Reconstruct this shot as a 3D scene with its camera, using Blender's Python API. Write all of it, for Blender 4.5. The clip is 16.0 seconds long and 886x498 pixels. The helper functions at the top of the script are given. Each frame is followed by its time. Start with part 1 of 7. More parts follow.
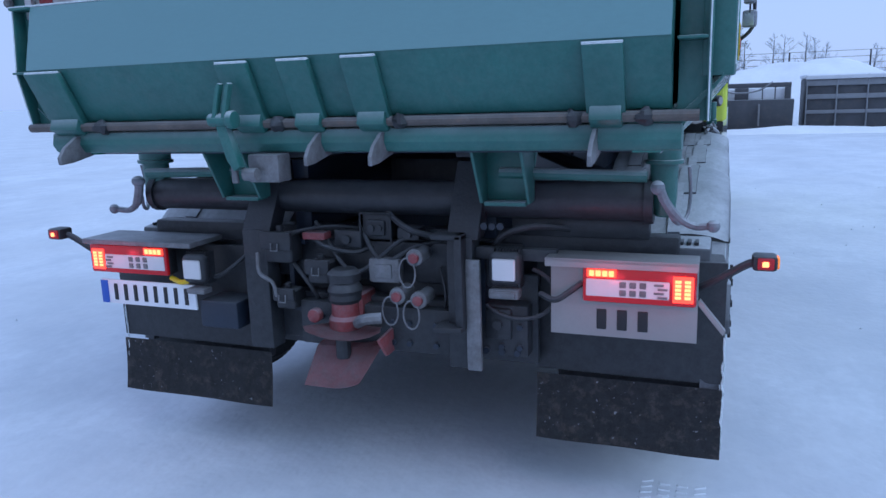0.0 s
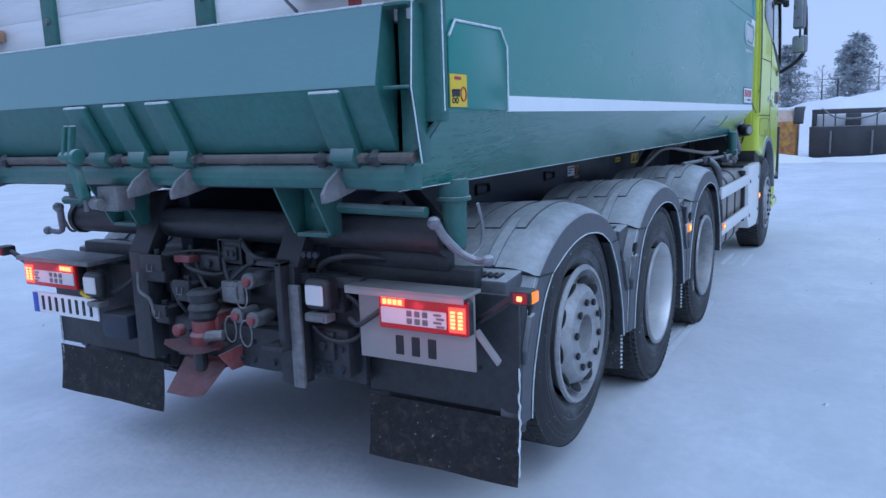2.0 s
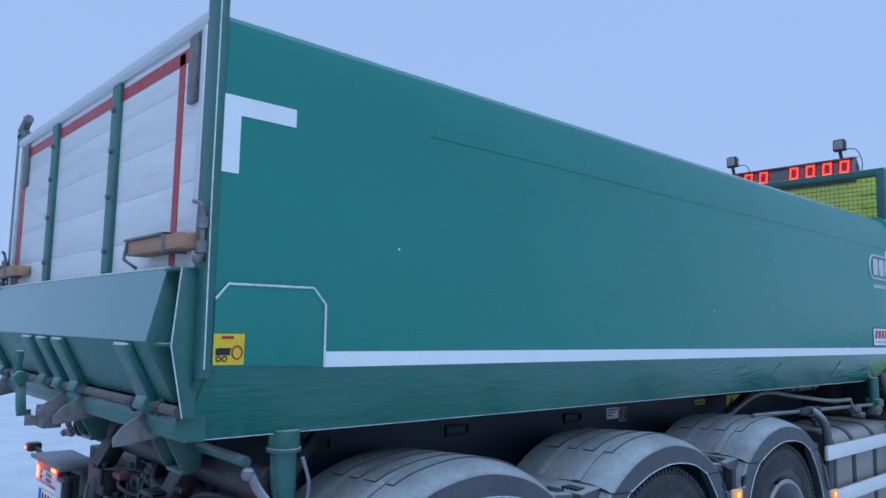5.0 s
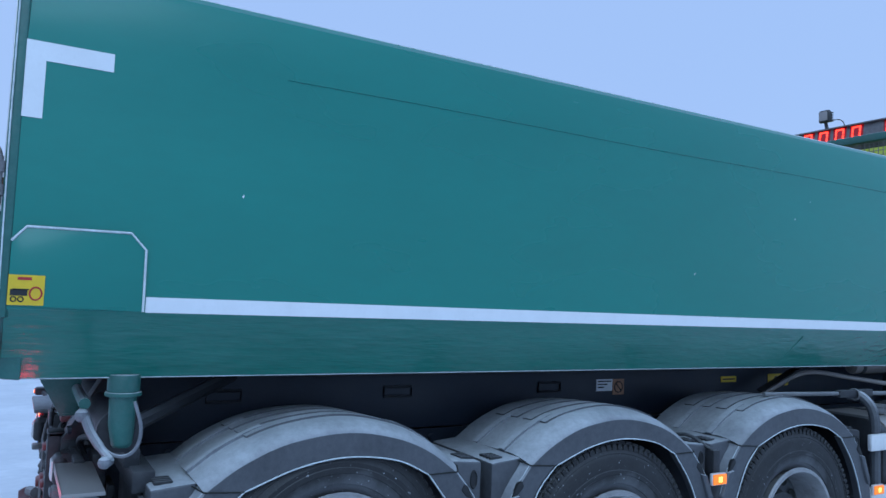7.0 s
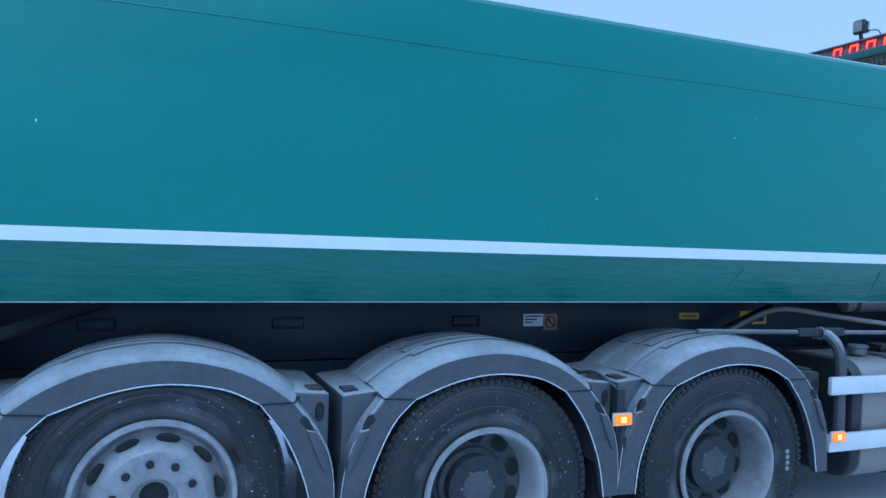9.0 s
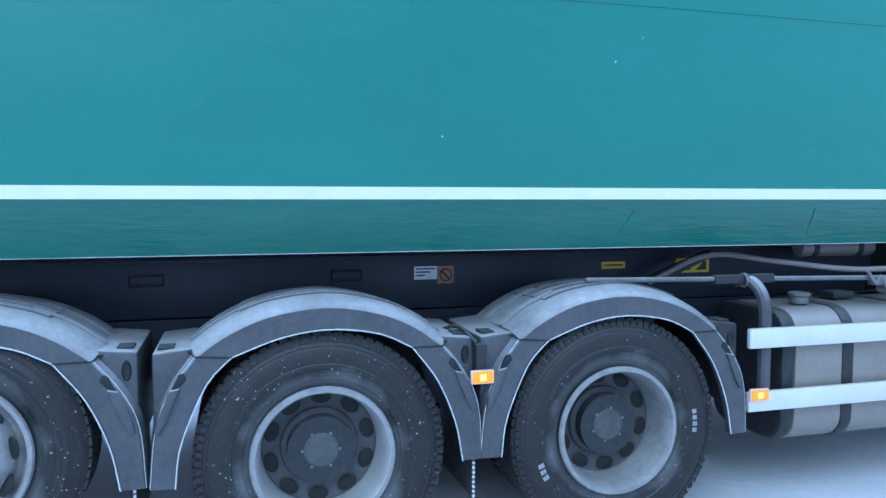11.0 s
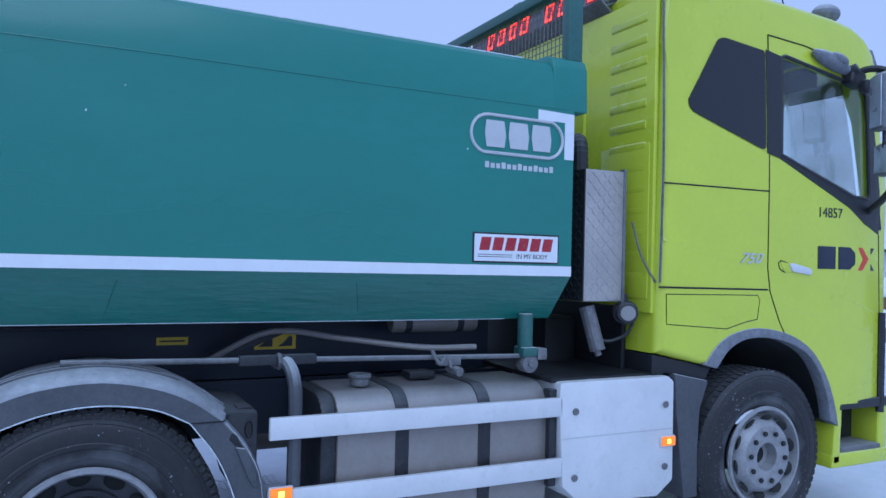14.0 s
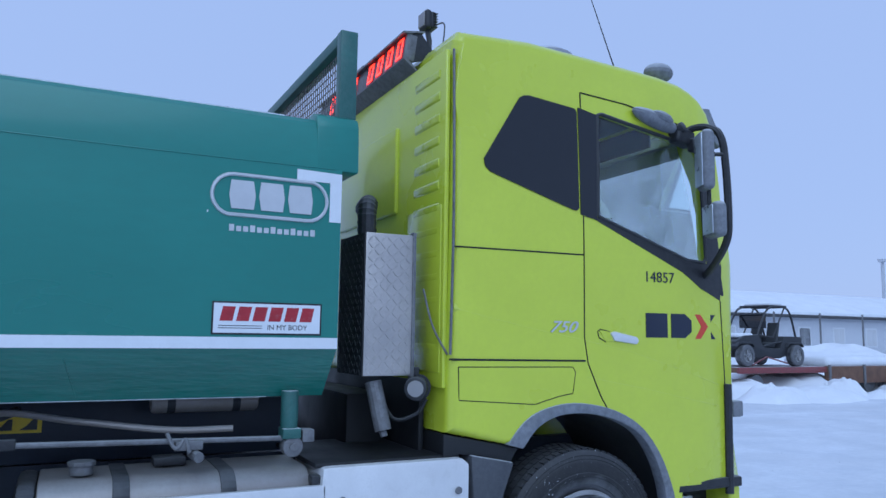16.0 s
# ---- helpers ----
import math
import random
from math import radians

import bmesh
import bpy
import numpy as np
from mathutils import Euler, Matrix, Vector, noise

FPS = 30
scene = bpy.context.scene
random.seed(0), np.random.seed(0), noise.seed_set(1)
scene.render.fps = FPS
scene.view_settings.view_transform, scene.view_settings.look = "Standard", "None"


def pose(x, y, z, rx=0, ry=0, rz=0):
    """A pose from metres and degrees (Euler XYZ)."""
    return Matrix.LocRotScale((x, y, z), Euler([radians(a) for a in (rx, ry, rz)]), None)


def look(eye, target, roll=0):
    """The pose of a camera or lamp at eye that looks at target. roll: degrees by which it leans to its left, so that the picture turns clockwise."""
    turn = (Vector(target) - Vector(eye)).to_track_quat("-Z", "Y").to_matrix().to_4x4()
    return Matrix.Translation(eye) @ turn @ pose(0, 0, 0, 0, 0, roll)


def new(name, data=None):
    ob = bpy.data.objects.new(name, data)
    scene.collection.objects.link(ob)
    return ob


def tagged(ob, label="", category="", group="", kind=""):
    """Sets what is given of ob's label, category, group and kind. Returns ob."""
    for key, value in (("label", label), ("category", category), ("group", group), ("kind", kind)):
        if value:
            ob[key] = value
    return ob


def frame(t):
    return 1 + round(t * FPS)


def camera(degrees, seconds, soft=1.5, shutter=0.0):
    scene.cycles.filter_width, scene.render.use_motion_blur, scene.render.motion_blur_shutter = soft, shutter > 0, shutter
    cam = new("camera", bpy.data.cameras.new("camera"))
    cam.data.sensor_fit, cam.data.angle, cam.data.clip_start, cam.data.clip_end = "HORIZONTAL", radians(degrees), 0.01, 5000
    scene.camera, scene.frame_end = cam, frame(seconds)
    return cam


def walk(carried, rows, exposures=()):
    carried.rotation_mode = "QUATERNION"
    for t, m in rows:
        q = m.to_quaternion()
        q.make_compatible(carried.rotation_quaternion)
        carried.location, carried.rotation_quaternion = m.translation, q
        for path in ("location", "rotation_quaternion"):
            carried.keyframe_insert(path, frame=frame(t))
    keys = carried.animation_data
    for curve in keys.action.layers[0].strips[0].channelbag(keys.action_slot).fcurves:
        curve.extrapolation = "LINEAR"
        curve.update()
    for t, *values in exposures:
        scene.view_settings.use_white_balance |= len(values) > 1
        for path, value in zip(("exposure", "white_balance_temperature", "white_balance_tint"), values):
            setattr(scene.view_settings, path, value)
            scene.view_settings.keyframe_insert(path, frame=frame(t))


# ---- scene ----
cam = camera(61.6, 16.0)
METRES, EYE, TILT, LEAN, TURN = 9.12, 1.57, 0.0, 0.0, 20.85
ROWS = [
    (0.0, 0.0, 0.0, 0.0, -0.38, -11.64, 1.82),
    (0.5, 0.0326, 0.0016, -0.0004, 1.62, -11.0, 2.26),
    (1.0, 0.0632, -0.0037, 0.0008, 3.87, -10.34, 2.43),
    (1.5, 0.1002, -0.0128, 0.001, 6.31, -10.29, 2.23),
    (2.0, 0.1257, -0.0125, 0.0025, 8.95, -9.54, 1.9),
    (2.5, 0.1493, -0.0127, 0.0077, 11.53, -6.95, 1.26),
    (3.0, 0.1776, -0.0161, 0.0143, 14.62, -3.63, 0.31),
    (3.5, 0.2047, -0.014, 0.0197, 17.61, -0.19, -0.17),
    (4.0, 0.2276, 0.002, 0.0195, 20.79, 2.88, -0.65),
    (4.2, 0.2374, 0.0094, 0.0219, 22.09, 4.14, -0.8),
    (6.3, 0.3338, 0.0952, 0.0185, 34.35, 5.97, -1.85),
    (6.5, 0.3458, 0.1039, 0.0169, 35.7, 5.83, -1.93),
    (7.0, 0.3679, 0.1249, 0.0154, 39.1, 3.95, -2.28),
    (7.5, 0.3776, 0.1495, 0.0133, 41.82, 2.89, -2.43),
    (8.0, 0.3908, 0.1733, 0.0131, 43.65, 1.82, -2.24),
    (8.5, 0.4202, 0.1951, 0.0134, 45.11, 0.48, -2.18),
    (11.0, 0.497, 0.335, 0.0059, 53.47, -3.75, 0.0),
    (11.5, 0.5024, 0.3617, 0.0077, 52.84, -3.42, 0.5),
    (12.0, 0.5198, 0.3884, 0.0116, 51.62, -2.77, -0.39),
    (12.5, 0.5364, 0.4126, 0.0132, 49.69, -2.13, -1.4),
    (13.0, 0.5447, 0.4448, 0.0114, 46.96, -1.36, -1.18),
    (13.5, 0.5569, 0.4734, 0.0118, 44.23, -0.21, -0.56),
    (14.0, 0.5785, 0.502, 0.0135, 42.88, 0.94, -1.43),
    (14.5, 0.597, 0.529, 0.0126, 41.95, 2.43, -1.45),
    (15.0, 0.6105, 0.5619, 0.0131, 41.54, 4.02, -1.24),
    (15.5, 0.6317, 0.5894, 0.0144, 41.68, 5.38, -1.03),
    (16.0, 0.6505, 0.6151, 0.0152, 42.46, 6.52, -0.81),
]
EXPOSURES = [(0.0, 0.22, 6350, 13), (2.5, 0.2, 6350, 13), (4.0, 0.05, 6400, 9), (7.0, 0.15, 6300, 7), (8.0, 0.35, 6000, 4), (8.6, 0.3, 5500, 2), (10.9, 0.9, 6250, 4), (12.5, 0.6, 6250, 8), (13.5, 0.3, 6220, 16), (14.5, 0.1, 6270, 17), (16.0, 0.08, 6450, 13)]
walk(cam, [(t, pose(1.232, -2.21, EYE, TILT, LEAN, TURN) @ pose(METRES * x, METRES * y, METRES * z, 90 + pitch, roll, yaw)) for t, x, y, z, yaw, pitch, roll in ROWS], EXPOSURES)

# ---- light: a low overcast winter dusk ----
world = bpy.data.worlds.new("overcast")
world.use_nodes = True
scene.world = world
wn, wl = world.node_tree.nodes, world.node_tree.links
sky = wn.new("ShaderNodeTexSky")
sky.sky_type, sky.sun_disc = "NISHITA", False
sky.sun_elevation, sky.sun_rotation = radians(20), radians(200)
cloud = wn.new("ShaderNodeMix")
cloud.data_type = "RGBA"
cloud.inputs[0].default_value = 0.88
cloud.inputs[7].default_value = (4.35, 6.3, 10.7, 1)
wl.new(sky.outputs[0], cloud.inputs[6])
wl.new(cloud.outputs[2], wn["Background"].inputs[0])
wn["Background"].inputs[1].default_value = 0.085
sun = new("sun", bpy.data.lights.new("sun", "SUN"))
sun.data.energy, sun.data.angle, sun.data.color = 1.2, radians(50), (0.56, 0.77, 1.0)
sun.matrix_world = look((0, 0, 0), (-0.7, 0.3, -0.72))

for lamp_x, lamp_y in ((0.87, 0.12), (1.12, 0.12), (-1.24, 0.08)):
    tail_glow = new("tail_glow", bpy.data.lights.new("tail_glow", "POINT"))
    tail_glow.data.energy, tail_glow.data.color, tail_glow.data.shadow_soft_size = 0.35, (1.0, 0.05, 0.09), 0.03
    tail_glow.location = (lamp_x, lamp_y, 0.95)


# ---- materials ----
def material(name, colour, rough=0.5, metal=0.0, spread=0.12, scale=6.0, bump=0.0, fine=90.0, frost=0.0, side=0.0, coat=0.0, specks=0.0, dirt=None, dirty=0.0, stretch=(1, 1, 1)):
    """Paint, plastic or metal with broad mottling, fine grain and, where asked, rime on its upper faces and dirt."""
    m = bpy.data.materials.new(name)
    m.use_nodes = True
    n, l = m.node_tree.nodes, m.node_tree.links
    b = n["Principled BSDF"]
    b.inputs["Metallic"].default_value = metal
    b.inputs["Coat Weight"].default_value = coat
    b.inputs["Coat Roughness"].default_value = 0.12
    geo = n.new("ShaderNodeNewGeometry")
    mp = n.new("ShaderNodeMapping")
    mp.inputs["Scale"].default_value = stretch
    l.new(geo.outputs["Position"], mp.inputs[0])

    def noise_at(s, detail=4.0, rough_n=0.6):
        t = n.new("ShaderNodeTexNoise")
        t.inputs["Scale"].default_value, t.inputs["Detail"].default_value, t.inputs["Roughness"].default_value = s, detail, rough_n
        l.new(mp.outputs[0], t.inputs["Vector"])
        return t.outputs["Fac"]

    def mix(fac, a, c):
        x = n.new("ShaderNodeMix")
        x.data_type = "RGBA"
        for socket, v in ((0, fac), (6, a), (7, c)):
            if isinstance(v, (int, float)):
                x.inputs[socket].default_value = v
            elif isinstance(v, tuple):
                x.inputs[socket].default_value = (*v, 1)
            else:
                l.new(v, x.inputs[socket])
        return x.outputs[2]

    def span(v, lo, hi, a=0.0, c=1.0):
        r = n.new("ShaderNodeMapRange")
        r.inputs[1].default_value, r.inputs[2].default_value, r.inputs[3].default_value, r.inputs[4].default_value = lo, hi, a, c
        l.new(v, r.inputs[0])
        return r.outputs[0]

    def times(a, c, op="MULTIPLY"):
        x = n.new("ShaderNodeMath")
        x.operation = op
        for k, v in enumerate((a, c)):
            if isinstance(v, (int, float)):
                x.inputs[k].default_value = v
            else:
                l.new(v, x.inputs[k])
        return x.outputs[0]

    big, small = noise_at(scale), noise_at(fine, 2.0)
    dark = tuple(v * (1 - spread) for v in colour)
    light = tuple(min(1, v * (1 + spread)) for v in colour)
    col = mix(span(big, 0.3, 0.7), dark, light)
    col = mix(times(span(small, 0.35, 0.75), 0.35), col, tuple(v * (1 - 1.5 * spread) for v in colour))
    ro = span(big, 0.3, 0.7, max(0.03, rough - 0.08), min(1, rough + 0.1))
    if dirt:
        f = times(span(noise_at(scale * 2.7, 6.0, 0.7), 0.62 - 0.3 * dirty, 0.78 - 0.2 * dirty), dirty)
        col = mix(f, col, dirt)
    if frost or side:
        sep = n.new("ShaderNodeSeparateXYZ")
        l.new(geo.outputs["Normal"], sep.inputs[0])
        up = span(sep.outputs[2], 0.2, 0.82)
        grain = span(noise_at(30.0, 6.0, 0.75), 0.32, 0.62)
        f = times(times(up, frost), span(noise_at(3.0), 0.25, 0.6, 0.55, 1.0))
        f = times(f, span(grain, 0, 1, 0.7, 1.0))
        if side:
            f = times(f, times(grain, side), "MAXIMUM")
        col = mix(f, col, (0.74, 0.77, 0.8))
        ro = times(ro, f, "MAXIMUM")
    if specks:
        f = times(span(noise_at(75.0, 1.0), 0.72 - specks, 0.76 - specks), span(noise_at(4.0), 0.4, 0.65))
        col = mix(times(f, 0.8), col, (0.7, 0.74, 0.78))
    l.new(col, b.inputs["Base Color"])
    l.new(ro, b.inputs["Roughness"])
    if bump:
        bp = n.new("ShaderNodeBump")
        bp.inputs["Strength"].default_value, bp.inputs["Distance"].default_value = bump, 0.01
        l.new(times(small, times(big, 0.5), "ADD"), bp.inputs["Height"])
        l.new(bp.outputs[0], b.inputs["Normal"])
    return m


def glow(name, colour, strength, base=(0.5, 0.5, 0.5)):
    m = bpy.data.materials.new(name)
    m.use_nodes = True
    b = m.node_tree.nodes["Principled BSDF"]
    b.inputs["Base Color"].default_value = (*base, 1)
    b.inputs["Emission Color"].default_value = (*colour, 1)
    b.inputs["Emission Strength"].default_value = strength
    b.inputs["Roughness"].default_value = 0.2
    return m


GREEN = material("green_paint", (0.002, 0.188, 0.15), 0.3, spread=0.08, scale=1.2, bump=0.02, fine=25, coat=0.2, stretch=(1, 0.35, 1))
GREEN_LOW = material("green_paint_frosted", (0.005, 0.16, 0.12), 0.16, spread=0.12, scale=3, bump=0.5, fine=26, side=0.02, coat=0.4, dirt=(0.02, 0.21, 0.17), dirty=0.3, stretch=(1, 0.25, 1.6))
# green paled for a frost film and for sky reflection put into the colour
GREEN_FROST_SKY = material("green_paint_frost_and_sky", (0.11, 0.24, 0.245), 0.4, spread=0.07, scale=1.5, bump=0.03, coat=0.5, stretch=(0.4, 1, 1))
GREEN_WORN = material("green_paint_worn", (0.014, 0.115, 0.097), 0.42, spread=0.2, scale=4, bump=0.1, frost=0.75, side=0.03, dirt=(0.12, 0.09, 0.075), dirty=0.16)
LIME = material("lime_paint", (0.57, 0.65, 0.045), 0.3, spread=0.06, scale=1.5, bump=0.012, fine=30, frost=0.22, coat=0.5)
BLACK = material("black_steel", (0.014, 0.016, 0.02), 0.5, spread=0.3, scale=9, bump=0.15, frost=0.12, side=0.02, dirt=(0.05, 0.05, 0.052), dirty=0.3)
BAR = material("rusty_bar", (0.10, 0.085, 0.075), 0.65, spread=0.35, scale=12, bump=0.2, frost=0.2, dirt=(0.2, 0.11, 0.07), dirty=0.3)
CHASSIS = material("chassis_paint", (0.013, 0.021, 0.036), 0.5, spread=0.3, scale=3, bump=0.06, frost=0.15, dirt=(0.02, 0.027, 0.04), dirty=0.3)
# near-black for black parts and for shade painted into recesses and gaps
BLACK_AND_SHADE = material("black_parts_and_shade", (0.011, 0.012, 0.014), 0.6, spread=0.3, scale=6, bump=0.1)
PLASTIC = material("grey_plastic_frosted", (0.058, 0.062, 0.071), 0.5, spread=0.25, scale=4, bump=0.14, fine=150, frost=0.66, side=0.03)
PLASTIC_DARK = material("black_plastic", (0.013, 0.014, 0.017), 0.5, spread=0.3, scale=8, bump=0.12, frost=0.18, side=0.02)
RUBBER = material("tyre_rubber", (0.011, 0.011, 0.012), 0.6, spread=0.3, scale=5, bump=0.15, fine=120, frost=0.12, side=0.012, dirt=(0.06, 0.06, 0.065), dirty=0.2, specks=0.008)
# salt dust blown onto the sidewall round the rim
_n, _l = RUBBER.node_tree.nodes, RUBBER.node_tree.links
_b = _n["Principled BSDF"]
_tc, _sep = _n.new("ShaderNodeTexCoord"), _n.new("ShaderNodeSeparateXYZ")
_l.new(_tc.outputs["Object"], _sep.inputs[0])
_flat, _len = _n.new("ShaderNodeCombineXYZ"), _n.new("ShaderNodeVectorMath")
_l.new(_sep.outputs[1], _flat.inputs[1])
_l.new(_sep.outputs[2], _flat.inputs[2])
_len.operation = "LENGTH"
_l.new(_flat.outputs[0], _len.inputs[0])
_no = _n.new("ShaderNodeTexNoise")
_no.inputs["Scale"].default_value, _no.inputs["Detail"].default_value = 5.0, 5.0
_l.new(_tc.outputs["Object"], _no.inputs["Vector"])
_wob = _n.new("ShaderNodeMath")
_wob.operation = "MULTIPLY_ADD"
_wob.inputs[1].default_value = 0.22
_l.new(_no.outputs["Fac"], _wob.inputs[0])
_l.new(_len.outputs["Value"], _wob.inputs[2])
_mr = _n.new("ShaderNodeMapRange")
_mr.inputs["From Min"].default_value, _mr.inputs["From Max"].default_value = 0.42, 0.485
_mr.inputs["To Min"].default_value, _mr.inputs["To Max"].default_value = 0.34, 0.0
_l.new(_wob.outputs[0], _mr.inputs["Value"])
_mx = _n.new("ShaderNodeMix")
_mx.data_type = "RGBA"
_old = _b.inputs["Base Color"].links[0].from_socket
_l.new(_mr.outputs[0], _mx.inputs[0])
_l.new(_old, _mx.inputs[6])
_mx.inputs[7].default_value = (0.3, 0.31, 0.33, 1)
_l.new(_mx.outputs[2], _b.inputs["Base Color"])
RUBBER_MARK = material("worn_white_marking", (0.3, 0.31, 0.32), 0.8, spread=0.3, scale=60)
FLAP = material("rubber_flap", (0.02, 0.02, 0.022), 0.5, spread=0.3, scale=7, bump=0.15, side=0.03, dirt=(0.26, 0.21, 0.16), dirty=0.36, specks=0.004)
ALLOY = material("dusty_alloy", (0.32, 0.32, 0.325), 0.5, metal=0.3, spread=0.15, scale=8, bump=0.1, frost=0.15, dirt=(0.16, 0.155, 0.15), dirty=0.5)
STEEL = material("salted_steel", (0.15, 0.15, 0.155), 0.55, metal=0.3, spread=0.3, scale=10, bump=0.15, frost=0.4, side=0.1, dirt=(0.09, 0.08, 0.075), dirty=0.6)
DISC = material("dusty_wheel_disc", (0.075, 0.078, 0.086), 0.6, metal=0.1, spread=0.25, scale=9, bump=0.12, dirt=(0.14, 0.138, 0.135), dirty=0.4)
ALU = material("brushed_aluminium", (0.62, 0.62, 0.62), 0.4, metal=0.55, spread=0.06, scale=3, bump=0.05, fine=60, dirt=(0.35, 0.33, 0.3), dirty=0.3, stretch=(1, 0.15, 4))
ALU_TANK = material("tank_aluminium", (0.275, 0.242, 0.22), 0.45, metal=0.35, spread=0.12, scale=4, bump=0.06, frost=0.35, side=0.05, dirt=(0.24, 0.21, 0.18), dirty=0.45)
PLATE = material("dull_aluminium_sheet", (0.29, 0.278, 0.27), 0.5, metal=0.2, spread=0.06, scale=5, bump=0.05, dirt=(0.25, 0.24, 0.23), dirty=0.3)
RAIL = material("anodised_rail", (0.70, 0.70, 0.70), 0.45, metal=0.2, spread=0.06, scale=5, bump=0.04, dirt=(0.5, 0.49, 0.47), dirty=0.3)
BOARD = material("weathered_aluminium_boards", (0.67, 0.67, 0.67), 0.5, metal=0.2, spread=0.07, scale=3, bump=0.06, fine=40, side=0.2, dirt=(0.46, 0.45, 0.44), dirty=0.45, stretch=(0.25, 1, 2.5))
WOOD = material("raw_timber", (0.40, 0.22, 0.14), 0.75, spread=0.25, scale=9, bump=0.3, fine=60, frost=0.2, stretch=(0.2, 3, 3))
WHITE = material("white_reflective_tape", (0.72, 0.74, 0.76), 0.45, spread=0.04, scale=8, bump=0.05, dirt=(0.5, 0.52, 0.53), dirty=0.2)
RED = material("red_tape", (0.42, 0.02, 0.03), 0.4, spread=0.15, scale=12, dirt=(0.5, 0.3, 0.3), dirty=0.25)
RED_PAINT = material("red_paint_worn", (0.22, 0.024, 0.026), 0.5, spread=0.25, scale=9, bump=0.15, frost=0.35, side=0.06, dirt=(0.1, 0.06, 0.055), dirty=0.5)
YELLOW = material("yellow_sticker", (0.72, 0.48, 0.02), 0.45, spread=0.08, scale=14, dirt=(0.3, 0.22, 0.08), dirty=0.2)
WHITE_RIME = material("white_rime", (0.62, 0.68, 0.70), 0.9, spread=0.2, scale=40, bump=0.6, fine=120)
INK = material("black_ink", (0.012, 0.012, 0.014), 0.45, spread=0.1)
NAVY = material("navy_lettering", (0.012, 0.018, 0.04), 0.4, spread=0.1)
ORANGE_RED = material("orange_red_lettering", (0.7, 0.06, 0.03), 0.4, spread=0.05)
SILVER = material("silver_foil", (0.55, 0.56, 0.57), 0.4, metal=0.2, spread=0.06, scale=10)
BLUE = material("blue_strip", (0.02, 0.09, 0.42), 0.4, spread=0.05)
# grey-blue base holds rime and a painted reflection of sky and snow
MIRROR = material("mirror_glass_rime_and_sky", (0.42, 0.46, 0.52), 0.3, metal=0.4, spread=0.1, scale=9, side=0.2)
RIMED = material("rimed_grey_plastic", (0.14, 0.15, 0.17), 0.7, spread=0.2, scale=14, bump=0.12, fine=150, frost=0.7, side=0.12)
GLASS_DARK = material("tinted_glass", (0.012, 0.014, 0.018), 0.06, spread=0.05)
SEAM = material("panel_gap", (0.01, 0.012, 0.01), 0.7, spread=0.1)
LENS_RED = glow("red_lens", (1.0, 0.012, 0.02), 0.06, (0.34, 0.008, 0.014))
LENS_WHITE = material("clear_lens", (0.62, 0.6, 0.6), 0.15, spread=0.05)
LED_RED = glow("red_led", (1.0, 0.04, 0.02), 2.6, (0.8, 0.05, 0.03))
LED_HOT = glow("red_led_core", (1.0, 0.26, 0.06), 2.6, (0.9, 0.3, 0.2))
AMBER = glow("amber_lens", (1.0, 0.22, 0.02), 0.6, (0.8, 0.22, 0.02))
AMBER_HOT = glow("amber_core", (1.0, 0.42, 0.06), 3.2, (0.9, 0.5, 0.1))
GLASS = bpy.data.materials.new("window_glass")
GLASS.use_nodes = True
_g = GLASS.node_tree.nodes["Principled BSDF"]
_g.inputs["Base Color"].default_value = (0.87, 1.0, 0.99, 1)
_g.inputs["Transmission Weight"].default_value, _g.inputs["Roughness"].default_value, _g.inputs["IOR"].default_value = 1.0, 0.02, 1.45


# ---- mesh helpers ----
WHERE = {}


def thing(name, at, label, category, group="", kind=""):
    ob = new(name)
    ob.location = at
    WHERE[ob] = Vector(at)
    return tagged(ob, label, category, group, kind)


def part(name, bm, mat, parent=None, label="", at=None, smooth=True):
    """One mesh object under parent. With no place given its mesh is in the world's coordinates."""
    if isinstance(bm, bpy.types.Mesh):
        me = bm
    else:
        bmesh.ops.recalc_face_normals(bm, faces=bm.faces[:])
        me = bpy.data.meshes.new(name)
        bm.to_mesh(me)
        bm.free()
        me.materials.append(mat)
        if smooth:
            me.shade_smooth()
            me.set_sharp_from_angle(angle=radians(24))
    ob = new(name, me)
    place = Vector(at) if at is not None else Vector((0, 0, 0))
    WHERE[ob] = place
    if parent is not None:
        ob.parent = parent
        ob.location = place - WHERE[parent]
    else:
        ob.location = place
    if label:
        ob["label"] = label
    return ob


def join(*bms):
    out = bms[0]
    for other in bms[1:]:
        me = bpy.data.meshes.new("tmp")
        other.to_mesh(me)
        out.from_mesh(me)
        bpy.data.meshes.remove(me)
        other.free()
    return out


def moved(bm, m):
    bmesh.ops.transform(bm, matrix=m, verts=bm.verts[:])
    return bm


def box(x0, x1, y0, y1, z0, z1, bevel=0.008, seg=2):
    bm = bmesh.new()
    bmesh.ops.create_cube(bm, size=1, matrix=Matrix.Translation(((x0 + x1) / 2, (y0 + y1) / 2, (z0 + z1) / 2)) @ Matrix.Diagonal((abs(x1 - x0), abs(y1 - y0), abs(z1 - z0), 1)))
    bevel = min(bevel, 0.45 * min(abs(x1 - x0), abs(y1 - y0), abs(z1 - z0)))
    if bevel > 0.0005:
        bmesh.ops.bevel(bm, geom=bm.edges[:], offset=bevel, segments=seg, profile=0.5, affect="EDGES")
    return bm


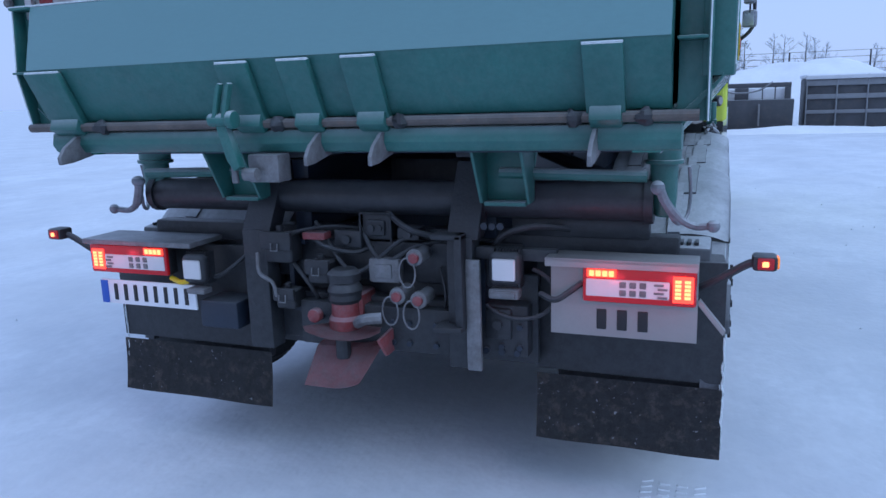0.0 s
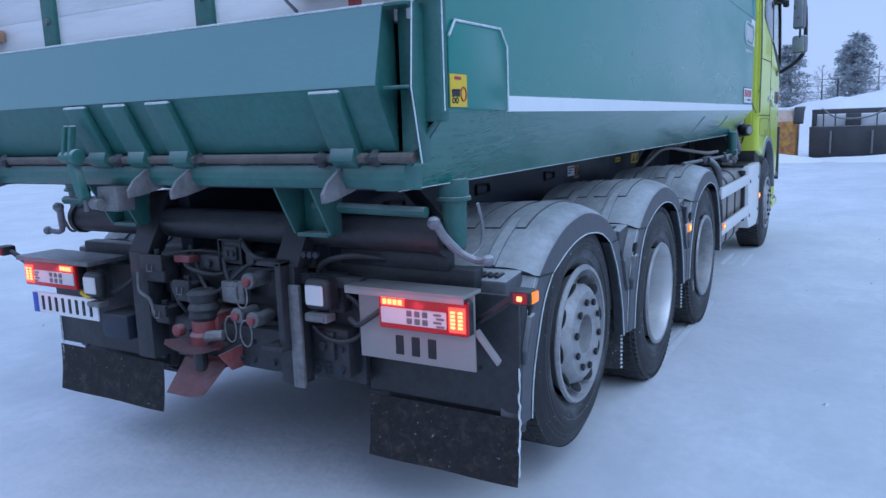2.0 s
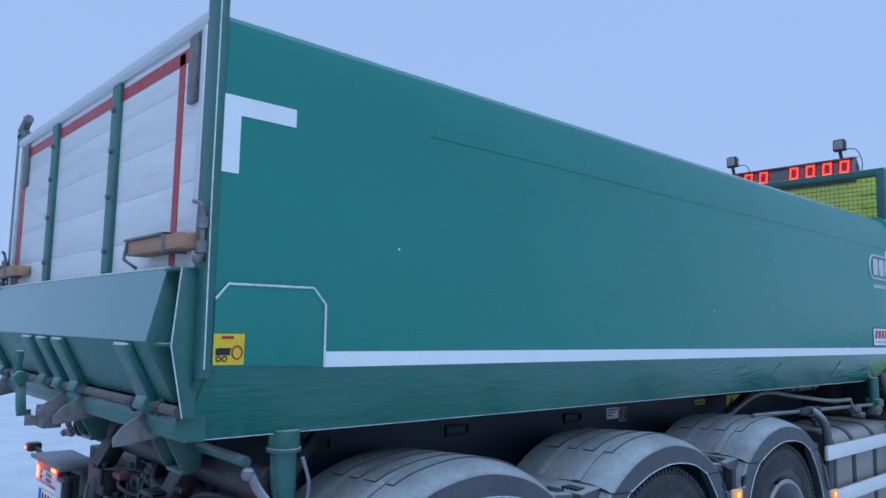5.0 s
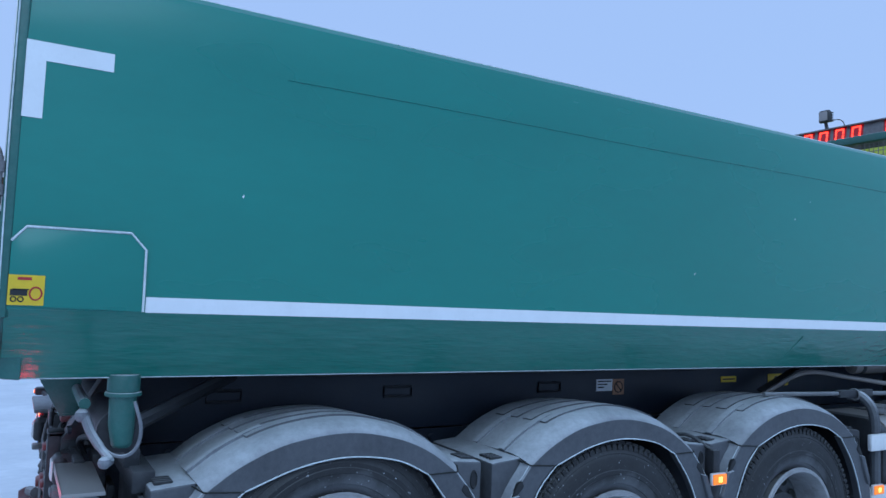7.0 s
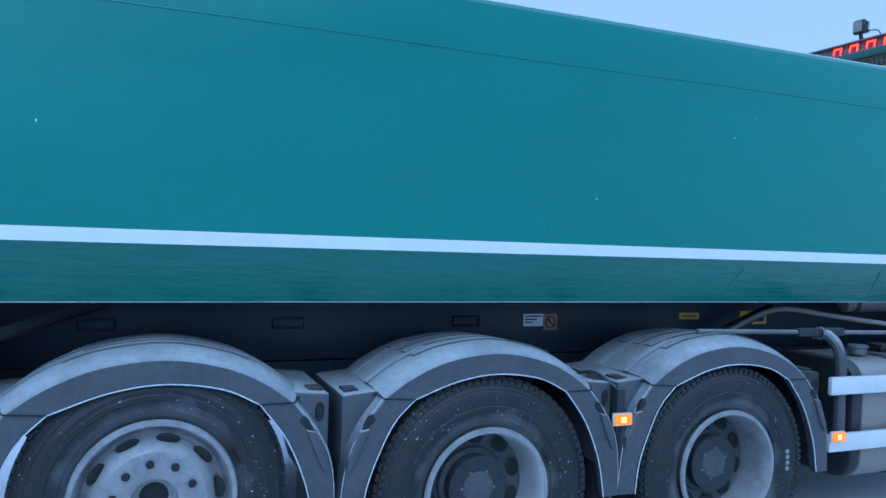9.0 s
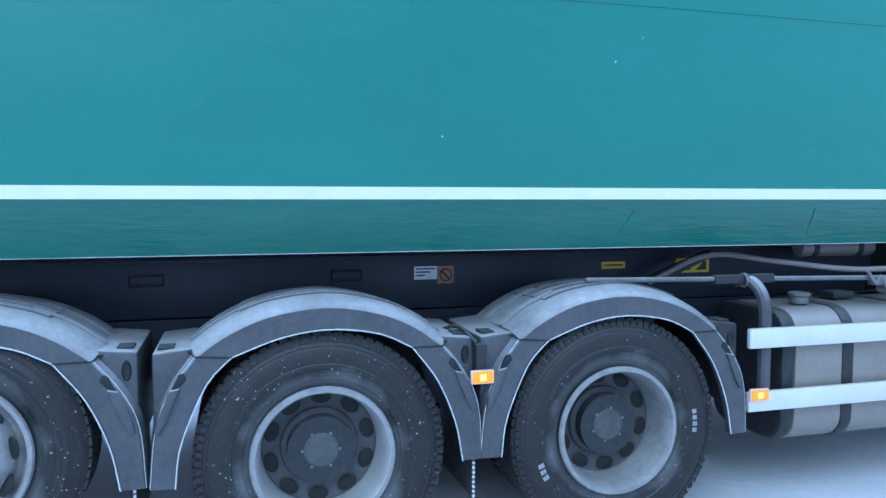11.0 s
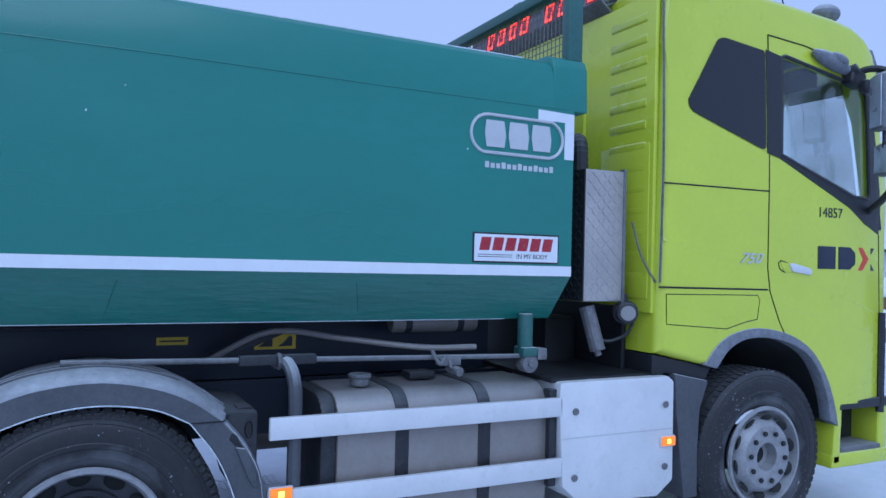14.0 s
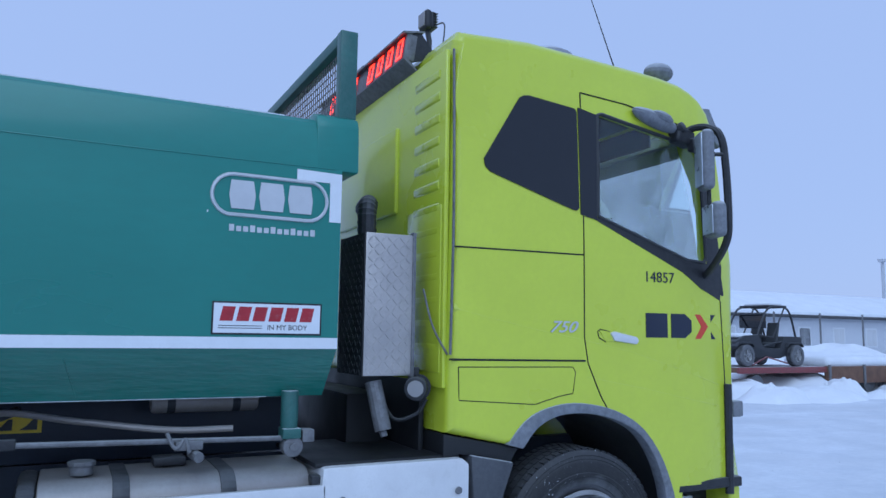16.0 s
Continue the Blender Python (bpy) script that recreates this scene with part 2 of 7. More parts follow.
def prism(pts, axis, a, b, bevel=0.0, seg=2):
    """A polygon (in the two other axes, in order) drawn out along axis from a to b."""
    def at(p, c):
        return {"x": (c, p[0], p[1]), "y": (p[0], c, p[1]), "z": (p[0], p[1], c)}[axis]
    bm = bmesh.new()
    lo, hi = [bm.verts.new(at(p, a)) for p in pts], [bm.verts.new(at(p, b)) for p in pts]
    bm.faces.new(lo)
    bm.faces.new(hi[::-1])
    for k in range(len(pts)):
        j = (k + 1) % len(pts)
        bm.faces.new((lo[k], lo[j], hi[j], hi[k]))
    bmesh.ops.recalc_face_normals(bm, faces=bm.faces[:])
    if bevel:
        bmesh.ops.bevel(bm, geom=bm.edges[:], offset=bevel, segments=seg, profile=0.5, affect="EDGES")
    return bm


def tube(pts, r, n=8, closed=False, caps=True):
    """A round bar along points."""
    bm = bmesh.new()
    pts = [Vector(p) for p in pts]
    rings, prev = [], None
    for k, p in enumerate(pts):
        if closed:
            d = pts[(k + 1) % len(pts)] - pts[k - 1]
        else:
            d = pts[min(k + 1, len(pts) - 1)] - pts[max(k - 1, 0)]
        d.normalize()
        if prev is None:
            u = d.cross(Vector((0.13, 0.21, 1)))
            if u.length < 1e-3:
                u = d.cross(Vector((1, 0, 0)))
        else:
            u = prev - d * prev.dot(d)
        u.normalize()
        prev = u
        v = d.cross(u)
        rr = r[k] if isinstance(r, (list, tuple)) else r
        rings.append([bm.verts.new(p + rr * (math.cos(a) * u + math.sin(a) * v)) for a in (2 * math.pi * j / n for j in range(n))])
    for k in range(len(rings) - (0 if closed else 1)):
        a, b = rings[k], rings[(k + 1) % len(rings)]
        for j in range(n):
            bm.faces.new((a[j], a[(j + 1) % n], b[(j + 1) % n], b[j]))
    if caps and not closed:
        bm.faces.new(rings[0][::-1])
        bm.faces.new(rings[-1])
    return bm


def smooth_path(pts, n=6):
    """Points along a Catmull-Rom curve through pts."""
    pts = [Vector(p) for p in pts]
    ext = [2 * pts[0] - pts[1], *pts, 2 * pts[-1] - pts[-2]]
    out = []
    for k in range(1, len(ext) - 2):
        a, b, c, d = ext[k - 1:k + 3]
        for j in range(n):
            t = j / n
            out.append(0.5 * (2 * b + (c - a) * t + (2 * a - 5 * b + 4 * c - d) * t * t + (3 * b - a - 3 * c + d) * t ** 3))
    return out + [pts[-1]]


def lathe(profile, n=48, axis="x", caps=True):
    """A profile of (along the axis, radius) turned about the axis."""
    bm = bmesh.new()
    rings = []
    for c, r in profile:
        ring = []
        for j in range(n):
            a = 2 * math.pi * j / n
            u, v = r * math.cos(a), r * math.sin(a)
            ring.append(bm.verts.new({"x": (c, u, v), "y": (u, c, v), "z": (u, v, c)}[axis]))
        rings.append(ring)
    for a, b in zip(rings, rings[1:]):
        for j in range(n):
            bm.faces.new((a[j], a[(j + 1) % n], b[(j + 1) % n], b[j]))
    if caps and profile[0][1] > 1e-4:
        bm.faces.new(rings[0])
    if caps and profile[-1][1] > 1e-4:
        bm.faces.new(rings[-1][::-1])
    bmesh.ops.remove_doubles(bm, verts=bm.verts[:], dist=1e-5)
    return bm


def cyl(p, q, r, n=16, bevel=0.0):
    p, q = Vector(p), Vector(q)
    d = (q - p).normalized()
    if bevel:
        return tube([p, p + d * bevel * 0.3, p + d * bevel, q - d * bevel, q - d * bevel * 0.3, q], [r - bevel, r - bevel * 0.3, r, r, r - bevel * 0.3, r - bevel], n)
    return tube([p, q], r, n)


def ball(p, r, n=12, squash=1.0):
    bm = bmesh.new()
    bmesh.ops.create_uvsphere(bm, u_segments=n, v_segments=max(6, n // 2), radius=r, matrix=Matrix.Translation(p) @ Matrix.Diagonal((1, 1, squash, 1)))
    return bm


def arc(cy, cz, r, a0, a1, n):
    return [(cy + r * math.cos(radians(a0 + (a1 - a0) * k / n)), cz + r * math.sin(radians(a0 + (a1 - a0) * k / n))) for k in range(n + 1)]


def lettering(text, size, mat, parent, m, name="lettering", thick=0.001, shear=0.0, bold=0.0):
    cu = bpy.data.curves.new("text", "FONT")
    cu.body, cu.size, cu.extrude, cu.shear, cu.offset = text, size, thick, shear, bold
    cu.resolution_u = 3
    tmp = new("text", cu)
    bpy.context.view_layer.update()
    me = bpy.data.meshes.new_from_object(tmp.evaluated_get(bpy.context.evaluated_depsgraph_get()))
    bpy.data.objects.remove(tmp)
    me.transform(m)
    bm = bmesh.new()
    bm.from_mesh(me)
    bpy.data.meshes.remove(me)
    return part(name, bm, mat, parent, smooth=False)


def cut(bm, *tools):
    """bm less the closed meshes tools."""
    me = bpy.data.meshes.new("solid")
    bm.to_mesh(me)
    bm.free()
    base, extra = new("solid", me), []
    for t in tools:
        tm = bpy.data.meshes.new("tool")
        bmesh.ops.recalc_face_normals(t, faces=t.faces[:])
        t.to_mesh(tm)
        t.free()
        extra.append(new("tool", tm))
        mod = base.modifiers.new("cut", "BOOLEAN")
        mod.object, mod.operation, mod.solver = extra[-1], "DIFFERENCE", "EXACT"
    bpy.context.view_layer.update()
    out = bpy.data.meshes.new_from_object(base.evaluated_get(bpy.context.evaluated_depsgraph_get()))
    for o in (base, *extra):
        bpy.data.objects.remove(o)
    bm = bmesh.new()
    bm.from_mesh(out)
    bpy.data.meshes.remove(out)
    return bm


SIDE = Matrix(((0, 0, 1, 0), (1, 0, 0, 0), (0, 1, 0, 0), (0, 0, 0, 1)))  # text laid on a side that faces +x
BACK = Matrix(((1, 0, 0, 0), (0, 0, -1, 0), (0, 1, 0, 0), (0, 0, 0, 1)))  # text laid on a face that faces -y

# ---- ground ----
def ground_h(x, y):
    """Height of the packed snow."""
    h = 0.03 * noise.noise((x * 0.25, y * 0.25, 0)) + 0.014 * noise.noise((x * 1.1, y * 1.1, 4)) - 0.012
    return 0.0 if abs(x) < 3.5 and -9 < y < 11 else min(h, 0.02)


bm = bmesh.new()
STEPS = [-1500, -600, -250, -120, -60, -35] + [-24 + 0.6 * k for k in range(0, 105)] + [45, 60, 90, 150, 300, 700, 1500]
verts = {}
for i, gx in enumerate(STEPS):
    for j, gy in enumerate(STEPS):
        verts[i, j] = bm.verts.new((gx, gy, ground_h(gx, gy)))
for i in range(len(STEPS) - 1):
    for j in range(len(STEPS) - 1):
        bm.faces.new((verts[i, j], verts[i + 1, j], verts[i + 1, j + 1], verts[i, j + 1]))
SNOW = material("packed_snow", (0.70, 0.73, 0.77), 0.7, spread=0.12, scale=0.6, bump=0.6, fine=14, dirt=(0.55, 0.59, 0.64), dirty=0.6, stretch=(1, 0.7, 1))
tagged(part("ground", bm, SNOW), "packed snow yard with tyre tracks and grey stains", "ground", kind="structure")

# tread prints left in the snow
verts, faces = [], []
for x0, y0, y1, lean in ((1.10, -6.0, 8.2, 0.0), (-1.12, -6.0, 8.2, 0.0), (-0.9, -5.0, 0.0, 0.16)):
    for k in range(int((y1 - y0) / 0.045)):
        y = y0 + 0.045 * k
        if noise.noise((x0 * 3, y * 0.8, 2)) < 0.0:
            continue
        for q in range(4):
            xa = x0 + lean * (y - y0) - 0.13 + 0.068 * q
            z = -0.001
            dy = 0.018 if q in (0, 3) else 0.0
            n0 = len(verts)
            for px, py, pz in ((xa, y, z - 0.006), (xa + 0.05, y + dy, z - 0.006), (xa + 0.05, y + dy + 0.024, z - 0.006), (xa, y + 0.024, z - 0.006), (xa + 0.006, y + 0.005, z + 0.006), (xa + 0.044, y + dy + 0.005, z + 0.006), (xa + 0.044, y + dy + 0.019, z + 0.006), (xa + 0.006, y + 0.019, z + 0.006)):
                verts.append((px, py, pz))
            faces += [(n0 + 4, n0 + 5, n0 + 6, n0 + 7), (n0, n0 + 1, n0 + 5, n0 + 4), (n0 + 1, n0 + 2, n0 + 6, n0 + 5), (n0 + 2, n0 + 3, n0 + 7, n0 + 6), (n0 + 3, n0, n0 + 4, n0 + 7)]
me = bpy.data.meshes.new("tyre_tracks")
me.from_pydata(verts, [], faces)
me.materials.append(SNOW)
tagged(part("tyre_tracks", me, SNOW), "tread prints pressed into packed snow", "tyre track", kind="stuff")

crumbs = random.Random(8)
verts, faces = [], []
for k in range(260):
    x, y, r = crumbs.uniform(-4, 9), crumbs.uniform(-5, 16), crumbs.uniform(0.006, 0.022)
    if -1.7 < x < 1.5 and 0 < y < 9:
        continue
    z = ground_h(x, y) - 0.2 * r
    n0 = len(verts)
    verts += [(x + r * crumbs.uniform(0.7, 1.3), y, z), (x, y + r * crumbs.uniform(0.7, 1.3), z), (x - r, y, z), (x, y - r, z), (x + 0.2 * r, y, z + r)]
    faces += [(n0, n0 + 1, n0 + 4), (n0 + 1, n0 + 2, n0 + 4), (n0 + 2, n0 + 3, n0 + 4), (n0 + 3, n0, n0 + 4)]
me = bpy.data.meshes.new("snow_crumbs")
me.from_pydata(verts, [], faces)
me.materials.append(SNOW)
tagged(part("snow_crumbs", me, SNOW), "loose crumbs of packed snow on the yard", "snow", kind="stuff")

# ---- tipper body ----
body = thing("tipper_body", (0, 3.2, 1.39), "dark green steel tipper body with white stripe, frosted lower edge", "truck body")
L0, L1 = 0.0, 6.335   # rear and front
PROFILE = [(1.06, 1.39), (1.25, 1.63), (1.25, 2.52), (1.238, 2.723), (1.222, 2.768), (1.195, 2.793), (1.16, 2.798), (1.13, 2.778), (1.12, 2.72), (1.15, 2.5), (1.15, 1.68), (0.98, 1.45), (0.98, 1.39)]


for s in (1, -1):
    up = [(s * x, z) for x, z in PROFILE[1:12]]
    bm = prism(up, "y", L0 + 0.03, L1)
    for v in bm.verts:
        if v.co.z > 2.6:
            v.co.z += -0.02 + 0.006 * v.co.y / L1
    part("side_panel", bm, GREEN, body)
    # lower panel slopes in under the stripe and is cut back at the front
    bm = bmesh.new()
    prof = [(1.06, 1.39), (1.249, 1.629), (1.15, 1.68), (0.98, 1.45), (0.98, 1.39)]
    n = 40
    rows = []
    for k in range(n + 1):
        y = 0.03 + (L1 - 0.03) * k / n
        row = []
        for x, z in prof:
            limit = L1 - 0.04 * (1.63 - min(z, 1.63))
            wave = 0.004 * noise.noise((y * 2.3, z * 3, 7)) if 0 < k < n else 0
            row.append(bm.verts.new((s * (x + wave), min(y, limit - 0.002 * (n - k)), z)))
        rows.append(row)
    for a, b in zip(rows, rows[1:]):
        for j in range(5):
            bm.faces.new((a[j], a[(j + 1) % 5], b[(j + 1) % 5], b[j]))
    bm.faces.new(rows[0])
    bm.faces.new(rows[-1])
    part("lower_side_panel", bm, GREEN_LOW, body, "green lower panel with frozen spray")
    # stripe, corner marks
    part("reflective_stripe", box(s * 1.249, s * 1.2525, 0.445, 6.335, 1.628, 1.681, 0), WHITE, body, "white reflective stripe")
    for pts in ([(0.03, 2.497), (0.295, 2.497), (0.295, 2.435), (0.093, 2.435), (0.093, 2.245), (0.03, 2.245)], [(6.335, 2.499), (6.105, 2.505), (6.105, 2.45), (6.275, 2.45), (6.275, 2.253), (6.335, 2.253)]):
        part("corner_mark", prism(pts, "x", s * 1.2495, s * 1.2525), WHITE, body, "white reflective corner mark")
    # fold of the tarpaulin edge along the top
    part("top_fold", tube([(s * 1.2505, 0.9 + k * 0.54, 2.522 + 0.003 * math.sin(k * 1.3)) for k in range(11)], 0.0035, 6), GREEN, body)
    part("front_overhang", prism([(s * 1.252, 2.515), (s * 1.242, 2.75), (s * 1.222, 2.80), (s * 1.16, 2.825), (s * 1.0, 2.825), (s * 1.0, 2.515)], "y", 6.2, 6.425, 0.012), GREEN, body)
    # raised plate on the rear corner
    part("corner_plate", prism([(0.035, 1.64), (0.035, 1.85), (0.075, 1.893), (0.385, 1.893), (0.435, 1.84), (0.435, 1.63)], "x", s * 1.247, s * 1.258, 0.002), GREEN, body)
    part("weld_seam", tube([(s * 1.259, y, z) for y, z in ((0.035, 1.845), (0.075, 1.893), (0.385, 1.895), (0.435, 1.84), (0.437, 1.63))], 0.0045, 6), WHITE_RIME, body, "rime along the plate's edge")
    part("rear_post", prism([(s * 1.165, 0.0), (s * 1.25, 0.0), (s * 1.256, 0.035), (s * 1.165, 0.06)], "z", 1.60, 2.83, 0.008), GREEN_WORN, body)
    part("support_foot", join(cyl((s * 1.045, 0.42, 1.40), (s * 1.045, 0.42, 1.335), 0.056, 20, 0.004), tube([(s * 1.045, 0.42, 1.36), (s * 1.045, 0.42, 1.22), (s * 1.048, 0.425, 1.15), (s * 1.048, 0.425, 1.14)], [0.047, 0.045, 0.036, 0.028], 20), cyl((s * 1.045, 0.42, 1.337), (s * 1.045, 0.42, 1.322), 0.063, 20, 0.003)), GREEN_WORN, body, "green support foot with rope")
    m = part("warning_sticker", box(s * 1.257, s * 1.2605, 0.035, 0.137, 1.642, 1.738, 0), YELLOW, body, "yellow warning sticker with a black truck picture")
    part("pictogram", join(box(s * 1.26, s * 1.2615, 0.042, 0.09, 1.672, 1.692, 0), box(s * 1.26, s * 1.2615, 0.048, 0.094, 1.690, 1.694, 0)), INK, m)
    for y in (0.052, 0.072):
        part("pictogram_ring", tube([(s * 1.261, y + 0.0075 * math.cos(a), 1.661 + 0.0075 * math.sin(a)) for a in (0.524 * k for k in range(12))], 0.0022, 5, True), INK, m)
    part("prohibition_ring", tube([(s * 1.261, 0.113 + 0.017 * math.cos(a), 1.68 + 0.02 * math.sin(a)) for a in (0.393 * k for k in range(16))], 0.0028, 5, True), RED, m)
    part("sticker_line", box(s * 1.26, s * 1.2615, 0.06, 0.10, 1.722, 1.731, 0), RED, m)
part("front_wall", prism([(6.262, 1.40), (6.27, 1.64), (6.27, 2.76), (6.33, 2.76), (6.33, 1.63), (6.322, 1.40)], "x", -1.04, 1.04), GREEN, body)
part("floor_plate", box(-1.0, 1.0, 0.05, 6.1, 1.39, 1.45, 0.005), CHASSIS, body)
part("tarpaulin", prism([(-1.14, 2.70), (-0.6, 2.74), (0.6, 2.74), (1.14, 2.70), (1.14, 2.68), (-1.14, 2.68)], "y", 0.06, 6.2), PLASTIC_DARK, body)

# decals on the side
sign = part("maker_emblem", tube([(1.2535, 5.982 + (0.18 if math.cos(a) > 0 else -0.18) + 0.098 * math.cos(a), 2.348 + 0.098 * math.sin(a)) for a in (math.pi / 12 * k + 0.001 for k in range(24))], 0.009, 6, True), SILVER, body, "silver oval emblem with three plain blocks")
for k, cy in enumerate((5.845, 5.985, 6.125)):
    part("plain_block", moved(prism([(-0.05, -0.066), (0.055, -0.066), (0.062, 0.0), (0.05, 0.07), (-0.055, 0.07), (-0.062, 0.0)], "x", -0.001, 0.002, 0.0), Matrix.Translation((1.2535, cy, 2.348))), SILVER, sign)
for k in range(13):
    part("plain_bar", box(1.2495, 1.2525, 5.79 + k * 0.0325, 5.813 + k * 0.0325, 2.175, 2.2 if k % 3 else 2.207, 0), SILVER, sign)
hx = part("steel_badge", box(1.2495, 1.254, 5.73, 6.25, 1.692, 1.845, 0.001), INK, body, "white badge with red bars and black slogan")
part("badge_face", box(1.2535, 1.2555, 5.738, 6.242, 1.700, 1.837, 0.0005), WHITE, hx)
for k in range(6):
    y = 5.765 + k * 0.075
    part("plain_bar", prism([(y, 1.755), (y + 0.058, 1.755), (y + 0.072, 1.822), (y + 0.014, 1.822)], "x", 1.255, 1.2565), RED, hx)
part("rule", box(1.255, 1.2565, 5.76, 5.96, 1.732, 1.735, 0), INK, hx)
part("rule", box(1.255, 1.2565, 5.76, 5.96, 1.721, 1.724, 0), INK, hx)
lettering("IN MY BODY", 0.034, INK, hx, Matrix.Translation((1.256, 5.985, 1.716)) @ SIDE, "slogan", 0.0006)
for y, dy in ((4.05, 0.06), (5.2, -0.08)):
    part("repair_patch", tube([(1.066 + 0.185 * t, y + dy * t, 1.4 + 0.226 * t) for t in (0, 0.35, 0.8)], 0.0022, 6), GREEN_LOW, body)
part("front_foot", join(cyl((1.1, 6.15, 1.42), (1.1, 6.15, 1.22), 0.042, 20, 0.006), box(1.05, 1.15, 6.11, 6.2, 1.19, 1.24, 0.006)), GREEN_WORN, body, "green locking foot over a steel roller")
part("foot_roller", join(cyl((1.06, 6.165, 1.15), (1.14, 6.165, 1.15), 0.05, 20, 0.008), box(1.06, 1.14, 6.21, 6.27, 1.17, 1.23, 0.004), cyl((1.14, 6.165, 1.15), (1.155, 6.165, 1.15), 0.02, 8)), STEEL, body)

chips = random.Random(5)
for k in range(5):
    y, z, r = chips.uniform(0.6, 6.0), chips.uniform(1.72, 2.45), chips.uniform(0.002, 0.004)
    part("paint_chip", prism([(y - r, z), (y, z - 1.8 * r), (y + r, z + 0.4 * r), (y + 0.2 * r, z + 1.6 * r)], "x", 1.2495, 1.2508), WHITE, body)

# mesh guard on the front wall
guard = part("guard_frame", join(*[box(s * 1.13, s * 1.2, 6.325, 6.42, 2.76, 3.285, 0.008) for s in (1, -1)], box(-1.14, 1.14, 6.33, 6.415, 3.22, 3.285, 0.008), box(-1.14, 1.14, 6.33, 6.415, 2.78, 2.84, 0.008)), GREEN_WORN, body, "green guard frame")
wires = [cyl((-1.12 + 0.04 * k, 6.375, 2.83), (-1.12 + 0.04 * k, 6.375, 3.23), 0.0035, 4) for k in range(57)] + [cyl((-1.13, 6.379, 2.86 + 0.04 * k), (1.13, 6.379, 2.86 + 0.04 * k), 0.0035, 4) for k in range(10)]
tagged(part("wire_mesh", join(*wires), STEEL, guard, "grey welded wire mesh"), kind="stuff")

# tailgate
gate = part("tailgate", box(-1.165, 1.165, 0.03, 0.075, 1.9, 2.74, 0.004), ALU, body, "silver board tailgate with green uprights and red tape")
for k in range(5):
    z0 = 1.9 + k * 0.168
    part("board", box(-1.16, 1.16, 0.018, 0.034, z0 + 0.0004, z0 + 0.1676, 0.0012), BOARD, gate)
for x in (-0.565, 0.312):
    part("upright", box(x - 0.042, x + 0.042, 0.0, 0.02, 1.9, 2.74, 0.004), GREEN_WORN, gate)
    for z in (2.05, 2.27, 2.46, 2.63):
        part("bolt_head", cyl((x, 0.002, z), (x, -0.012, z), 0.013, 8), STEEL, gate)
for x in (-1.1, 0.945):
    part("tape", box(x - 0.024, x + 0.024, 0.0155, 0.018, 1.95, 2.70, 0), RED, gate, "crinkled red tape")
part("tape", box(-1.12, 1.0, 0.0155, 0.018, 2.66, 2.71, 0), RED, gate, "crinkled red tape")
part("top_rail", cyl((-1.18, 0.03, 2.765), (1.18, 0.03, 2.765), 0.035, 12), ALU, gate)
for s in (1, -1):
    part("edge_strip", box(s * 1.14, s * 1.17, -0.004, 0.016, 1.9, 2.74, 0.003), ALU, gate)
    part("hinge_plate", box(s * 1.03, s * 1.09, 0.0, 0.016, 2.5, 2.73, 0.003), STEEL, gate)
    c = 0.955 if s > 0 else -1.13
    part("timber_block", box(c - 0.215, c + 0.25, -0.065, 0.012, 1.998, 2.048, 0.005), WOOD, gate, "raw wooden block")
    part("block_bracket", join(box(c - 0.22, c + 0.13, -0.075, 0.012, 2.048, 2.056, 0.002), box(c + 0.12, c + 0.13, -0.075, 0.01, 1.99, 2.056, 0.002), tube([(c - 0.205, -0.065, 2.05), (c - 0.205, -0.075, 1.985), (c - 0.20, -0.03, 1.955)], 0.006)), STEEL, gate, "thin grey steel holder")
    part("gate_latch", join(cyl((s * 1.242, -0.012, 1.97), (s * 1.242, -0.012, 2.11), 0.009), tube(smooth_path([(s * 1.242, -0.012, 2.11), (s * 1.237, -0.02, 2.135), (s * 1.215, -0.035, 2.145)], 4), 0.007), cyl((s * 1.242, -0.012, 2.06), (s * 1.242, -0.012, 2.095), 0.017), cyl((s * 1.242, -0.012, 1.985), (s * 1.242, -0.012, 2.02), 0.017), ball((s * 1.232, -0.02, 1.965), 0.018)), STEEL, gate, "frosted latch pin")

# folding lip below the tailgate
lip = part("tail_lip", prism([(-0.052, 1.94), (-0.108, 1.706), (-0.005, 1.515), (0.01, 1.515), (0.01, 1.945)], "x", -1.105, 1.092, 0.006), GREEN_WORN, body, "green folded steel tail lip with frosted top")
part("lip_face", prism([(-0.0545, 1.938), (-0.1105, 1.709), (-0.1065, 1.709), (-0.0515, 1.938)], "x", -1.104, 1.091), GREEN_FROST_SKY, lip, "green face paled by thin frost and painted sky reflection")
for s in (1, -1):
    part("end_flange", prism([(-0.045, 1.94), (-0.065, 1.70), (-0.02, 1.48), (0.02, 1.48), (0.02, 1.94)], "x", s * 1.182, s * 1.194, 0.003), GREEN_WORN, lip)
    part("end_cap", box(s * 1.105, s * 1.182, -0.07, 0.02, 1.93, 1.94, 0.002), GREEN_WORN, lip)
    part("end_rib", box(s * 1.105, s * 1.182, -0.09, 0.02, 1.698, 1.706, 0.002), GREEN_WORN, lip)
    part("end_web", box(s * 1.105, s * 1.182, 0.004, 0.018, 1.48, 1.93, 0.002), GREEN_WORN, lip)
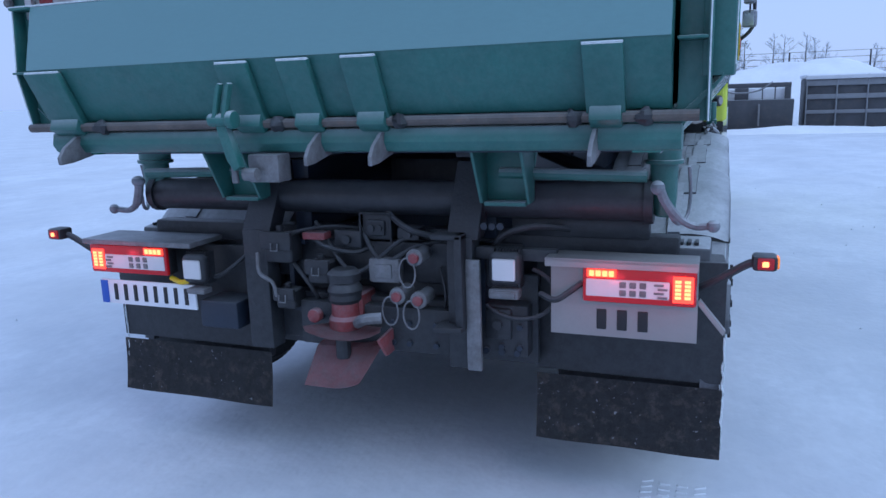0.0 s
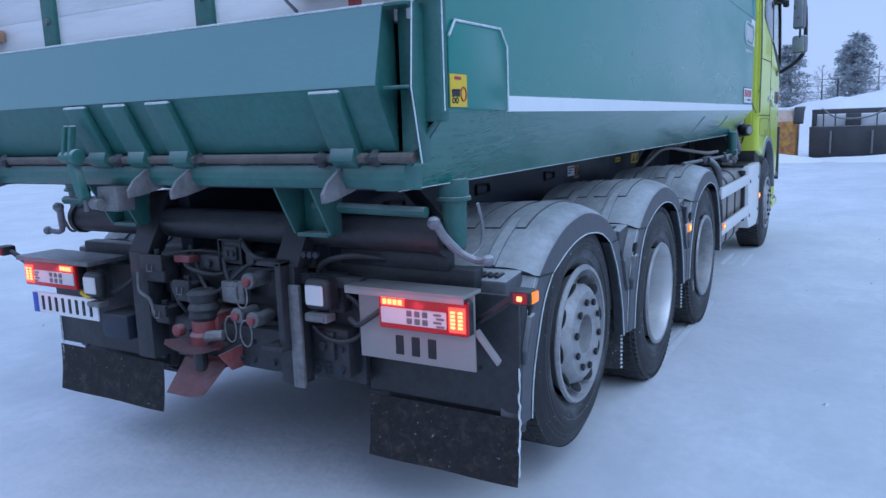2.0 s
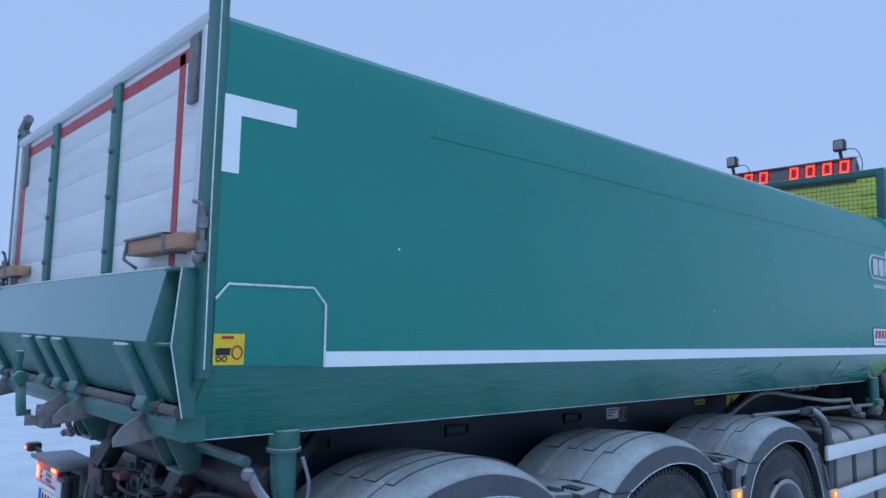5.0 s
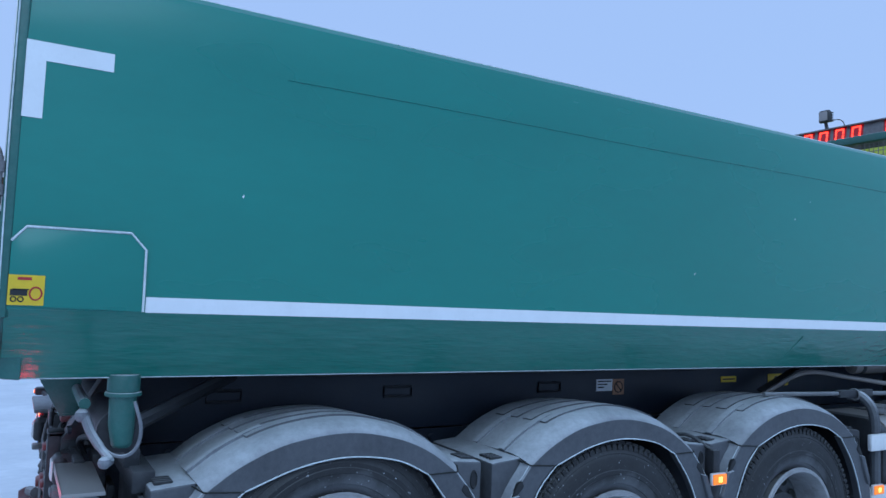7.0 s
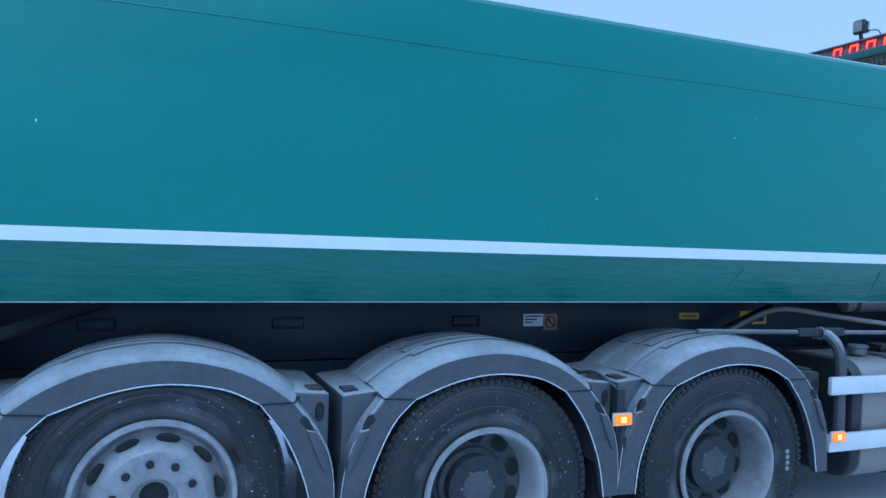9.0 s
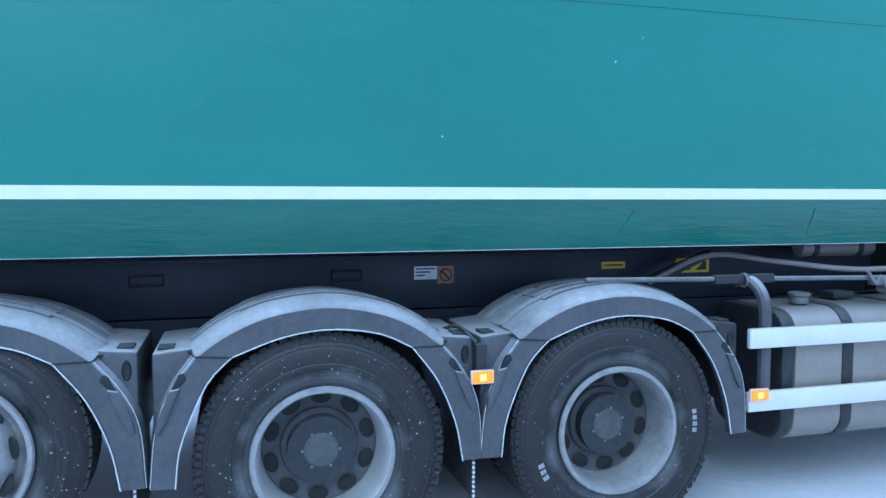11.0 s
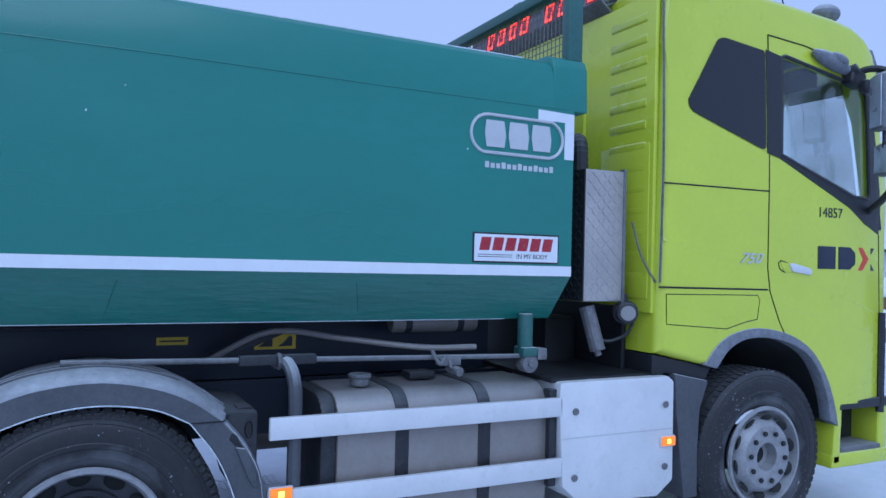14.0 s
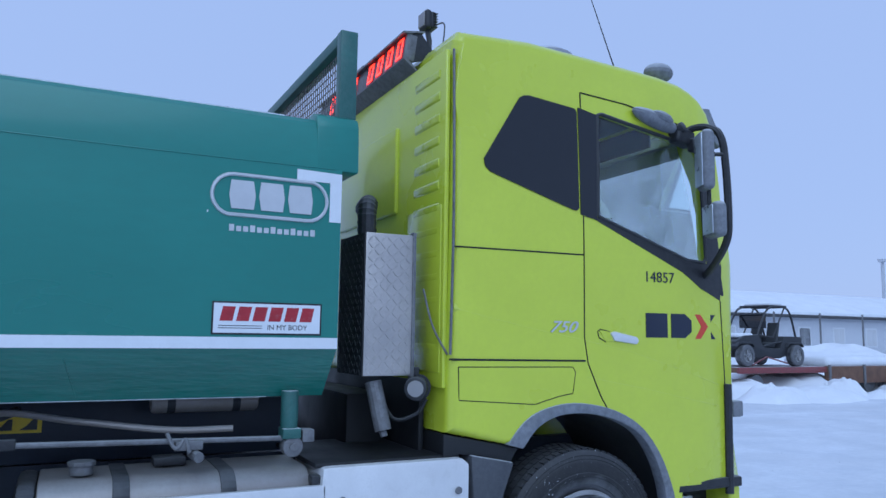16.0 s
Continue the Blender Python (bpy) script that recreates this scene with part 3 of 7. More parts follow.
for x0, x1 in ((-1.10, -0.98), (-0.343, -0.223), (-0.108, 0.004), (0.12, 0.236), (0.857, 0.968)):
    part("stiffener", prism([(-0.108, 1.70), (-0.132, 1.694), (-0.03, 1.5), (-0.005, 1.515)], "x", x0, x1, 0.003), GREEN_WORN, lip)
    part("hinge_lug", prism([(-0.045, 1.53), (-0.06, 1.49), (-0.02, 1.465), (0.02, 1.49), (0.01, 1.53)], "x", x0 + 0.01, x1 - 0.01, 0.004), GREEN_WORN, lip)
part("lip_rime", tube([(-1.2, -0.05, 1.943), (-0.4, -0.051, 1.944), (0.4, -0.05, 1.944), (1.10, -0.05, 1.943)], 0.004, 6), WHITE_RIME, lip, "rime along the lip's top edge")
for s in (1, -1):
    part("flange_rime", tube([(s * 1.188, -0.047, 1.942), (s * 1.188, -0.067, 1.70), (s * 1.188, -0.021, 1.48)], 0.0024, 6), WHITE_RIME, lip)
    part("edge_rime", tube([(s * 1.061, 0.04 + 0.6 * k, 1.389) for k in range(11)], 0.0018, 5), WHITE_RIME, body)
    part("corner_rime", tube([(s * 1.252, 0.012, 1.63), (s * 1.255, 0.006, 2.2), (s * 1.255, 0.006, 2.8)], 0.0025, 5), WHITE_RIME, body)
    part("top_rime", tube([(s * 1.165, 0.05 + 0.6 * k, 2.776 + 0.006 * (0.05 + 0.6 * k) / 6.335) for k in range(11)], 0.012, 6), WHITE_RIME, body, "frost along the top rim")
for x0, x1 in ((-1.10, -0.98), (-0.343, -0.223), (-0.108, 0.004), (0.12, 0.236), (0.857, 0.968)):
    part("stiffener_rime", tube([(x0, -0.122, 1.698), (x1, -0.122, 1.698)], 0.004, 5), WHITE_RIME, lip)
part("hinge_bar", cyl((-1.2, -0.022, 1.497), (1.165, -0.022, 1.497), 0.0165, 12), BAR, lip, "rusty steel hinge bar")
for x in (-0.92, 0.27, 0.82, 1.02, -0.18):
    bm = ball((x, -0.026, 1.495), 0.027, 14, 0.9)
    for v in bm.verts:
        v.co += 0.5 * (v.co - Vector((x, -0.026, 1.495))) * noise.noise(v.co * 60)
    part("grease_lump", bm, PLASTIC_DARK, lip)
part("rear_sill", prism([(-0.01, 1.475), (-0.02, 1.43), (0.0, 1.40), (0.09, 1.39), (0.09, 1.475)], "x", -1.12, 1.12, 0.006), GREEN_WORN, body)
for s in (1, -1):
    part("corner_gusset", prism([(s * 1.10, 1.49), (s * 1.25, 1.63), (s * 1.06, 1.40), (s * 0.86, 1.40), (s * 0.86, 1.47)], "y", 0.0, 0.03, 0.002), GREEN_WORN, body)
for x in (-1.02, -0.03, 0.2, 0.88):
    part("tooth", prism([(0.11, 1.47), (-0.03, 1.462), (-0.09, 1.425), (-0.118, 1.39), (-0.115, 1.362), (-0.06, 1.366), (0.11, 1.40)], "x", x - 0.007, x + 0.007, 0.003), STEEL, body, "worn grey steel tooth")
for t0, t1, b0, b1 in ((0.42, 0.64, 0.457, 0.606), (-0.70, -0.44, -0.62, -0.47)):
    part("tapered_bracket", join(prism([(t0, 1.42), (t1, 1.42), (b1, 1.2), (b0, 1.2)], "y", 0.30, 0.315, 0.003), *[prism([(0.12, 1.42), (0.31, 1.42), (0.31, 1.2), (0.24, 1.2)], "x", x - 0.006, x + 0.006, 0.003) for x in (b0 - 0.01, b1 + 0.01)], box(b0, b1, 0.24, 0.31, 1.19, 1.205, 0.003)), GREEN_WORN, body)
for x in (-0.352, -0.315):
    part("lever_bar", prism([(x - 0.006, 1.51), (x + 0.008, 1.51), (x + 0.04, 1.63), (x + 0.033, 1.635), (x + 0.022, 1.62)], "y", -0.15, -0.125, 0.002), GREEN_WORN, body)
part("lock_lever", join(prism([(-0.355, 1.50), (-0.315, 1.50), (-0.27, 1.36), (-0.295, 1.345), (-0.32, 1.38)], "y", -0.135, -0.1, 0.004), cyl((-0.375, -0.13, 1.515), (-0.28, -0.13, 1.515), 0.022, 14, 0.004), cyl((-0.30, -0.13, 1.515), (-0.275, -0.13, 1.515), 0.03, 14, 0.004)), GREEN_WORN, body)
part("lock_housing", join(box(-0.29, -0.17, -0.06, 0.02, 1.3, 1.395, 0.006), cyl((-0.29, -0.08, 1.33), (-0.24, -0.08, 1.33), 0.022), cyl((-0.33, -0.08, 1.30), (-0.33, -0.08, 1.37), 0.012)), STEEL, body, "frosted steel lock housing")

# ---- truck ----
truck = thing("truck", (0, 4.5, 0), "lime and dark grey four-axle hook-lift truck standing on snow", "truck")
for s in (1, -1):
    part("chassis_beam", prism([(s * 0.42, 0.72), (s * 0.42, 1.02), (s * 0.34, 1.02), (s * 0.34, 1.0), (s * 0.40, 1.0), (s * 0.40, 0.74), (s * 0.34, 0.74), (s * 0.34, 0.72)], "y", 0.35, 8.8), CHASSIS, truck)
    part("subframe_beam", box(s * 0.36, s * 0.44, 0.45, 6.3, 1.03, 1.335, 0.01), CHASSIS, truck, "dark blue-black subframe beam")
    part("subframe_beam", box(s * 0.3, s * 0.47, 0.4, 6.2, 1.345, 1.385, 0.006), BLACK, truck)
part("cross_beam", cyl((-1.05, 0.42, 1.19), (1.0, 0.42, 1.19), 0.068, 24, 0.01), BLACK, truck, "round black tipping shaft")
part("rear_beam", box(-0.60, 0.58, 0.36, 0.44, 0.60, 0.80, 0.01), BLACK, truck)
part("rear_beam", box(-0.55, 0.55, 0.38, 0.44, 0.86, 1.02, 0.01), BLACK, truck)
part("rear_cross_tube", box(-1.1, 1.1, 0.46, 0.54, 0.98, 1.06, 0.01), BLACK, truck)
for x0, x1, top in ((-0.58, -0.47, 1.24), (0.30, 0.40, 1.24)):
    part("rear_upright", join(box(x0, x1, 0.27, 0.36, 0.57, 1.07, 0.006), prism([(0.27, 1.06), (0.36, 1.06), (0.52, 1.33), (0.42, 1.33)], "x", x0, x1 + 0.02, 0.004)), BLACK, truck)

WY = (1.19, 2.61, 4.01, 7.84)
WZ = {1.19: 0.645, 2.61: 0.525, 4.01: 0.525, 7.84: 0.525}  # the rear axle is lifted off the ground


def tyre(width, lugs, r=0.535):
    w = width / 2
    pr = [(-w * 0.72, 0.30), (-w * 0.95, 0.36), (-w, 0.42), (-w * 0.97, 0.47), (-w * 0.86, r - 0.022), (-w * 0.78, r - 0.006), (-w * 0.5, r), (w * 0.5, r), (w * 0.78, r - 0.006), (w * 0.86, r - 0.022), (w * 0.9, r - 0.032), (w * 0.885, r - 0.036), (w * 0.935, r - 0.052), (w * 0.92, r - 0.056), (w * 0.965, r - 0.07), (w, 0.425), (w * 0.985, 0.408), (w * 1.0, 0.404), (w * 0.99, 0.385), (w * 0.965, 0.381), (w * 0.955, 0.36), (w * 0.9, 0.34), (w * 0.87, 0.338), (w * 0.8, 0.315), (w * 0.72, 0.30), (w * 0.6, 0.285)]
    bm = lathe(pr, 72, caps=False)
    blocks = []
    for k in range(72):
        for row in (-0.62, -0.2, 0.2, 0.62):
            a = 2 * math.pi * (k + (0.5 if row in (-0.2, 0.62) else 0)) / 72
            b = box(row * w - 0.16 * w, row * w + 0.16 * w, -0.017, 0.017, r - 0.012, r + 0.004, 0)
            blocks.append(moved(b, Matrix.Rotation(a, 4, "X")))
    if lugs:
        for k in range(90):
            blocks.append(moved(box(0.82 * w, 0.925 * w, -0.010, 0.010, r - 0.036, r - 0.010, 0), Matrix.Rotation(2 * math.pi * k / 90, 4, "X")))
    out = bmesh.new()
    me = bpy.data.meshes.new("tread")
    for b in blocks:
        b.to_mesh(me)
        out.from_mesh(me)
        b.free()
    bpy.data.meshes.remove(me)
    return bm, out


def dish(deep):
    """A disc wheel, its outer rim at x = 0: deep for twin tyres, bulging for single ones."""
    if deep:
        pr = [(-0.168, 0.258), (-0.176, 0.25), (-0.182, 0.21), (-0.19, 0.16), (-0.19, 0.1), (-0.10, 0.085), (-0.09, 0.07), (-0.09, 0.0)]
    else:
        pr = [(0.0, 0.305), (0.012, 0.30), (0.01, 0.285), (-0.025, 0.272), (-0.05, 0.262), (-0.04, 0.245), (0.015, 0.215), (0.033, 0.192), (0.036, 0.115), (0.03, 0.088), (-0.04, 0.082), (-0.05, 0.0)]
    return lathe(pr, 56, caps=False)


def wheel(y, s, deep, spinx):
    x, hz = s * 1.245, WZ[y]
    w = part("wheel", lathe([(-s * 0.5, 0.15), (-s * 0.1, 0.15), (-s * 0.1, 0.0)], 20), BLACK, truck, "", at=(x, y, hz))
    rot = Matrix.Rotation(0 if s > 0 else math.pi, 4, "Z")
    width = 0.3
    for name, off in (("tyre", -0.145), ("inner_tyre", -0.49)) if deep else (("tyre", -0.145),):
        carcass, tread = tyre(width, deep, 0.505 if y == WY[0] else 0.535)
        part(name, moved(moved(carcass, Matrix.Translation((off, 0, 0))), rot), RUBBER, w, "black tyre dusted with rime", at=(x, y, hz))
        tagged(part("tread", moved(moved(tread, Matrix.Translation((off, 0, 0))), rot), RUBBER, w, at=(x, y, hz), smooth=False), kind="stuff")
    if deep:
        part("rim_barrel", moved(lathe([(0.0, 0.305), (0.014, 0.302), (0.014, 0.288), (-0.005, 0.278), (-0.05, 0.270), (-0.175, 0.258)], 56, caps=False), rot), ALU if y == WY[1] else ALLOY, w, "pale salted rim barrel", at=(x, y, hz))
    part("rim", moved(moved(dish(deep), Matrix.Translation((-0.005, 0, 0))), rot), DISC if deep else ALLOY, w, "deep dusty grey wheel disc" if deep else "salt-dusted alloy rim", at=(x, y, hz))
    for k in range(10):
        a = 2 * math.pi * (k + spinx) / 10
        d = -0.19 if deep else 0.033
        rr = 0.13 if deep else 0.15
        if s > 0:
            part("wheel_nut", moved(cyl((d, 0, rr), (d + (0.02 if deep else 0.013), 0, rr), 0.0165, 8, 0.004), Matrix.Rotation(a, 4, "X")), BLACK_AND_SHADE, w, at=(x, y, hz))
            # flat dark ovals on the disc paint the shade of its hand holes
            hx, hr, flat = (-0.174, 0.222, 0.16) if deep else (-0.006, 0.238, 0.3)
            part("hand_hole", moved(moved(ball((0, 0, 0), 0.037, 14), Matrix.Translation((hx, 0, hr)) @ Matrix.Rotation(0 if deep else 0.75, 4, "Y") @ Matrix.Diagonal((flat, 1.25, 0.85, 1))), Matrix.Rotation(a + 0.31, 4, "X")), SEAM, w, at=(x, y, hz))
    if s > 0:
        part("rim_edge", moved(lathe([(0.004, 0.312), (0.016, 0.306), (0.016, 0.29), (0.0, 0.285)], 48, caps=False), rot), ALLOY, w, "pale rim edge", at=(x, y, hz))
        for q in range(9):
            part("sidewall_mark", moved(box(0.0, 0.004, -0.012, 0.012, 0.405, 0.432, 0.001), Matrix.Rotation(-0.35 + 0.072 * q + y, 4, "X")), RUBBER, w, at=(x, y, hz))
        if y == WY[2]:
            for a0, count, tall in ((-1.42, 4, 0.024), (2.05, 3, 0.03)):
                for q in range(count):
                    part("sidewall_mark", moved(box(0.0, 0.005, -0.011, 0.011, 0.405, 0.405 + tall, 0.001), Matrix.Rotation(a0 - 0.075 * q, 4, "X")), RUBBER_MARK, w, "worn white marking", at=(x, y, hz))
    if deep and s > 0:
        part("hub_flange", moved(lathe([(-0.186, 0.175), (-0.172, 0.17), (-0.16, 0.152), (-0.16, 0.11)], 36, caps=False), rot), DISC, w, "worn grey hub flange", at=(x, y, hz))
        for k in range(6):
            part("hub_stud", moved(cyl((-0.115, 0, 0.083), (-0.099, 0, 0.083), 0.007, 8, 0.002), Matrix.Rotation(1.0472 * k + y, 4, "X")), STEEL, w, at=(x, y, hz))
    part("hub", moved(lathe([(-0.1, 0.098), (0.0, 0.095), (0.012, 0.084), (0.012, 0.07), (0.004, 0.066), (0.004, 0.052), (0.018, 0.047), (0.018, 0.0)] if deep else [(-0.1, 0.078), (-0.02, 0.075), (-0.012, 0.05), (-0.012, 0.0)], 28), rot @ Matrix.Translation((-0.12 if deep else -0.035, 0, 0))), BLACK if deep else BLACK_AND_SHADE, w, at=(x, y, hz))


for s in (1, -1):
    for y, deep in ((WY[0], False), (WY[1], True), (WY[2], True), (WY[3], False)):
        wheel(y, s, deep, 0.17 * y)
for y in WY:
    part("axle", cyl((-1.0, y, WZ[y] - 0.02), (1.0, y, WZ[y] - 0.02), 0.075, 16), BLACK, truck)


GUARD_IN = [(-0.6, 0.458), (-0.582, 0.61), (-0.53, 0.757), (-0.462, 0.892), (-0.372, 0.984), (-0.168, 1.055), (0.03, 1.08), (0.24, 1.052), (0.385, 0.985), (0.5, 0.83), (0.58, 0.64), (0.615, 0.46)]
GUARD_OUT = [(-0.697, 0.46), (-0.67, 0.71), (-0.608, 0.866), (-0.514, 0.994), (-0.392, 1.078), (-0.212, 1.151), (0.03, 1.178), (0.25, 1.14), (0.405, 1.072), (0.525, 0.985), (0.625, 0.86), (0.69, 0.71), (0.71, 0.46)]


def spaced(pts, n):
    """n + 1 points at even steps along a smooth line through pts."""
    line = smooth_path([(0, a, b) for a, b in pts], 8)
    run = [0.0]
    for a, b in zip(line, line[1:]):
        run.append(run[-1] + (b - a).length)
    out, k = [], 0
    for q in range(n + 1):
        d = run[-1] * q / n
        while k < len(run) - 2 and run[k + 1] < d:
            k += 1
        f = (d - run[k]) / (run[k + 1] - run[k])
        p = line[k].lerp(line[k + 1], f)
        out.append((p.y, p.z))
    return out


def guard_sweep(y, s, inner, outer, section, up=0.0):
    """A skin drawn along two lines; section gives (x, share between the lines, lift along the normal)."""
    bm = bmesh.new()
    rows = []
    for k, (a, b) in enumerate(zip(inner, outer)):
        a, b = Vector(a), Vector(b)
        t = Vector(outer[min(k + 1, len(outer) - 1)]) - Vector(outer[max(k - 1, 0)])
        nrm = Vector((-t.y, t.x)).normalized()
        if nrm.dot(b - a) < 0:
            nrm = -nrm
        row = []
        for x, f, lift in section:
            p = a.lerp(b, f) + nrm * lift
            row.append(bm.verts.new((s * x, y + p.x, p.y + up)))
        rows.append(row)
    m = len(section)
    for a, b in zip(rows, rows[1:]):
        for j in range(m):
            bm.faces.new((a[j], a[(j + 1) % m], b[(j + 1) % m], b[j]))
    bm.faces.new(rows[0])
    bm.faces.new(rows[-1][::-1])
    return bm


def fender(y, s, up=0.0):
    """A three-piece plastic mudguard: crown with raised bands, and two hanging ends with boxes behind."""
    x1, x0 = 1.264, 0.62
    n = 30
    cin, cout = spaced(GUARD_IN[4:9], n), spaced(GUARD_OUT[3:10], n)
    crown = [(x1 - 0.012, 0.0, 0.012), (x1, 0.0, 0.0), (x1 + 0.004, 0.06, 0.0), (x1, 0.55, 0.0), (x1 - 0.003, 0.93, 0.0), (x1 - 0.012, 1.0, 0.004), (x1 - 0.04, 1.0, 0.020), (x1 - 0.08, 1.0, 0.034), (x1 - 0.13, 1.0, 0.041), (x1 - 0.3, 1.0, 0.034), (x0, 1.0, 0.012), (x0, 1.0, 0.0), (x1 - 0.13, 1.0, 0.02), (x1 - 0.03, 0.9, 0.0)]
    f = part("mudguard", guard_sweep(y, s, cin, cout, crown, up), PLASTIC, truck, "grey plastic mudguard white with rime on top")
    lo, hi = 6, n - 5
    for c, top in ((0.70, 0.026), (0.82, 0.034), (0.94, 0.04), (1.055, 0.0455)):
        part("raised_band", guard_sweep(y, s, cin[lo:hi], cout[lo:hi], [(c, 1.0, top - 0.03), (c + 0.008, 1.0, top), (c + 0.08, 1.0, top + 0.003), (c + 0.088, 1.0, top - 0.03)], up), PLASTIC, f)
    whole_in = spaced(GUARD_IN[:5], 12)[:-1] + cin + spaced(GUARD_IN[8:], 12)[1:]
    part("skirt_rime", tube([(s * (x1 + 0.002), y + a, b + up) for a, b in whole_in], 0.003, 5), WHITE_RIME, f, "rime along the skirt's edge")
    for e in (-1, 1):
        ein = spaced(GUARD_IN[:5] if e < 0 else GUARD_IN[8:], 12)
        eout = spaced(GUARD_OUT[:4] if e < 0 else GUARD_OUT[9:], 12)
        end = [(x1 - 0.05, 0.08, 0.0), (x1 - 0.008, 0.0, 0.0), (x1 - 0.002, 0.05, 0.0), (x1 - 0.003, 0.5, 0.0), (x1 - 0.004, 0.93, 0.0), (x1 - 0.012, 1.0, 0.0), (x1 - 0.05, 1.0, 0.012), (x1 - 0.08, 1.0, 0.014), (x1 - 0.08, 0.9, 0.0)]
        part("mudguard_end", guard_sweep(y, s, ein, eout, end, up), PLASTIC, f)
        part("end_rime", tube([(s * (x1 - 0.012), y + a, b + up) for a, b in eout], 0.0018, 5), WHITE_RIME, f)
        a, b = (ein[-1], eout[-1]) if e < 0 else (ein[0], eout[0])
        part("joint_line", tube([(s * (x1 - 0.06), y + b[0] + e * 0.03, b[1] + up + 0.012), (s * (x1 + 0.001), y + b[0], b[1] + up), (s * (x1 + 0.003), y + a[0], a[1] + up)], 0.003, 5), SEAM, f)
        # dark patch painted as a hollow's shade, with a ridge running down from it
        part("pressed_hollow", prism([(y + e * 0.56, 0.93 + up), (y + e * 0.58, 0.92 + up), (y + e * 0.61, 0.862 + up), (y + e * 0.575, 0.875 + up), (y + e * 0.548, 0.905 + up)], "x", s * (x1 - 0.02), s * (x1 + 0.001), 0.004), BLACK_AND_SHADE, f)
        part("pressed_ridge", prism([(y + e * 0.575, 0.87 + up), (y + e * 0.615, 0.862 + up), (y + e * 0.665, 0.74 + up), (y + e * 0.675, 0.69 + up), (y + e * 0.655, 0.69 + up), (y + e * 0.628, 0.74 + up)], "x", s * (x1 - 0.02), s * (x1 + 0.012), 0.006), PLASTIC, f)
        part("bracket_box", prism([(y + e * 0.52, 1.02 + up), (y + e * 0.684, 1.005 + up), (y + e * 0.684, 0.6), (y + e * 0.62, 0.6), (y + e * 0.56, 0.8)], "x", s * 0.66, s * 1.205, 0.014), PLASTIC_DARK if y == WY[2] and e > 0 else PLASTIC, f, "square box behind the mudguard")
        for q in range(4):
            part("box_slot", box(s * (1.07 + 0.026 * q), s * (1.084 + 0.026 * q), y + e * 0.60, y + e * 0.665, 1.008 + up, 1.02 + up, 0.002), PLASTIC_DARK, f)
        if e > 0:
            # near-black dish, the oval recess's shade put into its colour
            part("box_eye", moved(lathe([(-0.004, 0.0), (0.0, 0.024), (0.005, 0.03), (0.0, 0.035)], 20), Matrix.Translation((s * 1.206, y + e * 0.642, 0.93 + up)) @ Matrix.Diagonal((s, 0.55, 1.2, 1))), BLACK_AND_SHADE, f)
        # straps over the crown's end
        for c in (0.80, 1.045):
            part("end_strap", guard_sweep(y, s, cin[:9] if e < 0 else cin[n - 8:], cout[:9] if e < 0 else cout[n - 8:], [(c, 1.0, 0.01), (c, 1.0, 0.048 - 0.06 * (1.045 - c)), (c + 0.045, 1.0, 0.05 - 0.06 * (1.045 - c)), (c + 0.045, 1.0, 0.01)], up), RIMED, f)
    return f


for s in (1, -1):
    fender(WY[0], s, 0.012)
    fender(WY[1], s)
    fender(WY[2], s)
    part("mudguard_back", prism([(WY[0] - 0.60, 0.985), (WY[0] - 0.665, 0.92), (WY[0] - 0.682, 0.80), (WY[0] - 0.682, 0.44), (WY[0] - 0.63, 0.42), (WY[0] - 0.61, 0.5), (WY[0] - 0.60, 0.72)], "x", s * 0.66, s * 1.255, 0.012), PLASTIC_DARK, truck, "dark plastic mudguard back panel")
    for y in (WY[0] + 0.66, WY[1] + 0.67):
        part("spray_flap", prism([(s * 0.68, 0.62), (s * 1.235, 0.62), (s * 1.235, 0.27), (s * 0.68, 0.25)], "y", y, y + 0.008, 0.002), FLAP, truck, "black rubber spray flap")
        part("flap_fringe", join(*[box(s * 1.233, s * 1.243, y - 0.002, y + 0.01, 0.275 + 0.022 * k, 0.288 + 0.022 * k, 0.002) for k in range(15)]), WHITE_RIME, truck)

# rear mud flaps
for x0, x1, z0, yf in ((0.585, 1.262, 0.245, 0.085), (-1.275, -0.57, 0.262, 0.0)):
    part("mud_flap_board", box(x0, x1, 0.40 + yf, 0.42 + yf, 0.52, 0.97, 0.004), PLASTIC_DARK, truck)
    bm = bmesh.new()
    cols = [[bm.verts.new((x0 + (x1 - x0) * i / 12, 0.392 + yf - 0.025 * (j / 5) ** 2 - 0.004 * math.sin(i * 0.8) * j / 5, 0.505 - (0.505 - z0) * j / 5)) for j in range(6)] for i in range(13)]
    for a, b in zip(cols, cols[1:]):
        for j in range(5):
            bm.faces.new((a[j], b[j], b[j + 1], a[j + 1]))
    bmesh.ops.solidify(bm, geom=bm.faces[:], thickness=0.008)
    part("mud_flap", bm, FLAP, truck, "black rubber mud flap with scraped dirt")

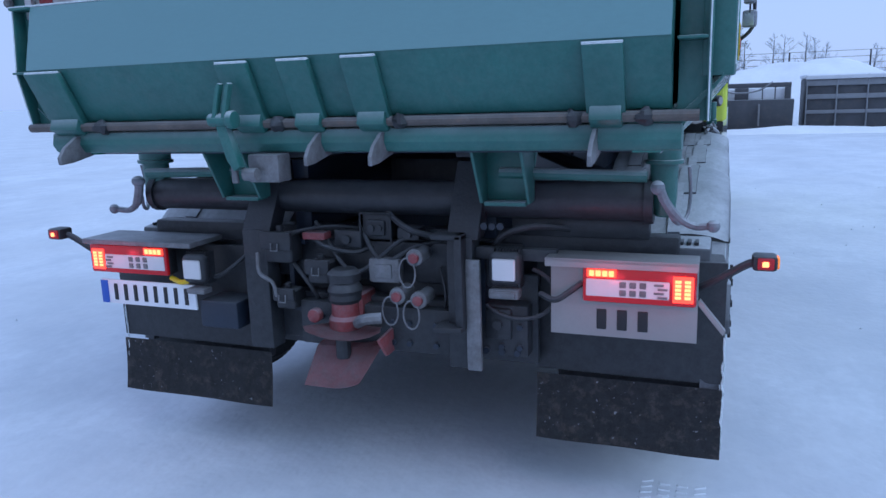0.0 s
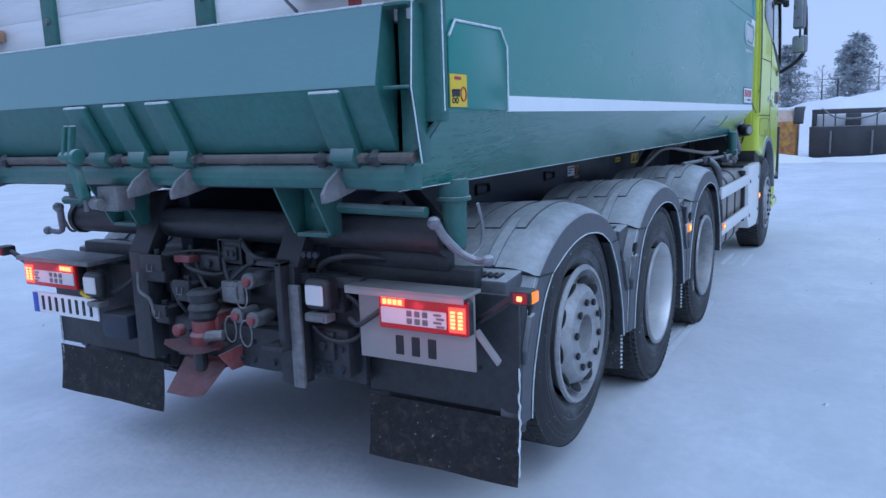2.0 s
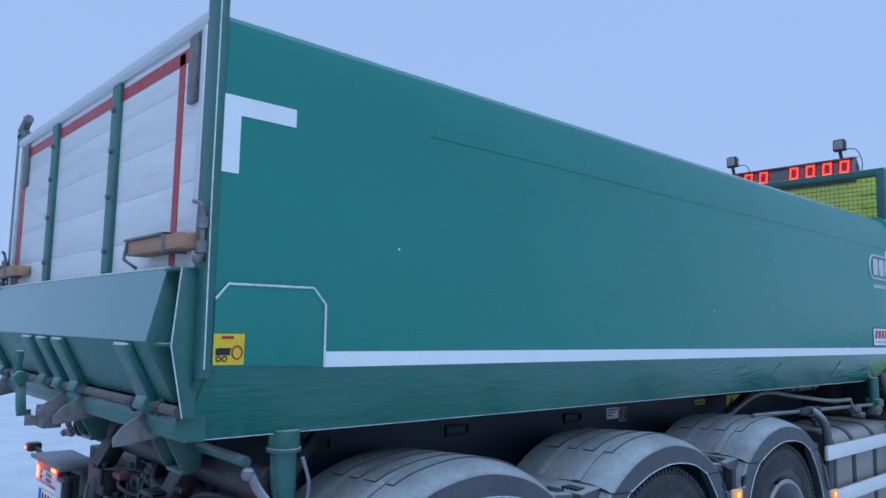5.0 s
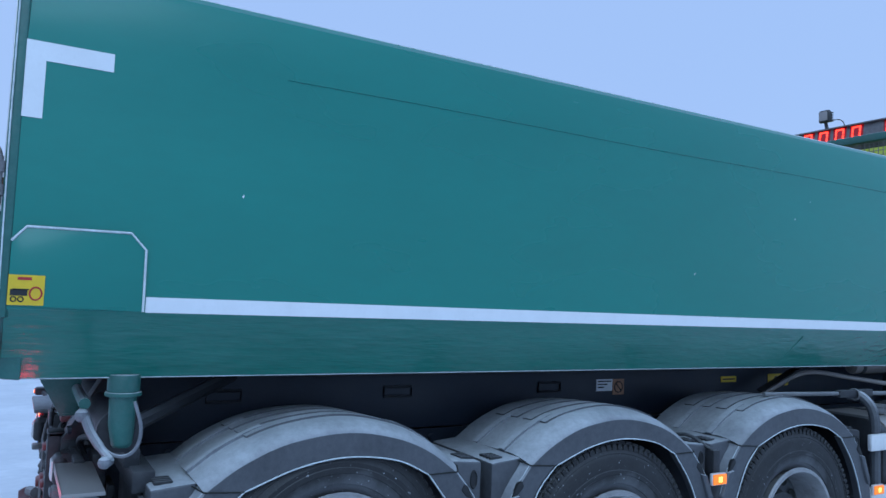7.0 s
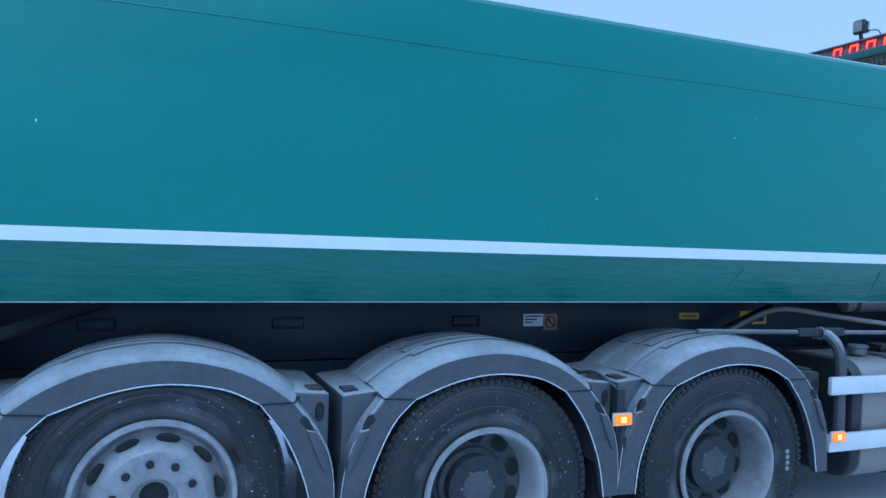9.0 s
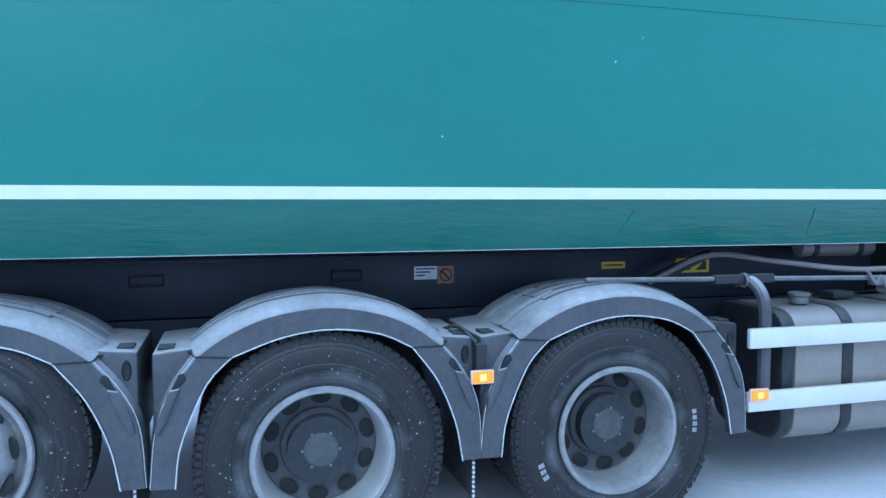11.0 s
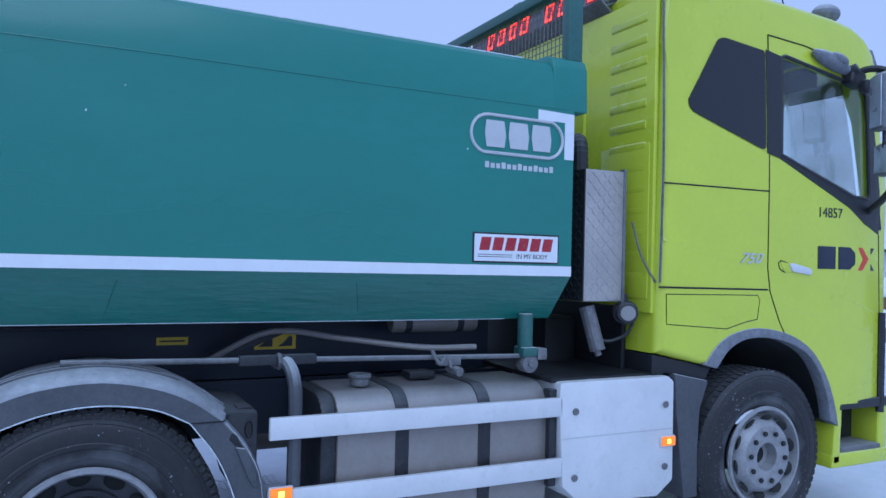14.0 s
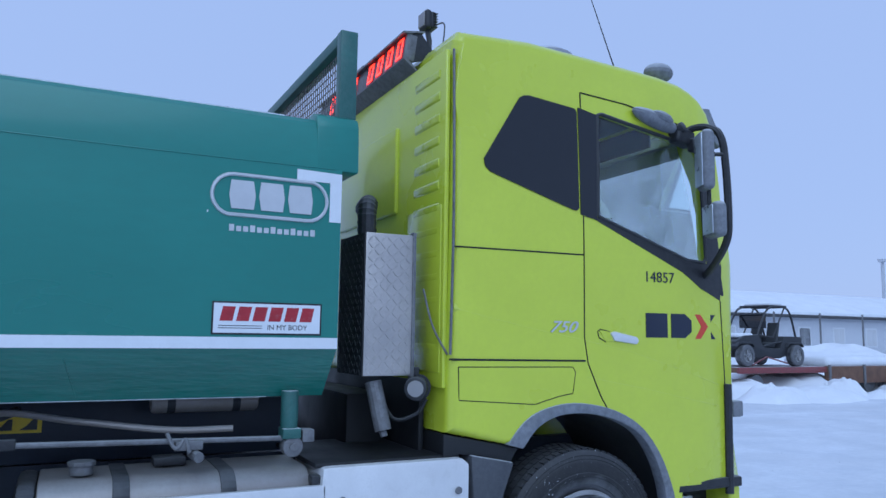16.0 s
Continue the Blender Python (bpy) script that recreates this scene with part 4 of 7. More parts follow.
# tail lamps
def tail_lamp(s, x0, x1, y):
    lamp = part("tail_lamp", box(x0, x1, y + 0.012, y + 0.07, 0.86, 0.985, 0.012), PLASTIC_DARK, truck, "lit red tail lamp with clear centre")
    part("lens", box(x0, x1, y, y + 0.02, 0.86, 0.985, 0.014), LENS_RED, lamp, "red lens")
    inner = (x0 + 0.012, x1 - 0.085) if s > 0 else (x0 + 0.085, x1 - 0.012)
    part("clear_lens", box(*inner, y - 0.004, y + 0.006, 0.882, 0.944, 0.008), LENS_WHITE, lamp)
    outx = x1 - 0.045 if s > 0 else x0 + 0.045
    part("side_glow", box(outx - 0.03, outx + 0.036, y - 0.003, y + 0.003, 0.875, 0.965, 0.003), LED_RED, lamp, "glowing red lamps")
    for i in range(2):
        for j in range(5):
            cx = outx - 0.012 + 0.03 * i
            part("led", box(cx - 0.011, cx + 0.009, y - 0.006, y, 0.888 + 0.0135 * j, 0.8985 + 0.0135 * j, 0.002), LED_HOT, lamp)
    inx = x0 + 0.065 if s > 0 else x1 - 0.065
    part("top_glow", box(inx - 0.05, inx + 0.05, y - 0.004, y + 0.003, 0.949, 0.978, 0.003), LED_RED, lamp, "glowing red lamps")
    for i in range(4):
        cx = inx - 0.033 + 0.022 * i
        part("led", box(cx - 0.009, cx + 0.009, y - 0.007, y, 0.953, 0.974, 0.004), LED_HOT, lamp)
    for i in range(3):
        for j in range(2):
            cx = inner[0] + (inner[1] - inner[0]) * (0.45 + 0.12 * i)
            part("reflector_cell", box(cx - 0.011, cx + 0.011, y - 0.008, y, 0.888 + 0.028 * j, 0.910 + 0.028 * j, 0.004), STEEL, lamp)
    for i in range(4):
        cx = inner[1] - 0.012 * (i % 2) - 0.02 if s > 0 else inner[0] + 0.012 * (i % 2) + 0.02
        part("chevron_cell", box(cx - 0.018, cx + 0.014, y - 0.008, y, 0.886 + 0.014 * i, 0.894 + 0.014 * i, 0.002), STEEL, lamp)
    return lamp


tail_lamp(1, 0.795, 1.168, 0.272)
tail_lamp(-1, -1.36, -0.945, 0.235)
part("lamp_roof", join(box(0.672, 1.172, 0.235, 0.37, 1.003, 1.018, 0.003), box(0.672, 1.172, 0.235, 0.24, 0.988, 1.018, 0.001)), PLATE, truck, "bent aluminium lamp cover")
part("lamp_roof", box(-1.36, -0.79, 0.2, 0.42, 0.992, 1.014, 0.004), STEEL, truck, "bent metal lamp cover")
plate = part("lamp_plate", box(0.676, 1.172, 0.315, 0.322, 0.725, 1.003, 0.002), PLATE, truck, "aluminium lamp plate with cut-out lettering")
for k, cx in enumerate((0.855, 0.925, 0.995)):
    part("cutout_mark", box(cx - 0.017, cx + 0.017, 0.311, 0.317, 0.752, 0.825, 0.006), INK, plate)
reg = part("number_plate", box(-1.335, -0.825, 0.25, 0.262, 0.715, 0.825, 0.006), WHITE, truck, "white number plate with a blue end strip")
part("blue_band", box(-1.332, -1.293, 0.246, 0.251, 0.719, 0.821, 0.002), BLUE, reg)
for k in range(8):
    part("plain_bar", box(-1.260 + k * 0.054, -1.241 + k * 0.054, 0.246, 0.251, 0.735, 0.808, 0.002), INK, reg)
for s, x0, y0 in ((1, 1.18, 0.29), (-1, -1.36, 0.25)):
    tip = x0 + s * 0.185
    arm = part("marker_arm", tube(smooth_path([(x0 - s * 0.02, y0 + 0.08, 0.90), (x0 + s * 0.05, y0 + 0.05, 0.945), (x0 + s * 0.14, y0 + 0.02, 1.01), (tip, y0, 1.02)], 5), 0.014), PLASTIC_DARK, truck)
    lampm = part("marker_lamp", box(tip - 0.035, tip + 0.04, y0 - 0.03, y0 + 0.045, 0.997, 1.047, 0.012), PLASTIC_DARK, truck, "lit red and amber marker lamp on a rubber arm")
    part("red_lens", box(tip - 0.02, tip + 0.03, y0 - 0.035, y0 - 0.015, 1.003, 1.041, 0.006), LENS_RED, lampm)
    part("led", box(tip - 0.006, tip + 0.014, y0 - 0.039, y0 - 0.03, 1.013, 1.031, 0.004), LED_HOT, lampm)
    part("amber_lens", box(tip + s * 0.03, tip + s * 0.046, y0 - 0.015, y0 + 0.035, 1.003, 1.041, 0.005), AMBER, lampm)


def work_lamp(p, parent, name="work_lamp"):
    """A square floodlight with cooling fins."""
    x, y, z = p
    w = part(name, box(x - 0.058, x + 0.058, y, y + 0.06, z - 0.06, z + 0.06, 0.026, 4), PLASTIC_DARK, parent, "square black work lamp with pale lens")
    for k in range(9):
        part("fin", box(x - 0.046 + k * 0.0115, x - 0.042 + k * 0.0115, y + 0.03, y + 0.085, z - 0.066, z + 0.068, 0), PLASTIC_DARK, w)
    part("lens", box(x - 0.042, x + 0.042, y - 0.006, y + 0.010, z - 0.04, z + 0.04, 0.02, 4), LENS_WHITE, w)
    return w


part("cable_tie", tube(smooth_path([(-0.93, 0.27, 0.845), (-0.88, 0.25, 0.835), (-0.84, 0.26, 0.85), (-0.81, 0.3, 0.87)], 5), 0.011, 8), YELLOW, truck, "short bent yellow tube")
work_lamp((0.525, 0.235, 0.965), truck)
work_lamp((-0.79, 0.2, 0.905), truck)
# ---- cab ----
def cab_x(y, z):
    """Half width of the cab at a place on its side."""
    x = 1.246
    if z > 2.2:
        x -= 0.03 * ((z - 2.2) / 0.9) ** 1.5
    if y > 8.72:
        x -= 0.45 * (y - 8.72) ** 2 + 1.5 * max(0, y - 9.0) ** 2
    return x


def flat_curve(pts):
    return [(p[1], p[2]) for p in smooth_path([(0, y, z) for y, z in pts], 4)]


ARCH = flat_curve([(8.53, 0.66), (8.49, 0.814), (8.405, 1.0), (8.272, 1.162), (8.099, 1.261), (7.903, 1.313), (7.713, 1.325), (7.535, 1.29), (7.415, 1.222), (7.32, 1.114)])
ARCH_IN = flat_curve([(8.45, 0.70), (8.42, 0.84), (8.35, 1.0), (8.235, 1.135), (8.07, 1.217), (7.90, 1.258), (7.74, 1.266), (7.615, 1.245), (7.505, 1.187), (7.418, 1.088)])
OUT = [(6.955, 1.19), (6.965, 1.58), (6.985, 3.0), (6.99, 3.37), (7.03, 3.43), (7.5, 3.46), (8.1, 3.435), (8.5, 3.415), (8.68, 3.39), (8.79, 3.355), (8.88, 3.305), (8.95, 3.23), (8.99, 3.14), (9.015, 3.03), (9.05, 2.75), (9.10, 2.2), (9.15, 1.6), (9.15, 0.80), (8.56, 0.80)]
bm = prism(OUT + ARCH, "x", -1.246, 1.246)
for cz in (2.2, 2.4, 2.6, 2.8, 3.0):
    bmesh.ops.bisect_plane(bm, geom=bm.verts[:] + bm.edges[:] + bm.faces[:], plane_co=(0, 0, cz), plane_no=(0, 0, 1))
for cy in (8.72, 8.84, 8.97, 9.06):
    bmesh.ops.bisect_plane(bm, geom=bm.verts[:] + bm.edges[:] + bm.faces[:], plane_co=(0, cy, 0), plane_no=(0, 1, 0))
for v in bm.verts:
    v.co.x = math.copysign(cab_x(v.co.y, v.co.z), v.co.x)
hard = [e for e in bm.edges if len(e.link_faces) == 2 and abs(abs(e.link_faces[0].normal.x) - abs(e.link_faces[1].normal.x)) > 0.4 and e.verts[0].co.z > 1.15 and not (7.2 < e.verts[0].co.y < 8.6 and e.verts[0].co.z < 1.36)]
bmesh.ops.bevel(bm, geom=hard, offset=0.06, segments=5, profile=0.5, affect="EDGES")
REAR_GLASS = [(7.166, 2.69), (7.168, 2.66), (7.18, 2.637), (7.205, 2.618), (7.26, 2.60), (7.775, 2.447), (7.80, 2.447), (7.814, 2.465), (7.816, 3.055), (7.80, 3.075), (7.48, 3.105), (7.44, 3.10), (7.41, 3.083), (7.388, 3.05)]
FRONT_GLASS = [(7.955, 2.425), (8.66, 2.20), (8.81, 2.19), (8.83, 2.22), (8.81, 2.90), (8.765, 2.955), (8.01, 3.07), (7.975, 3.06)]
inside = prism([(7.03, 1.5), (7.05, 3.1), (7.1, 3.3), (8.1, 3.32), (8.55, 3.22), (8.72, 3.1), (8.90, 2.75), (9.0, 2.2), (9.04, 1.6), (9.0, 1.45), (7.1, 1.45)], "x", -1.17, 1.17)
screen = prism([(8.4, 2.12), (9.5, 2.10), (9.3, 3.08), (8.4, 3.16)], "x", -1.05, 1.05)
bm = cut(bm, inside, prism(FRONT_GLASS, "x", -1.5, 1.5), screen)
for v in bm.verts:
    v.co.y += 0.16 * max(0, v.co.y - 8.9)
bmesh.ops.triangulate(bm, faces=[f for f in bm.faces if len(f.verts) > 4])
cab = part("cab", bm, LIME, truck, "lime green cab with dark side glass")


def on_side(name, pts, mat, out=0.004, label="", s=1, thick=0.006, parent=None):
    """A thin panel that follows the cab's side."""
    bm = bmesh.new()
    vs = [bm.verts.new((0, y, z)) for y, z in pts]
    bm.faces.new(vs)
    bmesh.ops.triangulate(bm, faces=bm.faces[:])
    bmesh.ops.subdivide_edges(bm, edges=bm.edges[:], cuts=3, use_grid_fill=True)
    for v in bm.verts:
        v.co.x = s * (cab_x(v.co.y, v.co.z) + out)
    bmesh.ops.recalc_face_normals(bm, faces=bm.faces[:])
    ext = bmesh.ops.extrude_face_region(bm, geom=bm.faces[:])
    for v in ext["geom"]:
        if isinstance(v, bmesh.types.BMVert):
            v.co.x -= s * thick
    return part(name, bm, mat, parent or cab, label)


def side_line(name, pts, r, mat, s=1, out=0.0, closed=False):
    dense = []
    todo = pts + ([pts[0]] if closed else [])
    for a, b in zip(todo, todo[1:]):
        for k in range(6):
            dense.append((a[0] + (b[0] - a[0]) * k / 6, a[1] + (b[1] - a[1]) * k / 6))
    dense.append(todo[-1])
    return part(name, tube([(s * (cab_x(y, z) + out), y, z) for y, z in dense], r, 6), mat, cab)


DOOR = [(7.85, 3.185), (7.845, 1.70), (7.87, 1.55), (7.96, 1.36), (8.02, 1.27)]
for s in (1, -1):
    on_side("rear_window", REAR_GLASS, GLASS_DARK, 0.006, "dark tinted rear side window", s)
    on_side("door_pillar", [(7.825, 2.425), (7.945, 2.40), (7.965, 3.06), (7.825, 3.085)], GLASS_DARK, 0.0055, "", s)
    on_side("window_foot", [(7.94, 2.40), (8.62, 2.12), (8.78, 2.02), (8.97, 1.95), (9.0, 2.18), (8.68, 2.195), (7.955, 2.425)], PLASTIC_DARK, 0.003, "", s)
    on_side("window_front_frame", [(8.84, 2.18), (9.0, 2.16), (8.85, 2.99), (8.79, 2.97)], PLASTIC_DARK, 0.003, "", s)
    w = on_side("door_window", FRONT_GLASS, GLASS, -0.012, "clear door window", s)
    w.visible_shadow = False
    for p in w.data.polygons:
        p.use_smooth = False
    side_line("window_seal", FRONT_GLASS, 0.012, PLASTIC_DARK, s, 0.0, True)
    side_line("door_gap", DOOR, 0.0045, SEAM, s)
    side_line("door_gap", [(7.85, 3.185), (8.2, 3.165), (8.7, 3.085)], 0.0045, SEAM, s)
    side_line("panel_gap", [(6.97, 2.18), (7.84, 2.185)], 0.005, SEAM, s)
    side_line("panel_gap", [(6.96, 1.575), (7.85, 1.565)], 0.006, SEAM, s)
    side_line("hatch_gap", [(7.015, 1.535), (7.76, 1.53), (7.78, 1.50), (7.76, 1.38), (7.66, 1.365), (7.5, 1.325), (7.02, 1.36)], 0.0028, SEAM, s, closed=True)
    part("wheel_arch_trim", prism(ARCH + ARCH_IN[::-1], "x", s * 1.17, s * 1.258, 0.006), RIMED, cab, "rimed grey wheel arch trim")
    part("arch_liner", prism(ARCH + ARCH_IN[::-1], "x", s * 0.4, s * 1.175), BLACK_AND_SHADE, cab)
    part("sill_board", prism([(6.95, 1.183), (7.30, 1.112), (7.41, 1.085), (7.369, 1.02), (7.05, 1.075), (6.95, 1.06)], "x", s * 0.6, s * 1.21, 0.004), BLACK_AND_SHADE, cab)
    side_line("rear_edge_seam", [(6.985, 3.30), (6.975, 2.2), (6.965, 1.6)], 0.008, STEEL, s)
    part("front_mudguard", join(prism([(7.105, 1.07), (7.375, 1.015), (7.31, 0.85), (7.295, 0.60), (7.30, 0.33), (7.19, 0.33), (7.12, 0.85)], "x", s * 0.8, s * 1.235, 0.012)), PLASTIC, truck)
    step = part("entry_step", join(box(s * 0.95, s * 1.235, 8.50, 9.12, 0.37, 0.47, 0.02, 3), prism([(8.53, 0.80), (8.50, 0.40), (8.58, 0.40), (8.60, 0.80)], "x", s * 0.98, s * 1.235, 0.012), box(s * 0.95, s * 1.20, 9.03, 9.13, 0.39, 0.80, 0.02, 3)), LIME, truck, "lime entry step with metal tread")
    part("step_recess", box(s * 0.90, s * 1.0, 8.55, 9.08, 0.45, 0.80, 0.01), BLACK, step)
    part("step_band", box(s * 0.95, s * 1.245, 8.53, 9.10, 0.76, 0.825, 0.012), PLASTIC_DARK, step)
    part("step_plate", box(s * 1.0, s * 1.03, 8.76, 8.88, 0.58, 0.68, 0.006), RAIL, step)
    part("tread", box(s * 1.0, s * 1.225, 8.60, 9.02, 0.468, 0.50, 0.006), STEEL, step)
    part("corner_deflector", tube([(s * (cab_x(8.98, z) + 0.01), 8.99 + 0.02 * math.sin(z), z) for z in (0.72, 0.9, 1.1, 1.3, 1.41)], 0.028, 8), PLASTIC_DARK, cab)
    part("side_flasher", box(s * 1.13, s * 1.215, 9.07, 9.165, 1.195, 1.30, 0.014), RIMED, cab)
# windscreen, cab inside
bm = bmesh.new()
gl = [[bm.verts.new((x, yb - 0.12 * (abs(x) / 1.1) ** 3, z)) for z, yb in ((2.08, 9.08), (2.5, 9.0), (2.85, 8.92), (3.12, 8.84))] for x in (-1.07, -0.8, -0.4, 0, 0.4, 0.8, 1.07)]
for a, b in zip(gl, gl[1:]):
    for j in range(3):
        bm.faces.new((a[j], b[j], b[j + 1], a[j + 1]))
bmesh.ops.solidify(bm, geom=bm.faces[:], thickness=0.005)
part("windscreen", bm, GLASS, cab, "clear windscreen").visible_shadow = False
CLOTH = material("grey_cloth", (0.06, 0.065, 0.07), 0.9, spread=0.2, scale=20, bump=0.3)
part("dashboard", prism([(8.55, 1.6), (8.62, 2.08), (8.75, 2.17), (9.0, 2.12), (9.0, 1.6)], "x", -1.08, 1.08, 0.02), PLASTIC_DARK, cab)
for x in (-0.62, 0.62):
    part("seat", join(box(x - 0.26, x + 0.26, 7.75, 8.3, 1.75, 1.9, 0.05, 3), moved(box(-0.25, 0.25, -0.07, 0.07, 0, 0.62, 0.05, 3), Matrix.Translation((x, 7.75, 1.86)) @ Matrix.Rotation(radians(8), 4, "X")), box(x - 0.13, x + 0.13, 7.6, 7.7, 2.47, 2.63, 0.04, 3)), CLOTH, cab, "grey cloth cab seat")
part("steering_wheel", tube([(-0.62 + 0.225 * math.cos(a), 8.5 - 0.1 * math.sin(a), 2.16 + 0.2 * math.sin(a)) for a in (2 * math.pi * k / 28 for k in range(28))], 0.016, 8, True), PLASTIC_DARK, cab)
part("steering_column", cyl((-0.62, 8.5, 2.16), (-0.62, 8.8, 1.95), 0.04), PLASTIC_DARK, cab)
part("cab_lining", prism([(7.04, 3.06), (7.1, 3.28), (8.1, 3.30), (8.55, 3.2), (8.6, 3.17), (8.1, 3.24), (7.12, 3.22), (7.07, 3.06)], "x", -1.09, 1.09, 0.0), CLOTH, cab)
part("sun_blind", box(-1.0, 1.0, 8.58, 8.60, 2.98, 3.14, 0.006), PLASTIC_DARK, cab)
part("roof_visor_strip", prism([(9.0, 3.10), (9.13, 3.02), (9.15, 3.05), (9.10, 3.16), (9.03, 3.29), (8.96, 3.28)], "x", -1.12, 1.12, 0.012), RIMED, cab, "rimed smoked sun visor over the windscreen")
# cab side details
for s in (1, -1):
    part("wind_deflector", join(moved(ball((0, 0, 0), 0.1, 18, 1.0), Matrix.Translation((s * 1.245, 8.42, 3.085)) @ Matrix.Rotation(radians(-14), 4, "X") @ Matrix.Diagonal((0.55, 1.95, 0.5, 1))), moved(ball((0, 0, 0), 0.1, 14, 1.0), Matrix.Translation((s * 1.275, 8.45, 3.10)) @ Matrix.Rotation(radians(-14), 4, "X") @ Matrix.Diagonal((0.4, 0.9, 0.38, 1)))), RIMED, cab, "rimed grey side marker visor")
    part("mirror_arm", tube(smooth_path([(s * 1.2, 8.64, 3.01), (s * 1.30, 8.70, 3.06), (s * 1.42, 8.72, 3.03), (s * 1.50, 8.72, 2.95), (s * 1.525, 8.725, 2.75), (s * 1.53, 8.73, 2.45), (s * 1.50, 8.74, 2.30), (s * 1.36, 8.78, 2.17), (s * 1.18, 8.84, 2.08)], 6), 0.024, 8), PLASTIC_DARK, cab)
    part("mirror_knuckle", join(moved(box(-0.05, 0.05, -0.075, 0.075, -0.055, 0.055, 0.025, 3), Matrix.Translation((s * 1.245, 8.64, 3.0)) @ Matrix.Rotation(radians(-12), 4, "X")), cyl((s * 1.2, 8.58, 3.02), (s * 1.30, 8.61, 3.06), 0.035, 12, 0.008), box(s * 1.26, s * 1.33, 8.66, 8.74, 2.90, 2.99, 0.02, 3)), PLASTIC_DARK, cab, "black folding mirror joint")
    turned = Matrix.Translation((s * 1.462, 8.605, 2.80)) @ Matrix.Rotation(s * radians(-25), 4, "Z")
    part("mirror_housing", moved(box(-0.075, 0.075, -0.03, 0.05, -0.19, 0.19, 0.035, 4), turned), RIMED, cab, "tall rimed door mirror")
    part("mirror_glass", moved(box(-0.06, 0.06, -0.036, -0.028, -0.165, 0.165, 0.003), turned), MIRROR, cab)
    turned = Matrix.Translation((s * 1.47, 8.66, 2.43)) @ Matrix.Rotation(s * radians(-22), 4, "Z")
    part("mirror_housing", moved(box(-0.09, 0.09, -0.03, 0.06, -0.11, 0.11, 0.035, 4), turned), RIMED, cab, "lower wide-angle door mirror")
    part("mirror_glass", moved(box(-0.072, 0.072, -0.036, -0.028, -0.088, 0.088, 0.003), turned), MIRROR, cab)
    for p, q in (((s * 1.48, 8.64, 2.84), (s * 1.525, 8.72, 2.84)), ((s * 1.48, 8.68, 2.46), (s * 1.53, 8.73, 2.48)), ((s * 1.475, 8.63, 2.5), (s * 1.475, 8.63, 2.64))):
        part("mirror_stay", cyl(p, q, 0.013, 8), PLASTIC_DARK, cab)
    part("mirror_foot", prism([(8.62, 2.10), (8.98, 2.22), (9.02, 1.98), (8.86, 1.95)], "x", s * 1.10, s * 1.22, 0.02), PLASTIC_DARK, cab)
    h = part("door_handle_recess", prism([(7.95, 1.745), (8.16, 1.735), (8.18, 1.68), (8.0, 1.675)], "x", s * 1.235, s * 1.25, 0.004), LIME, cab)
    side_line("recess_edge", [(8.0, 1.675), (7.95, 1.70), (7.94, 1.735), (7.96, 1.75), (8.03, 1.735)], 0.003, SEAM, s, 0.002)
    part("door_handle", prism([(8.03, 1.728), (8.06, 1.738), (8.23, 1.706), (8.245, 1.685), (8.23, 1.662), (8.06, 1.682)], "x", s * 1.24, s * 1.262, 0.006), RAIL, cab, "silver door handle")
    side_line("press_line", [(7.86, 1.475), (8.3, 1.40), (8.7, 1.32), (8.93, 1.275)], 0.03, LIME, s, -0.0289)
    side_line("press_line", [(6.985, 1.85), (7.5, 1.745), (7.84, 1.69)], 0.03, LIME, s, -0.0289)
    side_line("press_line", [(7.86, 1.685), (8.2, 1.62), (8.6, 1.51), (8.93, 1.41)], 0.035, LIME, s, -0.0338)
    side_line("corner_seam", [(8.97, 1.95), (9.0, 1.4), (9.0, 0.9)], 0.006, SEAM, s)
lettering("750", 0.1, SILVER, cab, Matrix.Translation((1.25, 7.592, 1.728)) @ SIDE @ Matrix.Diagonal((1.25, 0.92, 1, 1)), "model_number", 0.002, 0.4, bold=0.001)
lettering("14857", 0.094, NAVY, cab, Matrix.Translation((1.249, 8.30, 2.047)) @ SIDE @ Matrix.Diagonal((1.06, 1, 1, 1)), "fleet_number", 0.001)
part("company_mark", box(1.245, 1.25, 8.31, 8.485, 1.705, 1.855, 0.02, 3), NAVY, cab, "navy and red company mark of plain shapes")
part("plain_block", prism([(8.515, 1.705), (8.63, 1.705), (8.685, 1.745), (8.685, 1.815), (8.63, 1.855), (8.515, 1.855)], "x", 1.236, 1.25), NAVY, cab)
part("plain_chevron", prism([(8.715, 1.70), (8.765, 1.70), (8.83, 1.778), (8.765, 1.855), (8.715, 1.855), (8.775, 1.778)], "x", 1.225, 1.246), ORANGE_RED, cab)
for z0, z1 in ((1.70, 1.765), (1.79, 1.855)):
    up = z1 > 1.8
    part("plain_block", prism([(8.86, z1 if up else z0), (8.905, z1 if up else z0), (8.85, z0 if up else z1), (8.815, z0 if up else z1)], "x", 1.21, 1.236), NAVY, cab)
# rear wall pressings
part("rear_wall", box(-1.2, 1.2, 6.94, 6.97, 1.42, 3.3, 0.01), LIME, cab)
for s in (1, -1):
    for k in range(13):
        z = 1.62 + k * 0.128
        part("pressed_rib", prism([(6.945, z - 0.02), (6.933, z), (6.933, z + 0.035), (6.945, z + 0.05)], "x", s * 0.80, s * 1.13, 0.005), LIME, cab)
    part("pressed_panel", box(s * 0.72, s * 1.17, 6.934, 6.95, 1.5, 2.42, 0.015), LIME, cab)
part("pressed_panel", box(-0.55, 0.55, 6.918, 6.95, 2.45, 3.0, 0.03, 3), LIME, cab)
